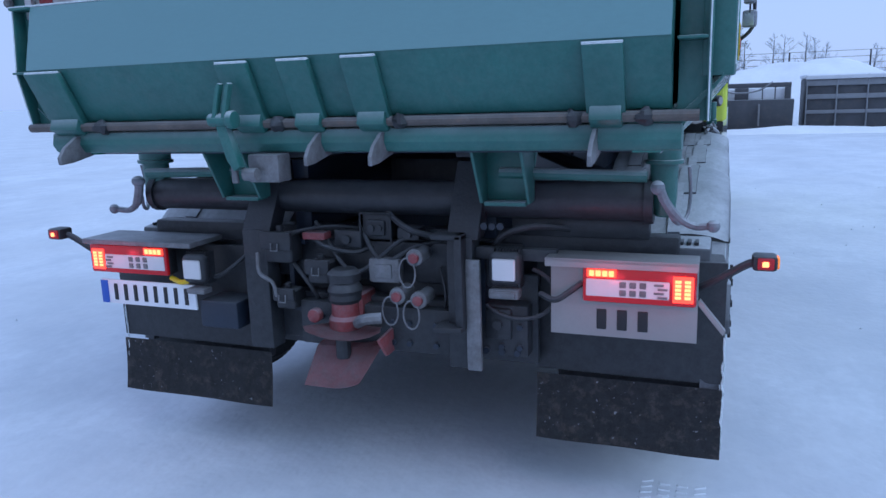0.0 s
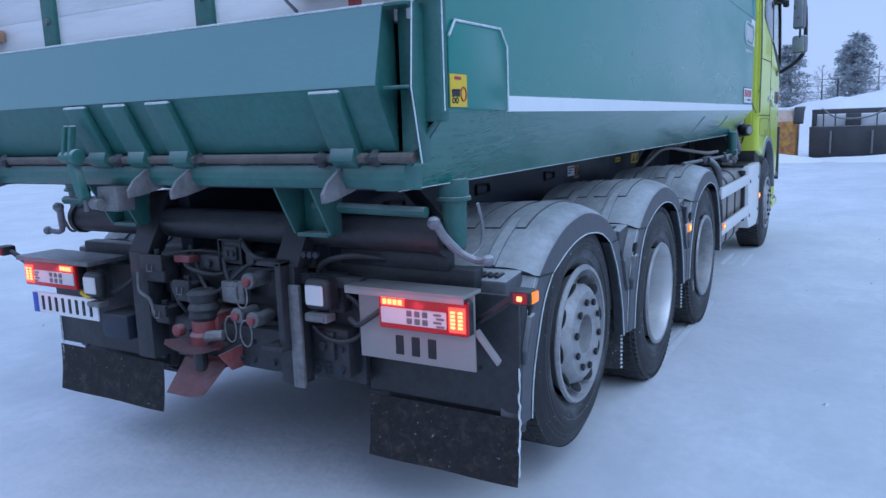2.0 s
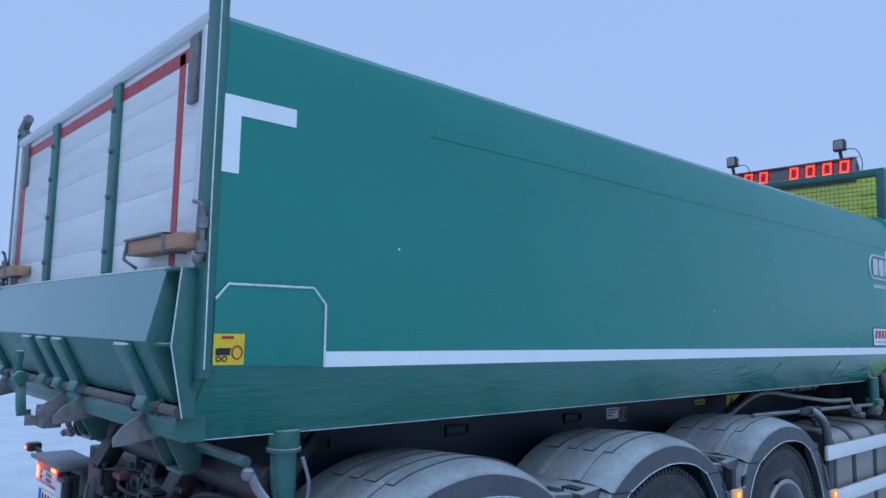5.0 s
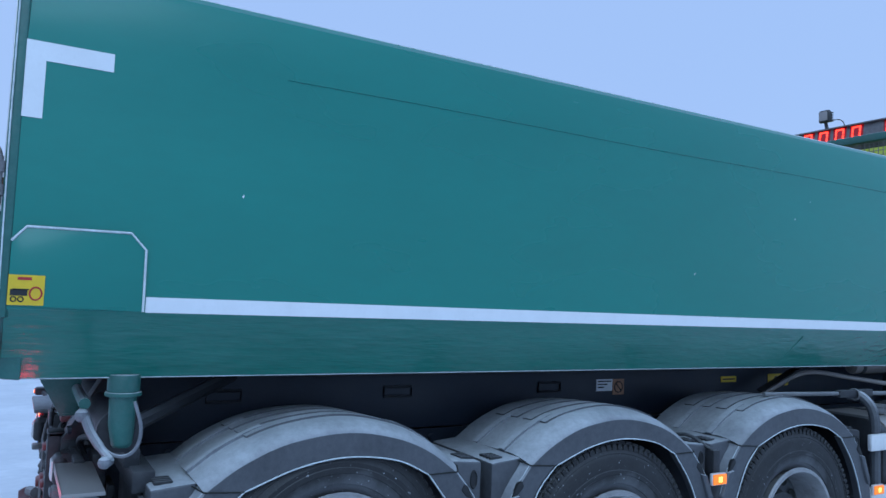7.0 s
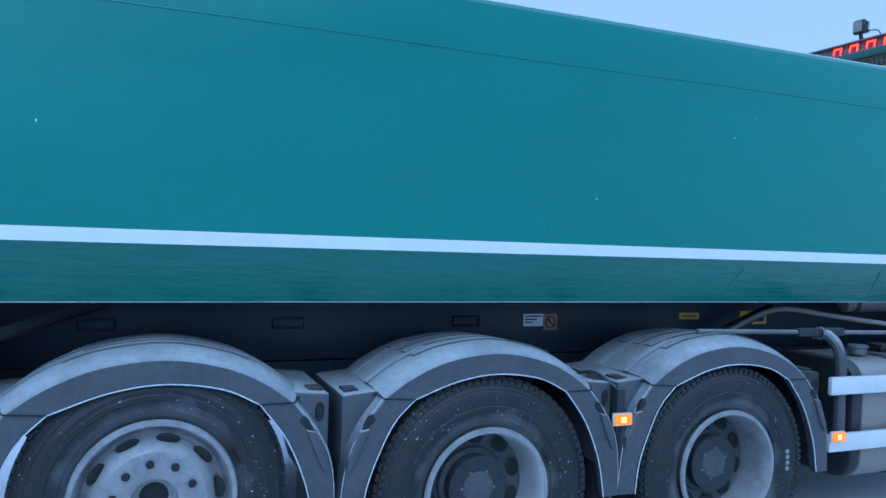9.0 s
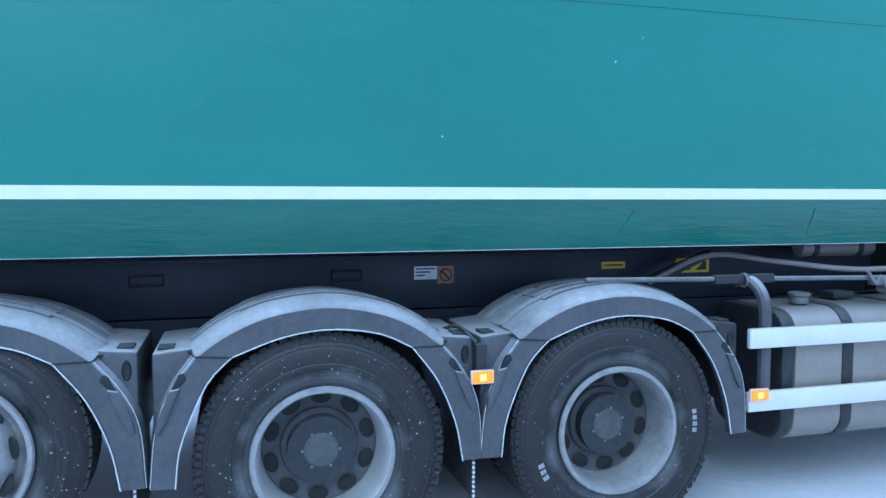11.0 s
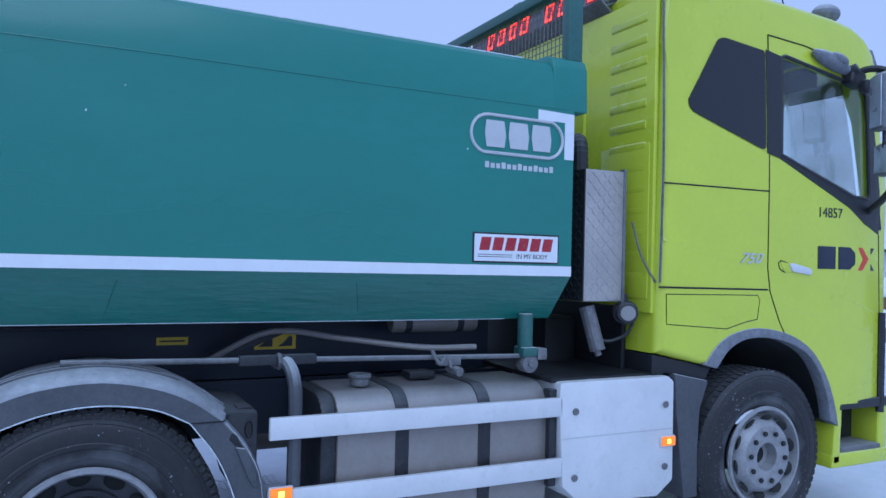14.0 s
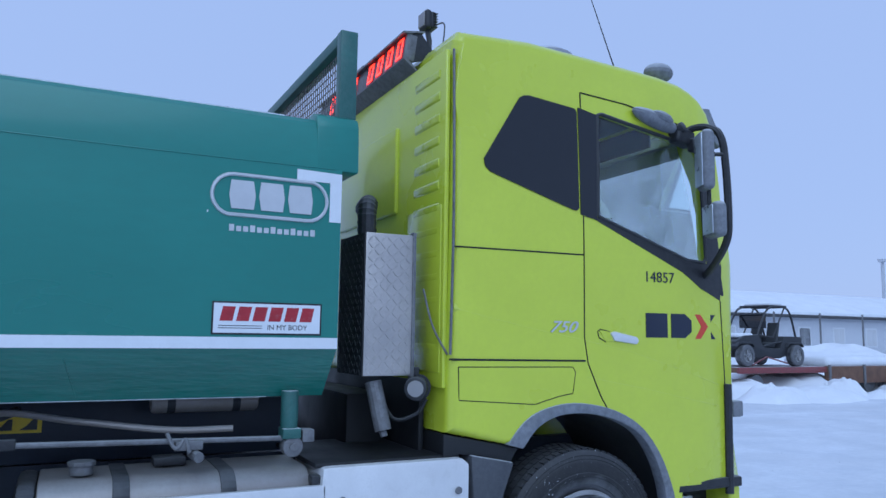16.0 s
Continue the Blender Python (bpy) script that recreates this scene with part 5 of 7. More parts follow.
for k in range(5):
    part("pressed_rib", box(-0.6, 0.6, 6.92, 6.95, 1.7 + 0.14 * k, 1.745 + 0.14 * k, 0.012), LIME, cab)
# number display over the rear wall
FACE = Matrix.Translation((0, 6.90, 3.452)) @ Matrix.Rotation(radians(-8), 4, "X")
disp = part("number_display", moved(box(-0.93, 0.765, -0.02, 0.05, -0.085, 0.085, 0.006), FACE), STEEL, truck, "grey frosted display with glowing red zeros")
for g0 in (-0.63, 0.188):
    for k in range(4):
        cx = g0 + 0.165 * k
        part("digit_back", moved(box(cx - 0.066, cx + 0.066, -0.023, -0.018, -0.078, 0.078, 0.002), FACE), LENS_RED, disp)
        for (dx0, dx1, dz0, dz1) in ((-0.044, 0.044, 0.048, 0.064), (-0.044, 0.044, -0.064, -0.048), (-0.044, -0.028, -0.048, -0.004), (-0.044, -0.028, 0.004, 0.048), (0.028, 0.044, -0.048, -0.004), (0.028, 0.044, 0.004, 0.048)):
            part("segment", moved(box(cx + dx0, cx + dx1, -0.027, -0.022, dz0, dz1, 0), FACE), LED_RED, disp)
part("display_hood", prism([(6.86, 3.542), (7.0, 3.565), (7.0, 3.555), (6.86, 3.53)], "x", -0.95, 0.775), STEEL, disp)
part("display_foot", prism([(6.87, 3.37), (6.96, 3.30), (6.965, 3.31), (6.89, 3.38)], "x", -0.93, 0.765), STEEL, disp)
for x in (-0.9, 0.0, 0.755):
    part("display_bracket", prism([(6.93, 3.36), (7.06, 3.40), (7.06, 3.46), (6.98, 3.56), (6.93, 3.54)], "x", x - 0.006, x + 0.006), PLASTIC_DARK, disp)
for x in (0.56, -0.6):
    l = part("roof_lamp", join(box(x - 0.06, x + 0.06, 7.08, 7.13, 3.67, 3.80, 0.024, 4), *[box(x - 0.055, x + 0.055, 7.135 + 0.002, 7.17, 3.685 + 0.018 * q, 3.691 + 0.018 * q, 0.002) for q in range(6)], box(x - 0.05, x + 0.05, 7.125, 7.155, 3.68, 3.79, 0.01)), PLASTIC_DARK, truck, "squarish black roof lamp with finned back")
    part("lens", box(x - 0.044, x + 0.044, 7.072, 7.082, 3.688, 3.782, 0.018, 4), PLATE, l)
    part("lamp_post", tube([(x, 7.12, 3.68), (x + 0.01, 7.13, 3.6), (x + 0.02, 7.12, 3.42)], 0.018), PLASTIC_DARK, l)
    part("lamp_cable", tube(smooth_path([(x + 0.03, 7.15, 3.7), (x + 0.14, 7.17, 3.68), (x + 0.2, 7.14, 3.55), (x + 0.2, 7.12, 3.43)], 5), 0.005, 6), PLASTIC_DARK, l)
part("roof_hatch", lathe([(0.0, 0.19), (0.04, 0.17), (0.075, 0.11), (0.09, 0.0)], 24, "z"), RIMED, truck, "domed grey roof housing", at=(0.98, 7.76, 3.43))
part("roof_beacon", join(cyl((1.0, 8.68, 3.3), (1.0, 8.68, 3.5), 0.045, 12), moved(ball((0, 0, 0), 0.085, 18, 0.8), Matrix.Translation((1.0, 8.68, 3.52)) @ Matrix.Diagonal((1, 1.3, 1, 1)))), RIMED, truck, "rimed grey roof horn")
part("aerial", tube([(0.9, 8.44, 3.36), (0.9, 8.43, 3.42), (0.9, 8.33, 3.65), (0.9, 8.19, 3.98)], [0.014, 0.006, 0.004, 0.003], 6), PLASTIC_DARK, truck)

# between cab and body
CHECKER = material("chequer_plate", (0.50, 0.46, 0.43), 0.4, metal=0.75, spread=0.12, scale=5, bump=0.05, dirt=(0.3, 0.27, 0.24), dirty=0.3)
toolbox = part("chequer_box", box(0.72, 1.115, 6.525, 6.80, 1.485, 2.24, 0.006), CHECKER, truck, "raised chequer plate aluminium box")
studs, side_studs = [], []
for i in range(7):
    for j in range(20):
        ang = radians(45 if (i + j) % 2 else -45)
        b = prism([(-0.02, 0), (0, 0.005), (0.02, 0), (0, -0.005)], "x", -0.001, 0.003)
        studs.append(moved(b, Matrix.Translation((1.115, 6.55 + i * 0.0365, 1.505 + j * 0.037)) @ Matrix.Rotation(ang, 4, "X")))
for i in range(10):
    for j in range(20):
        ang = radians(45 if (i + j) % 2 else -45)
        b = prism([(-0.02, 0), (0, 0.005), (0.02, 0), (0, -0.005)], "y", -0.0022, 0.001)
        side_studs.append(moved(b, Matrix.Translation((0.75 + i * 0.037, 6.517, 1.505 + j * 0.037)) @ Matrix.Rotation(ang, 4, "Y")))
tagged(part("tread_studs", join(*studs), CHECKER, toolbox), kind="stuff")
# rear-facing side: its shade is painted as a dark sheet and studs
part("box_side", box(0.72, 1.112, 6.517, 6.526, 1.487, 2.238, 0.002), BLACK_AND_SHADE, toolbox, "chequer plate side with its shade painted dark")
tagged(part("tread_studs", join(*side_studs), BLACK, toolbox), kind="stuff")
part("box_trim", box(1.08, 1.12, 6.795, 6.815, 1.47, 2.255, 0.003), STEEL, toolbox)
part("intake_pipe", tube(smooth_path([(0.97, 6.585, 2.2), (0.97, 6.58, 2.33), (0.95, 6.59, 2.40), (0.88, 6.62, 2.43), (0.7, 6.66, 2.43)], 6), [0.05 + 0.004 * (k % 2) for k in range(25)], 14), PLASTIC_DARK, truck)
part("exhaust_pipe", join(cyl((1.02, 6.62, 1.45), (1.08, 6.66, 1.2), 0.045, 14), cyl((1.07, 6.655, 1.21), (1.085, 6.665, 1.17), 0.02, 10)), STEEL, truck)
lw = part("corner_lamp", join(cyl((1.1, 6.84, 1.42), (1.17, 6.8, 1.42), 0.062, 18, 0.01), *[cyl((1.06 + 0.012 * k, 6.865 - 0.006 * k, 1.42), (1.065 + 0.012 * k, 6.862 - 0.006 * k, 1.42), 0.072, 18) for k in range(4)], box(1.08, 1.11, 6.82, 6.85, 1.47, 1.53, 0.004)), PLASTIC_DARK, truck, "round finned work lamp with pale lens")
part("lens", cyl((1.168, 6.802, 1.42), (1.177, 6.797, 1.42), 0.043, 18), PLATE, lw)
part("cable", tube(smooth_path([(1.12, 6.86, 1.95), (1.16, 6.9, 1.75), (1.21, 6.965, 1.6)], 6), 0.006), STEEL, truck)
part("cable", tube(smooth_path([(0.9, 6.7, 1.4), (1.0, 6.75, 1.25), (1.08, 6.85, 1.28), (1.1, 6.9, 1.36)], 6), 0.01), PLASTIC_DARK, truck)
# the gap's shade is put into the near-black of these three
part("bulkhead", box(-1.0, 1.0, 6.90, 6.935, 0.9, 1.45, 0.01), BLACK_AND_SHADE, truck)
part("deck_plate", box(0.42, 1.2, 6.26, 7.05, 1.05, 1.075, 0.006), BLACK_AND_SHADE, truck)
part("engine_cover", box(-0.6, 0.6, 6.62, 6.86, 0.7, 1.36, 0.03), BLACK_AND_SHADE, truck)

# fuel tank, guards, locker
def tank(s):
    sec = []
    for cx, cz, a0 in ((1.05, 0.915, 0), (0.73, 0.915, 90), (0.73, 0.475, 180), (1.05, 0.475, 270)):
        sec += [(s * (cx + 0.135 * math.cos(radians(a0 + 15 * k))), cz + 0.135 * math.sin(radians(a0 + 15 * k))) for k in range(7)]
    t = part("fuel_tank", prism(sec, "y", 5.07, 6.25, 0.012), ALU_TANK, truck, "dull aluminium fuel tank with black straps")
    # shaded rear end of the tank, its shade put into a black colour
    part("tank_end", prism(sec, "y", 4.985, 5.072, 0.03), BLACK, t, "tank end with its shade painted black")
    wide = [(s * 0.89 + (x - s * 0.89) * 1.022, 0.705 + (z - 0.705) * 1.016) for x, z in sec]
    for y in (5.40, 5.86):
        part("tank_strap", prism(wide, "y", y - 0.035, y + 0.035, 0.003), PLASTIC_DARK, t)
    part("filler_cap", join(cyl((s * 1.0, 5.24, 1.06), (s * 1.0, 5.24, 1.10), 0.05, 20, 0.006), cyl((s * 1.0, 5.24, 1.10), (s * 1.0, 5.24, 1.12), 0.06, 10, 0.006)), STEEL, t)
    part("sensor_cover", box(s * 0.8, s * 0.92, 5.55, 5.7, 1.06, 1.10, 0.01), PLASTIC_DARK, t)
    return t


for s in (1, -1):
    tank(s)
    for z0, z1 in ((0.878, 0.980), (0.555, 0.658)):
        part("side_guard_rail", box(s * 1.222, s * 1.252, 4.735, 6.305, z0, z1, 0.008), RAIL, truck, "pale aluminium side guard rail")
    part("guard_post", tube(smooth_path([(s * 1.05, 4.80, 1.2), (s * 1.12, 4.84, 1.2), (s * 1.19, 4.86, 1.1), (s * 1.2, 4.86, 0.85), (s * 1.2, 4.86, 0.56)], 5), 0.032, 10), PLASTIC, truck)
    part("guard_post", box(s * 1.15, s * 1.22, 6.24, 6.29, 0.5, 1.02, 0.008), BLACK, truck)
    lk = part("locker_door", prism([(6.285, 1.055), (6.31, 1.06), (7.04, 1.062), (7.085, 1.03), (7.088, 0.46), (6.97, 0.375), (6.42, 0.405), (6.31, 0.50), (6.28, 0.95)], "x", s * 0.75, s * 1.252, 0.012), RAIL, truck, "frosted aluminium locker with bolted corners")
    part("press_line", box(s * 1.249, s * 1.2535, 6.30, 7.08, 0.755, 0.762, 0.001), ALU, lk)
    for y, z in ((6.385, 0.90), (7.02, 0.90), (6.385, 0.544), (7.02, 0.545)):
        part("corner_bolt", cyl((s * 1.25, y, z), (s * 1.262, y, z), 0.02, 10, 0.003), STEEL, lk)
    for p, zz in (((1.268, 3.315), 0.835), ((1.255, 4.79), 0.645), ((1.256, 7.035), 0.69)):
        mk = part("side_marker", box(s * (p[0] - 0.01), s * (p[0] + 0.008), p[1] - 0.055, p[1] + 0.055, zz - 0.032, zz + 0.032, 0.006), LENS_WHITE, truck, "lit amber side marker lamp")
        part("amber_lens", box(s * (p[0] + 0.006), s * (p[0] + 0.016), p[1] - 0.05, p[1] + 0.05, zz - 0.027, zz + 0.027, 0.006), AMBER, mk)
        part("led", box(s * (p[0] + 0.012), s * (p[0] + 0.018), p[1] - 0.014, p[1] + 0.014, zz - 0.014, zz + 0.014, 0.006), AMBER_HOT, mk)
    part("marker_bracket", join(box(s * 1.2, s * 1.258, 3.29, 3.34, 0.85, 0.98, 0.004), tube(smooth_path([(s * 1.23, 3.3, 0.98), (s * 1.1, 3.25, 1.04), (s * 0.9, 3.2, 0.98)], 4), 0.01)), PLASTIC_DARK, truck)
    # tarpaulin gear along the frame
    part("tarp_rod", cyl((s * 1.1, 3.9, 1.235), (s * 1.1, 6.12, 1.19), 0.013, 10), STEEL, truck, "thin grey steel rod")
    part("rod_sleeve", box(s * 1.08, s * 1.12, 4.62, 4.98, 1.195, 1.24, 0.005), PLASTIC_DARK, truck)
    part("rod_wrap", join(*[tube([(s * 1.1 + 0.035 * math.cos(a), 4.80 + 0.006 * k, 1.21 + 0.035 * math.sin(a)) for a in (0.7 * q for q in range(9))], 0.006, 5, True) for k in range(2)]), STEEL, truck)
    part("rod_clamp", join(box(s * 1.08, s * 1.14, 5.62, 5.74, 1.16, 1.2, 0.005), cyl((s * 1.08, 5.7, 1.14), (s * 1.17, 5.72, 1.13), 0.024, 12), tube(smooth_path([(s * 1.12, 5.58, 1.24), (s * 1.14, 5.62, 1.17), (s * 1.13, 5.66, 1.21), (s * 1.15, 5.68, 1.15)], 4), 0.01)), STEEL, truck)
    part("hose", tube(smooth_path([(s * 0.6, 4.55, 1.15), (s * 0.72, 4.85, 1.31), (s * 0.85, 5.2, 1.28), (s * 0.95, 5.6, 1.235), (s * 1.0, 5.9, 1.235)], 6), 0.016, 10), ALU_TANK, truck, "worn pale hose")
    part("brace", prism([(4.55, 1.18), (4.62, 1.15), (4.98, 1.30), (4.95, 1.33)], "x", s * 0.55, s * 0.62, 0.006), BLACK, truck)
    part("air_tank", cyl((s * 0.62, 5.55, 1.335), (s * 0.62, 6.1, 1.335), 0.055, 24, 0.02), ALU_TANK, truck, "grey air tank")
    for y in (5.65, 5.98):
        part("air_tank_strap", cyl((s * 0.62, y - 0.02, 1.335), (s * 0.62, y + 0.02, 1.335), 0.058, 24), BLACK, truck)
    # plates and stickers on the frame
    if s > 0:
        st = part("maker_sticker", box(0.44, 0.4435, 3.2, 3.33, 1.19, 1.262, 0), WHITE, truck, "white sticker with dark lines")
        for k in range(3):
            part("plain_bar", box(0.443, 0.4445, 3.21, 3.32 - 0.03 * k, 1.245 - 0.018 * k, 1.253 - 0.018 * k, 0), INK, st)
        st = part("warning_sign", box(0.44, 0.4455, 3.332, 3.425, 1.165, 1.262, 0.001), WOOD, truck, "brown framed prohibition sign")
        part("prohibition_ring", tube([(0.4465, 3.378 + 0.033 * math.cos(a), 1.213 + 0.033 * math.sin(a)) for a in (0.393 * k for k in range(16))], 0.004, 5, True), INK, st)
        part("bar", cyl((0.4465, 3.356, 1.235), (0.4465, 3.40, 1.19), 0.004, 5), INK, st)
        part("yellow_sticker", box(0.44, 0.4435, 4.33, 4.485, 1.222, 1.262, 0), YELLOW, truck, "yellow sticker with dark lines")
        part("plain_bar", box(0.443, 0.4445, 4.345, 4.47, 1.238, 1.247, 0), INK, truck)
        st = part("yellow_sticker", box(0.44, 0.4435, 4.83, 5.06, 1.185, 1.272, 0), YELLOW, truck, "yellow hazard sticker with two pictures")
        for y in (4.85, 4.96):
            part("pictogram", prism([(y, 1.20), (y + 0.08, 1.20), (y + 0.08, 1.255), (y + 0.06, 1.255), (y + 0.03, 1.22)], "x", 0.443, 0.4445), INK, st)
    for y in (0.85, 1.75, 2.75):
        part("frame_bracket", tube([(s * 0.448, y, 1.2), (s * 0.448, y, 1.25), (s * 0.448, y + 0.16, 1.25), (s * 0.448, y + 0.16, 1.2)], 0.008, 6, True), BLACK, truck)
    part("stay", cyl((s * 1.0, 0.45, 1.2), (s * 0.5, 0.95, 1.33), 0.03, 8), BLACK, truck)
    part("frame_strip", box(s * 0.44, s * 0.455, 1.3, 4.2, 1.31, 1.325, 0.003), BLACK, truck)
    for k in range(14):
        y = 0.7 + k * 0.27
        part("frame_bolt", cyl((s * 0.42, y, 0.98), (s * 0.445, y, 0.98), 0.015, 6), CHASSIS, truck)
part("hook_arm", join(box(-0.2, 0.2, 0.9, 5.9, 1.08, 1.3, 0.02), box(-0.36, 0.36, 2.0, 2.2, 1.05, 1.33, 0.01), box(-0.36, 0.36, 4.0, 4.2, 1.05, 1.33, 0.01)), BLACK, truck)
part("tipping_ram", cyl((0.28, 1.2, 1.0), (0.28, 4.4, 1.16), 0.07, 16, 0.01), BLACK, truck)

# rear end: coupling, sockets, air lines
cp = part("drawbar_coupling", join(lathe([(0.68, 0.0), (0.68, 0.066), (0.70, 0.07), (0.73, 0.07), (0.745, 0.058), (0.80, 0.056), (0.80, 0.0)], 20, "z")), RED_PAINT, truck, "worn red drawbar coupling with rubber bellows", at=(-0.13, 0.28, 0))
part("bellows", lathe([(0.795, 0.058), (0.81, 0.068), (0.83, 0.064), (0.845, 0.07), (0.862, 0.062), (0.875, 0.052), (0.88, 0.066), (0.912, 0.068), (0.928, 0.045), (0.928, 0.0)], 24, "z"), PLASTIC_DARK, cp, "black rubber bellows", at=(-0.13, 0.28, 0))
part("coupling_neck", box(-0.2, -0.06, 0.28, 0.42, 0.65, 0.83, 0.02, 3), RED_PAINT, cp)
jaw = bmesh.new()
rowsj = []
for k in range(13):
    u = -1 + k / 6
    rowsj.append([jaw.verts.new((-0.13 + u * (0.165 if j == 0 else 0.12) + 0.03, 0.14 + 0.1 * j + (0.03 if abs(u) > 0.9 else 0), 0.682 + 0.025 * u * u * (1.4 - j) + 0.01 * j)) for j in range(3)])
for a, b in zip(rowsj, rowsj[1:]):
    for j in range(2):
        jaw.faces.new((a[j], b[j], b[j + 1], a[j + 1]))
bmesh.ops.solidify(jaw, geom=jaw.faces[:], thickness=0.016)
part("upper_jaw", jaw, RED_PAINT, cp)
jaw = bmesh.new()
rowsj = []
for k in range(9):
    u = -1 + k / 4
    rowsj.append([jaw.verts.new((-0.105 + u * w - 0.04 * (0.62 - zz) / 0.16, yy, zz + 0.018 + 0.03 * max(0, u) ** 2)) for w, yy, zz in ((0.12, 0.15, 0.465), (0.13, 0.19, 0.51), (0.145, 0.26, 0.595), (0.14, 0.34, 0.615))])
for a, b in zip(rowsj, rowsj[1:]):
    for j in range(3):
        jaw.faces.new((a[j], b[j], b[j + 1], a[j + 1]))
bmesh.ops.solidify(jaw, geom=jaw.faces[:], thickness=0.016)
part("lower_jaw", jaw, RED_PAINT, cp)
part("jaw_cheek", prism([(0.17, 0.685), (0.34, 0.70), (0.34, 0.60), (0.24, 0.60)], "x", 0.045, 0.06, 0.005), RED_PAINT, cp)
part("coupling_pin", cyl((-0.13, 0.24, 0.58), (-0.13, 0.24, 0.66), 0.03, 12), BLACK, cp)
part("release_knob", cyl((-0.24, 0.25, 0.745), (-0.24, 0.21, 0.745), 0.028, 14, 0.008), RED_PAINT, cp)
part("release_lever", tube(smooth_path([(-0.05, 0.22, 0.73), (0.0, 0.18, 0.76), (0.06, 0.2, 0.765)], 4), 0.022, 8), STEEL, cp)
part("lower_cross_plate", box(-0.6, 0.6, 0.44, 0.47, 0.55, 0.9, 0.006), BLACK, truck)
part("mount_plate", box(-0.35, 0.3, 0.30, 0.36, 0.60, 0.78, 0.008), BLACK, truck)
for x, z, big in ((-0.42, 1.0, 1.3), (-0.24, 0.91, 1.0), (-0.40, 0.79, 0.9)):
    so = part("trailer_socket", join(box(x - 0.05 * big, x + 0.05 * big, 0.27, 0.36, z - 0.05 * big, z + 0.04 * big, 0.014, 3), box(x - 0.055 * big, x + 0.055 * big, 0.255, 0.275, z - 0.01, z + 0.05 * big, 0.008), cyl((x, 0.3, z + 0.04 * big), (x, 0.3, z + 0.065 * big), 0.015)), PLASTIC_DARK, truck, "black trailer socket with hinged lid")
    part("lid_clip", tube([(x - 0.015, 0.25, z + 0.02), (x - 0.015, 0.246, z - 0.01), (x + 0.015, 0.246, z - 0.01), (x + 0.015, 0.25, z + 0.02)], 0.003, 5), STEEL, so)
part("red_fitting", box(-0.32, -0.22, 0.3, 0.36, 1.03, 1.06, 0.006), RED_PAINT, truck)
for x, z in ((0.19, 0.995), (0.115, 0.845), (0.20, 0.835)):
    ac = part("air_coupling", join(cyl((x, 0.34, z), (x, 0.24, z - 0.005), 0.028, 16, 0.006), cyl((x, 0.25, z), (x, 0.225, z), 0.033, 16, 0.004)), STEEL, truck, "steel air coupling with red cap and cord")
    part("red_cap", cyl((x, 0.232, z), (x, 0.21, z), 0.02, 14, 0.006), RED_PAINT, ac)
    part("cap_cord", tube([(x - 0.025 + 0.032 * math.sin(a), 0.215, z - 0.055 + 0.055 * math.cos(a)) for a in (0.35 * k for k in range(18))], 0.0035, 6, True), STEEL, ac)
part("plate_lamp", join(box(-0.03, 0.10, 0.29, 0.34, 0.875, 0.97, 0.01), box(0.0, 0.07, 0.282, 0.292, 0.895, 0.95, 0.006)), STEEL, truck, "dusty square lamp")
part("rear_camera", join(box(-0.08, 0.04, 0.36, 0.42, 1.03, 1.13, 0.006), box(-0.06, 0.02, 0.345, 0.37, 1.045, 1.11, 0.012), cyl((-0.035, 0.35, 1.078), (-0.035, 0.335, 1.078), 0.014), cyl((0.0, 0.35, 1.078), (0.0, 0.335, 1.078), 0.012), tube([(-0.085, 0.35, 1.02), (-0.085, 0.35, 1.135), (0.045, 0.35, 1.135), (0.045, 0.35, 1.02)], 0.005)), PLASTIC_DARK, truck, "small black rear camera in a wire frame")
part("guard_bracket", join(box(0.345, 0.375, 0.22, 0.30, 0.74, 1.085, 0.006), box(0.255, 0.375, 0.22, 0.30, 1.065, 1.085, 0.005), box(0.265, 0.375, 0.2, 0.30, 0.725, 0.745, 0.005)), BLACK, truck, "black bent guard bracket")
part("lamp_post", box(0.375, 0.43, 0.255, 0.275, 0.57, 0.99, 0.005), STEEL, truck)
part("lamp_beam", box(0.4, 0.7, 0.30, 0.34, 0.985, 1.03, 0.006), BLACK, truck)
part("small_lamp", join(box(0.465, 0.575, 0.24, 0.30, 0.855, 0.89, 0.008), box(0.475, 0.565, 0.232, 0.242, 0.861, 0.884, 0.004)), STEEL, truck, "small frosted reversing lamp")
part("small_lamp", box(-0.83, -0.74, 0.2, 0.26, 0.80, 0.825, 0.008), STEEL, truck, "small frosted reversing lamp")
part("lamp_hoop", tube([(0.55 + 0.14 * math.cos(a), 0.33, 0.86 + 0.10 * math.sin(a)) for a in (-2.6 + 0.25 * k for k in range(16))], 0.008, 8), PLASTIC_DARK, truck)
part("wiring", tube(smooth_path([(0.64, 0.3, 0.87), (0.70, 0.27, 0.86), (0.75, 0.28, 0.89), (0.79, 0.3, 0.92)], 5), 0.011, 8), PLASTIC_DARK, truck)
part("grey_box", box(-0.82, -0.63, 0.26, 0.42, 0.64, 0.76, 0.012), CHASSIS, truck)
part("wiring", tube(smooth_path([(-0.5, 0.25, 0.98), (-0.49, 0.24, 0.9), (-0.44, 0.25, 0.86), (-0.43, 0.26, 0.8)], 5), 0.008), STEEL, truck)
for k, (x0, x1) in enumerate(((-0.35, -0.1), (-0.1, 0.15), (-0.3, 0.1))):
    part("hose", tube(smooth_path([(x0, 0.38, 1.05 + 0.02 * k), (0.5 * (x0 + x1), 0.30, 1.01 - 0.05 * k), (x1, 0.34, 0.98 + 0.03 * k), (x1 + 0.08, 0.42, 1.02)], 6), 0.009, 8), PLASTIC_DARK, truck)
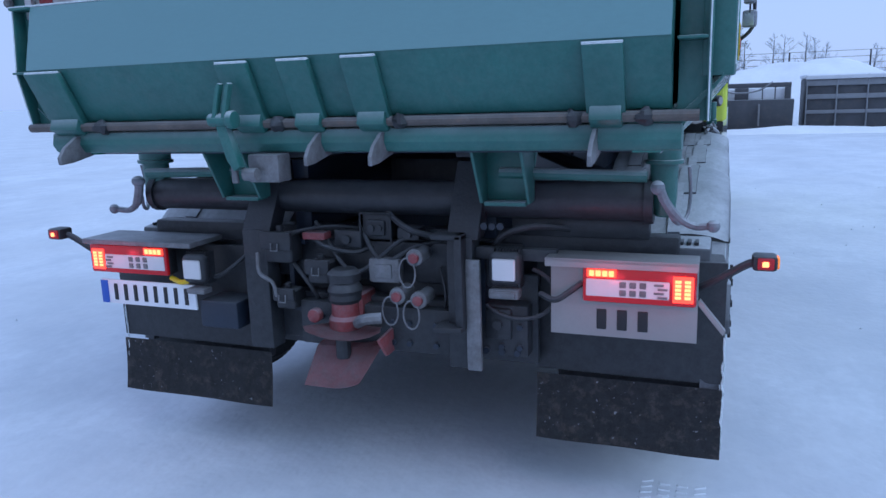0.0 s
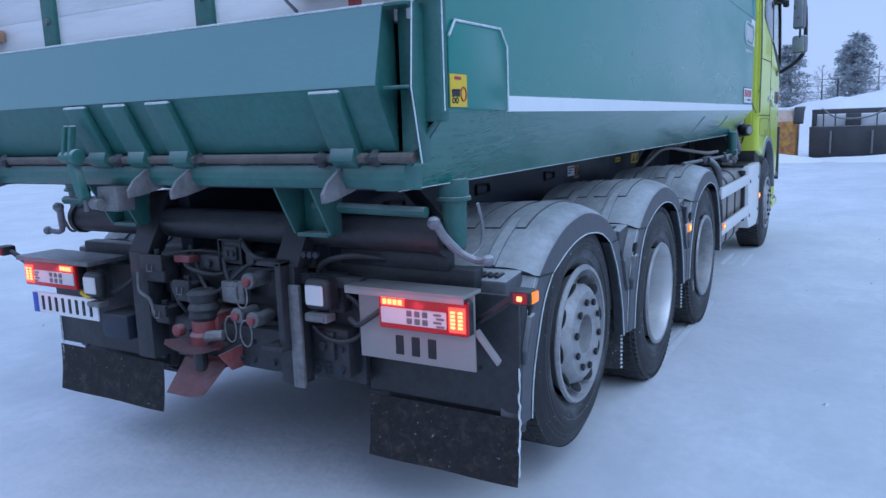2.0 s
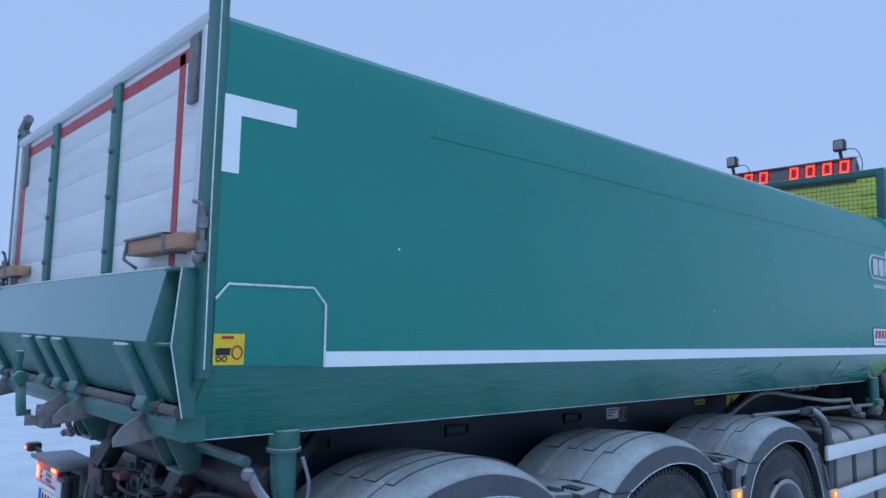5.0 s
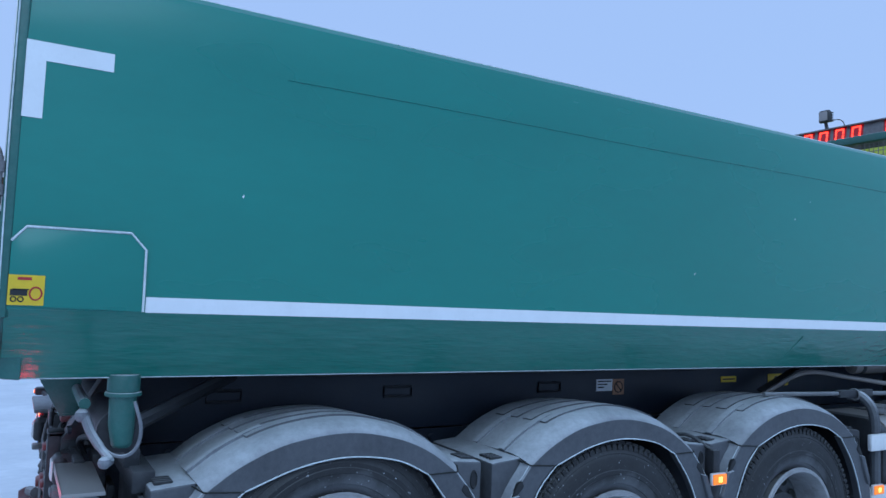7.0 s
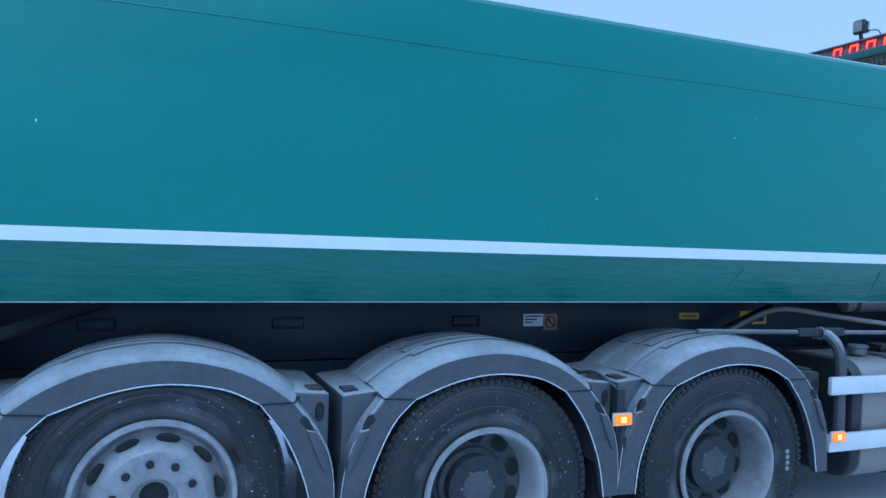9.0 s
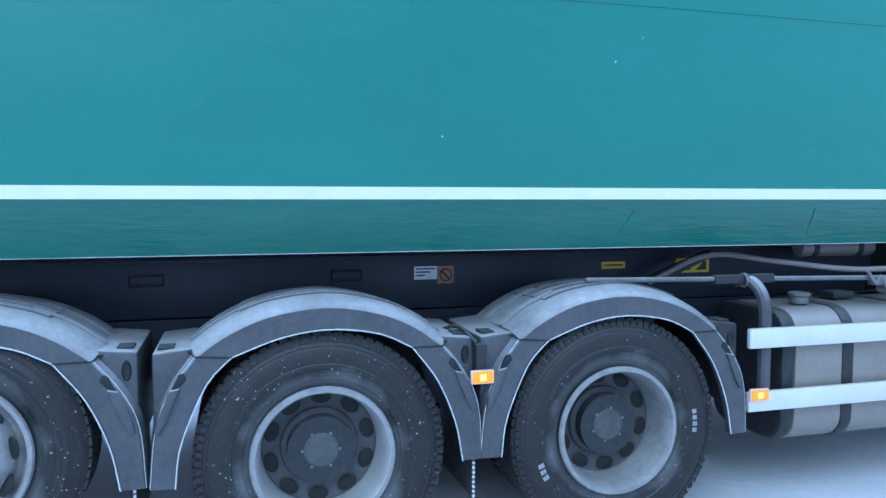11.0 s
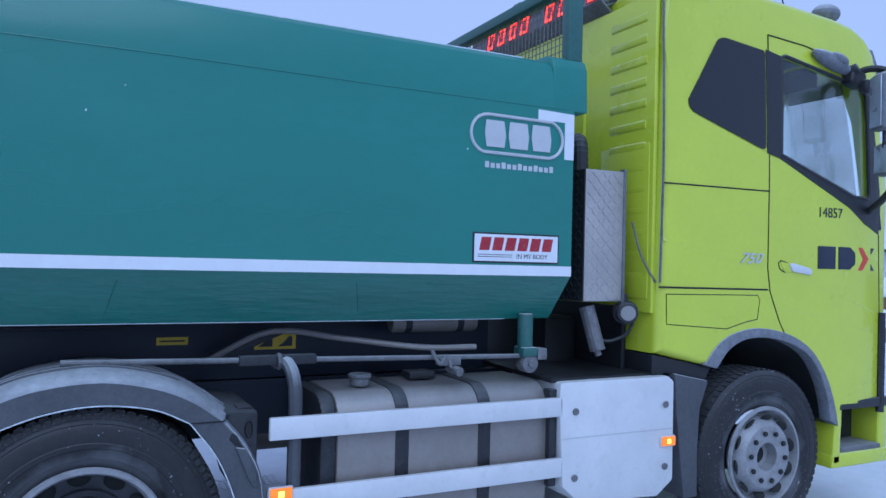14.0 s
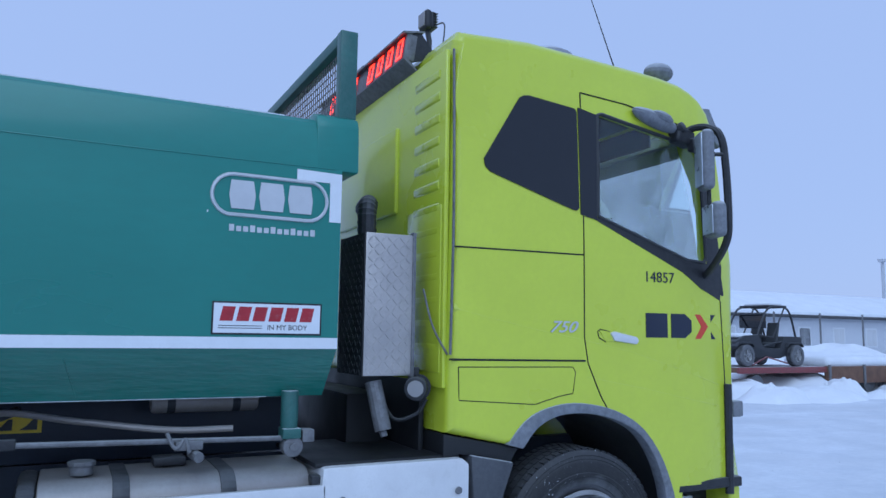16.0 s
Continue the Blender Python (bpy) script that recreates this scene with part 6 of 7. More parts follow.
for x in (-0.25, 0.06, 0.13, 0.24, 0.48, 0.55):
    for z in (0.64, 0.72):
        part("bolt", cyl((x, 0.305 if x < 0.3 else 0.365, z), (x, 0.285 if x < 0.3 else 0.345, z), 0.012, 6), CHASSIS, truck)
for x in (0.76, 0.83, 0.95, 1.02, 1.1):
    part("flap_bolt", cyl((x, 0.487, 0.70 - (0.02 if x > 0.9 else 0)), (x, 0.479, 0.70 - (0.02 if x > 0.9 else 0)), 0.009, 6), SEAM, truck)
part("lamp_bracket", prism([(1.165, 0.868), (1.178, 0.88), (1.262, 0.775), (1.254, 0.758)], "y", 0.315, 0.34, 0.002), PLATE, truck, "bent aluminium brace")
for s in (1, -1):
    part("locking_lever", join(tube(smooth_path([(s * 1.04, 0.30, 1.25), (s * 1.06, 0.32, 1.20), (s * 1.10, 0.355, 1.145), (s * 1.15, 0.38, 1.115), (s * 1.2, 0.36, 1.12)], 5), [0.016] * 10 + [0.013] * 11, 8), ball((s * 1.035, 0.29, 1.255), 0.024), ball((s * 1.21, 0.355, 1.122), 0.022)), RIMED, truck, "frosted locking lever with ball ends")
    part("rope", tube(smooth_path([(s * 1.125, 0.45, 1.31), (s * 1.13, 0.475, 1.22), (s * 1.125, 0.465, 1.15), (s * 1.105, 0.43, 1.118), (s * 1.085, 0.38, 1.13), (s * 1.05, 0.32, 1.2)], 6), 0.0065, 8), RIMED, truck, "thickly rimed rope")
    part("release_rod", cyl((s * 0.5, 0.30, 1.30), (s * 1.0, 0.30, 1.29), 0.02, 10), GREEN_WORN, body)
    part("shaft_cap", lathe([(0.0, 0.0), (0.0, 0.078), (0.03, 0.078), (0.03, 0.0)], 20), BLACK, truck, at=(s * 1.0 - 0.015, 0.42, 1.19))

# clutter between the rear uprights
for k, pts in enumerate((((-0.46, 0.33, 1.02), (-0.36, 0.28, 1.06), (-0.22, 0.34, 1.08), (-0.1, 0.42, 1.06)), ((-0.4, 0.34, 0.93), (-0.3, 0.29, 0.86), (-0.28, 0.33, 0.78), (-0.34, 0.4, 0.7)), ((0.22, 0.36, 1.05), (0.14, 0.32, 1.08), (0.05, 0.36, 1.12), (-0.02, 0.42, 1.16)), ((0.24, 0.36, 0.93), (0.27, 0.33, 0.83), (0.24, 0.35, 0.74), (0.16, 0.4, 0.7)), ((-0.62, 0.36, 0.95), (-0.68, 0.3, 0.89), (-0.74, 0.28, 0.86), (-0.78, 0.27, 0.88)), ((0.44, 0.36, 1.0), (0.5, 0.33, 1.07), (0.6, 0.36, 1.1), (0.72, 0.45, 1.08)))):
    part("hose", tube(smooth_path(pts, 6), 0.006 + 0.003 * (k % 3), 8), PLASTIC_DARK, truck)
for x, z, w, h in ((-0.14, 1.03, 0.12, 0.07), (0.12, 1.06, 0.09, 0.05), (-0.52, 0.86, 0.07, 0.09), (0.47, 0.73, 0.1, 0.12), (-0.3, 0.69, 0.1, 0.08)):
    part("valve_block", join(box(x - w / 2, x + w / 2, 0.34, 0.42, z - h / 2, z + h / 2, 0.008), cyl((x, 0.345, z), (x, 0.325, z), 0.018, 10)), BLACK, truck)
for x in (0.44, 0.47, 0.50):
    part("bolt", cyl((x, 0.30, 1.10 + x * 0.02), (x, 0.285, 1.10 + x * 0.02), 0.014, 6), CHASSIS, truck)
for x in (0.42, 0.48, 0.54):
    part("bolt", cyl((x, 0.365, 0.62), (x, 0.345, 0.62), 0.014, 6), CHASSIS, truck)
part("shaft_bracket", box(0.50, 1.0, 0.44, 0.5, 1.05, 1.12, 0.01), BLACK, truck)
rime = random.Random(3)
for x0, yf in ((1.262, 0.085), (-1.26, 0.0)):
    part("flap_rime", tube([(x0 + rime.uniform(-0.004, 0.004), 0.40 + yf - 0.02 * (k / 20) ** 2, 0.70 - 0.42 * k / 20) for k in range(21)], [rime.uniform(0.002, 0.005) for k in range(21)], 6), WHITE_RIME, truck, "rime along the flap's edge")
# top of the far rear corner: winding gear
part("winding_gear", join(cyl((-1.38, 0.03, 2.86), (-1.2, 0.02, 2.9), 0.025, 10), cyl((-1.3, 0.03, 2.8), (-1.3, 0.03, 2.93), 0.018, 10), box(-1.36, -1.26, 0.0, 0.06, 2.80, 2.84, 0.006)), STEEL, body, "frosted winding gear")
# far-side parts are pushed outward to fit the camera's view
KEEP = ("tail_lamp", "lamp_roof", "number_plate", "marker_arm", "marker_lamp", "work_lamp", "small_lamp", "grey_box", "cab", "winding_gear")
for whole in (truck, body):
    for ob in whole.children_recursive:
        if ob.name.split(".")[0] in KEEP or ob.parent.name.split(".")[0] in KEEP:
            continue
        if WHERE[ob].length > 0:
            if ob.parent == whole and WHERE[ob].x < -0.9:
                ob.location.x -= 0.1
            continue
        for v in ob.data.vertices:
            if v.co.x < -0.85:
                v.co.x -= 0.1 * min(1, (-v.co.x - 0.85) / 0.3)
# ---- surroundings ----
BARK = material("frosty_bark", (0.10, 0.085, 0.075), 0.9, spread=0.3, scale=6, bump=0.4, frost=0.4, side=0.25)
# needle and twig colours are frosted and also lightened to paint distant haze
NEEDLE = material("frosted_hazed_needles", (0.20, 0.24, 0.26), 0.85, spread=0.35, scale=3, frost=0.6, side=0.45)
TWIG = material("frosted_hazed_twigs", (0.62, 0.64, 0.67), 0.9, spread=0.15, scale=4, side=0.7)
CONTAINER = material("dark_container_steel", (0.06, 0.063, 0.07), 0.7, spread=0.25, scale=2, bump=0.1, frost=0.5, dirt=(0.12, 0.1, 0.09), dirty=0.4)
HEAP_SNOW = material("heaped_snow", (0.78, 0.8, 0.83), 0.8, spread=0.06, scale=1.2, bump=0.6, fine=9)
# grey lightened so that the colour itself carries the mist
SIDING = material("hazed_grey_siding", (0.54, 0.56, 0.6), 0.8, spread=0.1, scale=3, bump=0.1, stretch=(1, 1, 6))
SHED_RAIL = material("grey_shed_steel", (0.2, 0.21, 0.225), 0.7, spread=0.15, scale=3, bump=0.05, frost=0.5)
SKIP = material("rusty_yellow_paint", (0.55, 0.32, 0.04), 0.6, spread=0.25, scale=2.5, bump=0.15, frost=0.5, dirt=(0.28, 0.08, 0.06), dirty=0.9)
RUST = material("rusty_steel", (0.17, 0.09, 0.06), 0.8, spread=0.3, scale=4, bump=0.2, frost=0.7)


def heap(name, cx, cy, rx, ry, h, seed, label):
    bm = bmesh.new()
    n, rings = 40, 12
    rows = []
    for k in range(rings + 1):
        f = k / rings
        row = []
        for j in range(n):
            a = 2 * math.pi * j / n
            p = Vector((math.cos(a) * f, math.sin(a) * f, 0))
            lump = noise.noise(p * 2.3 + Vector((seed, 0, 0))) * 0.35 + noise.noise(p * 6 + Vector((0, seed, 0))) * 0.16
            edge = 1 + 0.18 * noise.noise(Vector((math.cos(a) * 1.5, math.sin(a) * 1.5, seed)))
            z = h * max(0.0, (1 - f ** 2.2) * (0.85 + lump)) - 0.06 * f
            row.append(bm.verts.new((cx + rx * edge * p.x, cy + ry * edge * p.y, z)))
        rows.append(row)
    for a, b in zip(rows, rows[1:]):
        for j in range(n):
            bm.faces.new((a[j], a[(j + 1) % n], b[(j + 1) % n], b[j]))
    bmesh.ops.remove_doubles(bm, verts=bm.verts[:], dist=1e-4)
    return tagged(part(name, bm, HEAP_SNOW), label, "snow bank", "snow round the yard")


heap("snow_bank", 3.5, 37, 11, 5.5, 2.5, 3, "long white ploughed snow bank behind the containers")
heap("snow_bank", 13, 40, 10, 6, 2.6, 5, "long white ploughed snow bank behind the containers")
heap("snow_bank", -7, 40, 9, 5, 2.3, 9, "white ploughed snow bank below the fence")
heap("snow_bank", -0.6, 25.2, 1.8, 0.8, 0.28, 2, "low snow ridge at the skip's foot")
heap("snow_bank", 4.5, 25.6, 6.0, 0.7, 0.22, 4, "low snow ridge along the containers")
heap("snow_bank", -12.2, 25.9, 2.6, 2.0, 0.85, 6, "lumpy snow heap against the trailer")
heap("snow_bank", -11.2, 23.2, 1.7, 1.3, 0.55, 8, "lumpy snow heap against the trailer")
heap("snow_bank", -11.8, 30.5, 1.6, 1.4, 0.95, 11, "lumpy snow heap at the trailer's end")
heap("snow_bank", -20, 38, 3.4, 9, 1.6, 13, "white snow bank below the mesh fence")

# dark container with side openings
ctr = thing("container", (2.0, 27.4, 0), "dark steel container with pale window openings and lifting chains", "container")
part("body", prism([(26.3, 0.05), (26.0, 1.1), (28.6, 1.1), (28.6, 0.05)], "x", 0.45, 3.4, 0.03), CONTAINER, ctr)
part("upper_frame", join(box(0.5, 3.3, 26.25, 26.32, 1.5, 1.66, 0.01), box(0.5, 0.66, 26.25, 26.32, 1.1, 1.5, 0.01), box(1.5, 1.95, 26.25, 26.32, 1.1, 1.5, 0.01), box(3.1, 3.3, 26.25, 26.32, 1.1, 1.5, 0.01), box(0.5, 0.56, 26.3, 28.4, 1.5, 1.66, 0.01), box(3.24, 3.3, 26.3, 28.4, 1.1, 1.66, 0.01)), CONTAINER, ctr)
part("snow_load", box(0.55, 3.25, 26.5, 28.4, 1.05, 1.52, 0.12, 3), HEAP_SNOW, ctr, "snow lying in the container")
for x in (0.85, 1.2, 2.4, 2.8):
    part("mullion", box(x - 0.02, x + 0.02, 26.26, 26.30, 1.1, 1.5, 0.005), CONTAINER, ctr)
part("lifting_chain", tube(smooth_path([(0.8, 26.2, 1.68), (1.2, 26.12, 1.4), (1.75, 26.1, 1.33), (2.3, 26.12, 1.42), (2.7, 26.2, 1.68)], 5), 0.03, 6), STEEL, ctr)
for x in (1.1, 2.3):
    part("latch", box(x - 0.03, x + 0.03, 25.98, 26.08, 0.2, 0.95, 0.01), STEEL, ctr)
# long dark open shed of stacked containers
shed = thing("container_stack", (6.8, 28.2, 0), "long dark slatted container row with snowy top", "container")
part("body", box(3.85, 10.5, 27.1, 29.5, 0.05, 1.75, 0.03), CONTAINER, shed)
for z, h in ((0.55, 0.12), (1.05, 0.16), (1.5, 0.2)):
    part("rail", box(3.83, 10.52, 27.02, 27.1, z, z + h, 0.01), SHED_RAIL, shed)
for k in range(8):
    part("post", box(3.83 + 0.94 * k, 3.875 + 0.94 * k, 27.0, 27.1, 0.05, 1.85, 0.01), SHED_RAIL, shed)
part("roof_edge", box(3.8, 10.55, 26.95, 27.12, 1.72, 1.84, 0.01), SIDING, shed)
part("snow_cap", box(3.8, 10.5, 27.05, 29.5, 1.75, 1.9, 0.06, 3), HEAP_SNOW, shed)
# rusty yellow skip
skip = thing("skip", (-0.6, 26.4, 0), "rusty yellow and red loader bucket standing in snow", "skip")
part("shell", prism([(25.6, 0.05), (25.5, 1.3), (25.9, 1.68), (26.8, 1.66), (27.4, 1.2), (27.2, 0.05)], "x", -1.6, 0.05, 0.05), SKIP, skip)
part("lip", prism([(25.45, 1.25), (25.75, 1.75), (26.3, 1.78), (26.2, 1.68), (25.85, 1.6), (25.55, 1.2)], "x", 0.0, 0.3, 0.02), BLACK, skip)
part("snow_cap", box(-1.5, 0.0, 25.9, 27.0, 1.62, 1.76, 0.06, 3), HEAP_SNOW, skip)


def pine(x, y, h, seed):
    rng = random.Random(seed)
    t = thing("pine_tree", (x, y, 0), "tall pine with frosted grey-green boughs paled for haze", "tree", "pines behind the yard")
    part("trunk", tube([(x, y, 0), (x + 0.1, y, h * 0.5), (x, y, h)], [0.22, 0.14, 0.03], 8), BARK, t)
    verts, faces = [], []
    for k in range(170):
        f = rng.random() ** 0.8
        z = h * (0.22 + 0.78 * f)
        reach = h * 0.34 * (1 - f) ** 0.55 * rng.uniform(0.45, 1.1) + 0.25
        a = rng.uniform(0, 6.283)
        steps = 9
        for q in range(steps):
            u = (q + 1) / steps
            c = Vector((x + math.cos(a) * reach * u, y + math.sin(a) * reach * u, z + 0.12 * reach * u - 0.25 * reach * u * u))
            for _ in range(4):
                d = Vector((rng.gauss(0, 1), rng.gauss(0, 1), rng.gauss(0.15, 0.5))).normalized() * rng.uniform(0.14, 0.34)
                e = d.cross(Vector((rng.gauss(0, 1), rng.gauss(0, 1), 1))).normalized() * 0.05
                o = c + Vector((rng.gauss(0, 0.12), rng.gauss(0, 0.12), rng.gauss(0, 0.08)))
                n0 = len(verts)
                verts += [o - e, o + e, o + d]
                faces.append((n0, n0 + 1, n0 + 2))
    me = bpy.data.meshes.new("crown")
    me.from_pydata(verts, [], faces)
    me.materials.append(NEEDLE)
    part("crown", me, NEEDLE, t)


def birch(x, y, h, seed):
    rng = random.Random(seed)
    t = thing("bare_tree", (x, y, 0), "bare frosted deciduous tree with fine twigs paled for haze", "tree", "bare trees behind the yard")
    part("trunk", tube([(x, y, 0), (x + rng.uniform(-0.2, 0.2), y, h * 0.5), (x, y, h * 0.95)], [0.13, 0.08, 0.015], 6), BARK, t)
    verts, faces = [], []

    def limb(p, d, length, depth):
        q = p + d * length
        w = d.cross(Vector((rng.random(), rng.random(), 0.3))).normalized() * 0.009 * (depth + 0.5)
        w2 = d.cross(w).normalized() * w.length
        n0 = len(verts)
        verts.extend([p - w, p + w, q, p - w2, p + w2])
        faces.extend([(n0, n0 + 1, n0 + 2), (n0 + 3, n0 + 4, n0 + 2)])
        if depth:
            for _ in range(4):
                nd = (d + Vector((rng.gauss(0, 0.55), rng.gauss(0, 0.55), rng.gauss(0.1, 0.35)))).normalized()
                limb(p + d * length * rng.uniform(0.35, 1.0), nd, length * rng.uniform(0.45, 0.7), depth - 1)
    for k in range(14):
        f = 0.25 + 0.7 * k / 14
        a = rng.uniform(0, 6.283)
        limb(Vector((x, y, h * f)), Vector((math.cos(a) * 0.7, math.sin(a) * 0.7, 0.75)).normalized(), h * 0.26 * (1.15 - f), 3)
    me = bpy.data.meshes.new("twigs")
    me.from_pydata(verts, [], faces)
    me.materials.append(TWIG)
    part("twigs", me, TWIG, t)


for k, (x, y, h) in enumerate(((1.0, 60, 6.9), (-3.2, 58, 6.2), (0.6, 64, 6.4), (-6.5, 55, 5.6), (-9.5, 60, 6.5))):
    pine(x, y, h, 20 + k)
for k, (x, y, h) in enumerate(((4.4, 60, 5.4), (6.6, 60, 5.4), (2.4, 62, 5.0), (11.2, 60, 4.4), (5.0, 58, 5.2), (8.6, 66, 5.0), (7.4, 63, 5.2), (13.5, 62, 5.2), (-1.5, 66, 5.4))):
    birch(x, y, h, 40 + k)
for k in range(7):
    tagged(part("fence_post", cyl((-8 + 4.2 * k, 47, 0), (-8 + 4.2 * k, 47, 3.4), 0.05, 8), CONTAINER), "thin dark steel fence post standing in snow", "post", "posts of the far fence")
fw = [cyl((-8, 47, 2.0 + 0.35 * k), (17.2, 47, 2.0 + 0.35 * k), 0.014, 4) for k in range(5)]
tagged(part("far_fence_wire", join(*fw), STEEL), "grey wires strung between fence posts", "fence", kind="stuff")

# mesh fence, house and buggy beyond the cab's front
for k in range(9):
    tagged(part("fence_post", cyl((-20, 32 + 3.3 * k, 0), (-20, 32 + 3.3 * k, 3.0), 0.05, 8), STEEL), "dark steel post of the mesh fence", "post", "posts of the mesh fence")
mesh = []
for k in range(150):
    y = 31.5 + 0.18 * k
    for d in (1.5, -1.5):
        mesh.append(((-20, y, 1.1 if d > 0 else 2.6), (-20, y + 1.5, 2.6 if d > 0 else 1.1)))
verts, faces = [], []
for p, q in mesh:
    n0 = len(verts)
    verts += [(p[0], p[1] - 0.01, p[2]), (p[0], p[1] + 0.01, p[2]), (q[0], q[1] + 0.01, q[2]), (q[0], q[1] - 0.01, q[2]), (p[0] - 0.012, p[1], p[2]), (q[0] - 0.012, q[1], q[2])]
    faces += [(n0, n0 + 1, n0 + 2, n0 + 3), (n0, n0 + 4, n0 + 5, n0 + 3)]
me = bpy.data.meshes.new("mesh_fence")
me.from_pydata(verts, [], faces)
me.materials.append(TWIG)
tagged(part("mesh_fence", me, TWIG), "frosted chain-link mesh along the yard, paled for haze", "fence", kind="stuff")

house = thing("house", (-30, 50, 0), "long low grey house paled for mist, with snow-covered roof and pale windows", "house")
part("wall", box(-36, -28, 34, 66, 0, 3.3, 0.02), SIDING, house)
part("roof", prism([(-37, 3.2), (-27.4, 3.2), (-27.4, 3.45), (-32, 5.0), (-37, 3.45)], "y", 33.5, 66.5, 0.05), HEAP_SNOW, house, "snow-covered roof")
part("fascia", box(-27.5, -27.35, 33.5, 66.5, 3.05, 3.25, 0.01), CONTAINER, house)
part("chimney", box(-31.3, -30.9, 40.8, 41.2, 4.5, 5.3, 0.02), CONTAINER, house)
for k in range(9):
    y = 37 + 3.4 * k
    w = part("window", box(-28.03, -27.94, y, y + 1.2, 1.2, 2.5, 0.01), WHITE, house, "white framed window")
    for q in range(2):
        part("pane", box(-27.95, -27.92, y + 0.1 + 0.53 * q, y + 0.57 + 0.53 * q, 1.3, 2.4, 0.005), GLASS_DARK if k % 3 == 0 else ALU, w)
mast = thing("mast", (-40, 75, 0), "thin lattice mast in grey paled for mist", "mast")
part("shaft", join(cyl((-40, 75, 0), (-40, 75, 9.4), 0.16, 6), box(-40.3, -39.7, 74.7, 75.3, 9.2, 9.5, 0.02)), SIDING, mast)

trailer = thing("flat_trailer", (-11.6, 26, 0), "rusty flat trailer drifted over with snow", "trailer")
part("deck", box(-12.6, -10.9, 22.6, 31.0, 0.70, 0.86, 0.02), RUST, trailer)
part("side_beam", box(-10.9, -10.8, 22.6, 26.4, 0.68, 0.86, 0.01), RED_PAINT, trailer, "worn red side beam")
part("side_board", box(-10.9, -10.76, 26.4, 31.0, 0.34, 0.88, 0.015), RUST, trailer, "rusty drop side board")
for y in (26.42, 28.1, 29.7):
    part("board_post", box(-10.78, -10.72, y, y + 0.1, 0.3, 0.92, 0.008), STEEL, trailer)
part("snow_load", box(-12.5, -10.85, 26.5, 31.0, 0.84, 1.16, 0.14, 4), HEAP_SNOW, trailer, "snow lying on the deck")
for y in (23.4, 28.6, 29.6):
    part("wheel", lathe([(-0.1, 0.0), (-0.1, 0.3), (0.1, 0.3), (0.1, 0.0)], 20), RUBBER, trailer, at=(-11.0, y, 0.34))
part("drawbar", tube([(-11.6, 22.6, 0.75), (-11.6, 21.4, 0.6), (-11.6, 20.9, 0.55)], 0.06, 8), RUST, trailer)

buggy = thing("buggy", (-11.7, 24.8, 0.87), "dark four-wheel off-road buggy with roll cage on trailer", "buggy")
BZ = 0.87
for y in (23.55, 25.95):
    for x in (-10.95, -12.4):
        w = part("wheel", lathe([(-0.13, 0.2), (-0.13, 0.3), (-0.1, 0.34), (0.1, 0.34), (0.13, 0.3), (0.13, 0.2)], 24, caps=False), RUBBER, buggy, at=(x, y, BZ + 0.34))
        part("rim", lathe([(-0.05, 0.21), (0.1, 0.21), (0.06, 0.17), (0.05, 0.0)], 20), ALLOY, w, at=(x, y, BZ + 0.34))
        for k in range(5):
            part("spoke", moved(box(0.055, 0.10, -0.025, 0.025, 0.03, 0.19, 0.008), Matrix.Rotation(1.2566 * k, 4, "X")), ALLOY, w, at=(x, y, BZ + 0.34))
part("hull", prism([(23.2, BZ + 0.55), (23.2, BZ + 0.78), (23.6, BZ + 0.95), (24.3, BZ + 1.0), (24.5, BZ + 0.6), (25.3, BZ + 0.55), (25.5, BZ + 0.95), (26.4, BZ + 0.95), (26.4, BZ + 0.6), (26.1, BZ + 0.45), (25.3, BZ + 0.25), (24.2, BZ + 0.25)], "x", -12.35, -11.0, 0.04), BLACK, buggy)
for s in (-11.05, -12.3):
    part("roll_bar", tube(smooth_path([(s, 24.25, BZ + 0.95), (s, 24.65, BZ + 1.65), (s, 25.0, BZ + 1.88), (s, 25.6, BZ + 1.88), (s, 25.9, BZ + 1.65), (s, 26.15, BZ + 0.9)], 5), 0.035, 8), BLACK, buggy)
    part("side_bar", tube([(s, 24.2, BZ + 0.55), (s, 25.0, BZ + 0.72), (s, 25.7, BZ + 0.8)], 0.03, 8), BLACK, buggy)
for y, z in ((24.65, 1.65), (25.0, 1.88), (25.6, 1.88)):
    part("cross_bar", cyl((-12.3, y, BZ + z), (-11.05, y, BZ + z), 0.03, 8), BLACK, buggy)
part("roof", box(-12.3, -11.05, 24.9, 25.75, BZ + 1.88, BZ + 1.94, 0.02), BLACK, buggy)
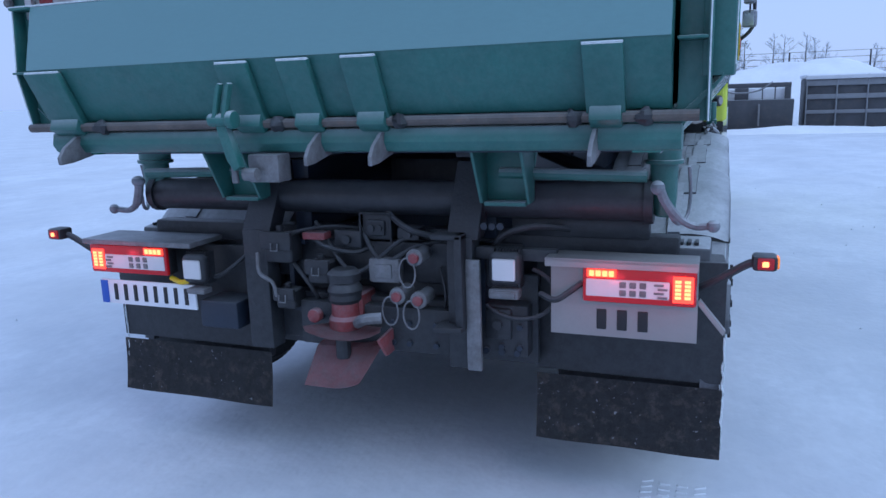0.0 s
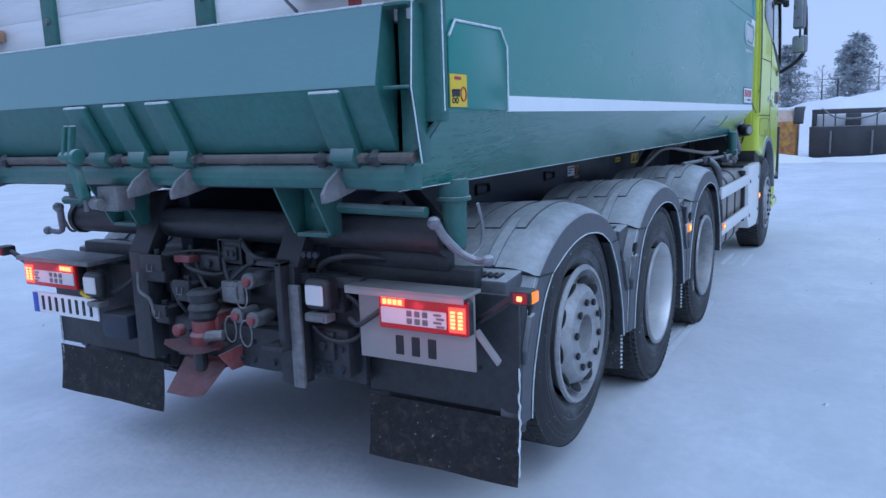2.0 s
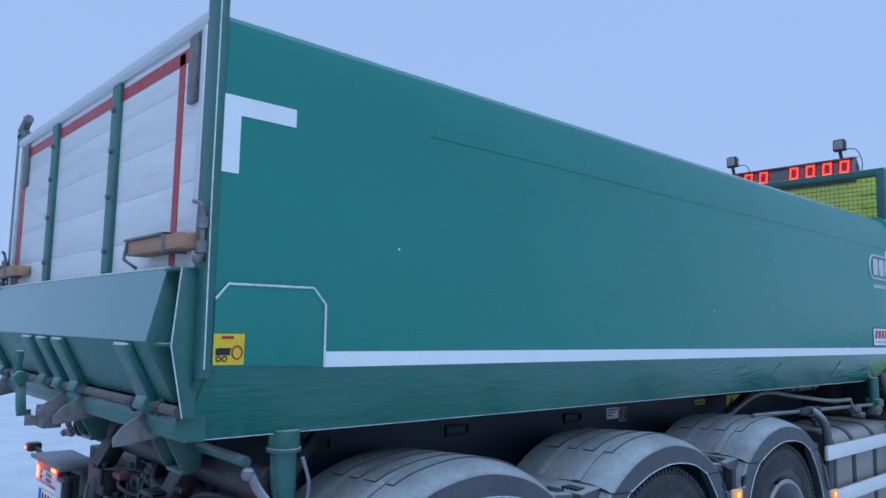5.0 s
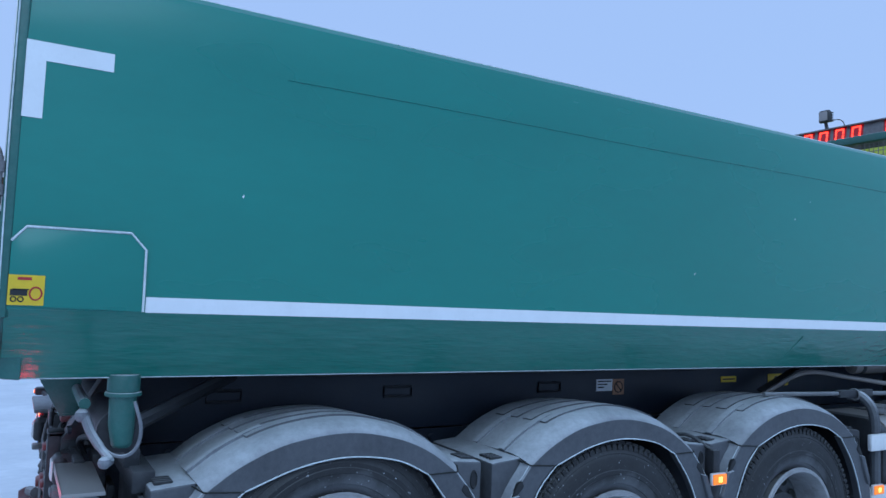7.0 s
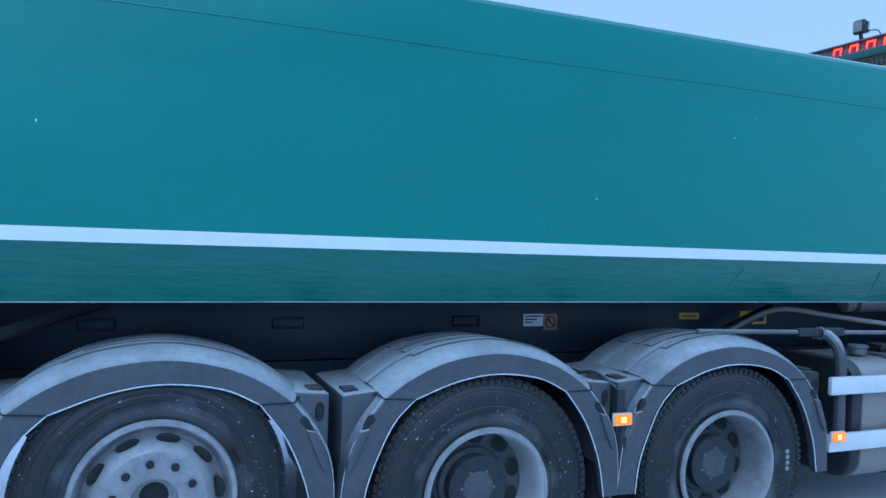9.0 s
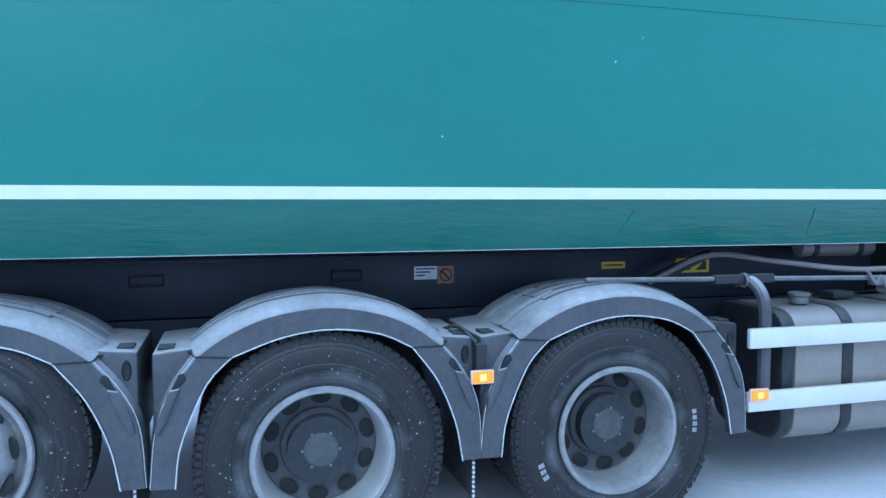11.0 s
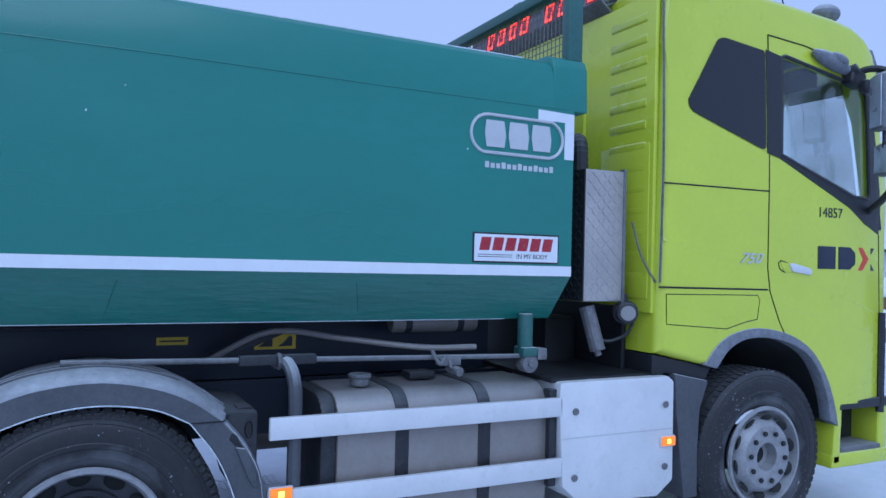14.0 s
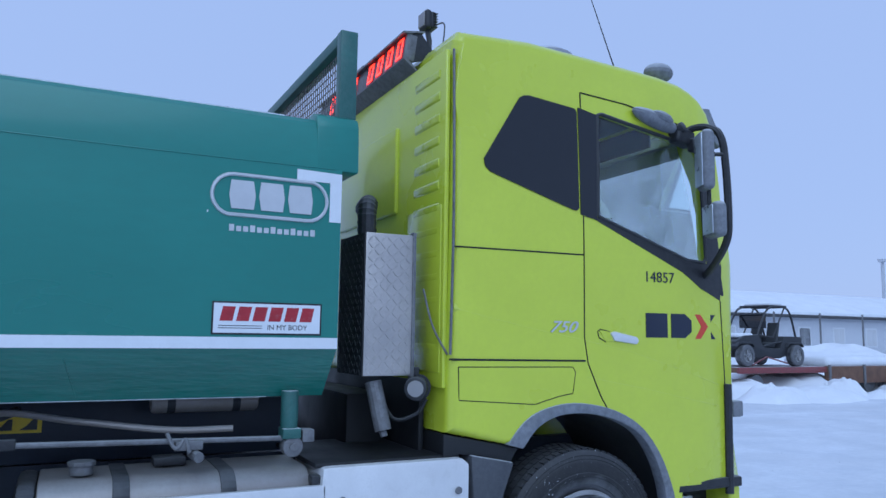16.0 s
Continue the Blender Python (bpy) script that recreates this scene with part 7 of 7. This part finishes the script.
for x in (-11.35, -12.0):
    part("seat", join(box(x - 0.22, x + 0.22, 24.75, 25.25, BZ + 0.6, BZ + 0.75, 0.05, 3), moved(box(-0.22, 0.22, -0.06, 0.06, 0, 0.7, 0.05, 3), Matrix.Translation((x, 25.3, BZ + 0.7)) @ Matrix.Rotation(radians(-12), 4, "X"))), CLOTH, buggy)
part("snow_on_bonnet", box(-12.3, -11.05, 23.3, 24.1, BZ + 0.9, BZ + 1.03, 0.06, 3), HEAP_SNOW, buggy, "snow lying on the bonnet")
for s in (-11.05, -12.3):
    part("cage_brace", tube([(s, 24.3, BZ + 1.0), (s, 25.0, BZ + 0.9), (s, 25.62, BZ + 1.86)], 0.025, 8), BLACK, buggy)
    for y in (23.55, 25.95):
        part("mudguard", prism([(y - 0.42, BZ + 0.62), (y - 0.3, BZ + 0.76), (y + 0.3, BZ + 0.76), (y + 0.42, BZ + 0.6), (y + 0.3, BZ + 0.7), (y - 0.3, BZ + 0.7)], "x", s - 0.12, s + 0.16, 0.01), BLACK, buggy)
part("rear_screen", box(-12.2, -11.1, 24.75, 24.78, BZ + 1.2, BZ + 1.7, 0.02), GLASS_DARK, buggy)
part("snow_on_roof", box(-12.2, -11.15, 25.0, 25.65, BZ + 1.935, BZ + 2.01, 0.03, 3), HEAP_SNOW, buggy, "snow lying on the roof")
part("tie_strap", tube([(-10.98, 23.9, BZ + 0.05), (-10.98, 24.6, BZ + 0.3), (-10.98, 25.6, BZ + 0.1)], 0.025, 6), RED_PAINT, buggy)
buggy.scale = (0.92, 0.9, 0.96)
buggy.location.y -= 0.6
heap("snow_bank", -9.7, 24.6, 1.0, 1.7, 0.42, 17, "lumpy snow heap before the trailer")
heap("snow_bank", -9.5, 27.6, 0.8, 1.4, 0.3, 19, "lumpy snow heap before the trailer")
heap("snow_bank", -9.9, 22.9, 0.9, 1.2, 0.5, 23, "lumpy snow heap before the trailer")
heap("snow_bank", -10.2, 26.2, 0.8, 0.9, 0.62, 29, "lumpy snow heap before the trailer")
heap("snow_bank", -10.1, 29.3, 0.9, 1.3, 0.55, 31, "lumpy snow heap before the trailer")
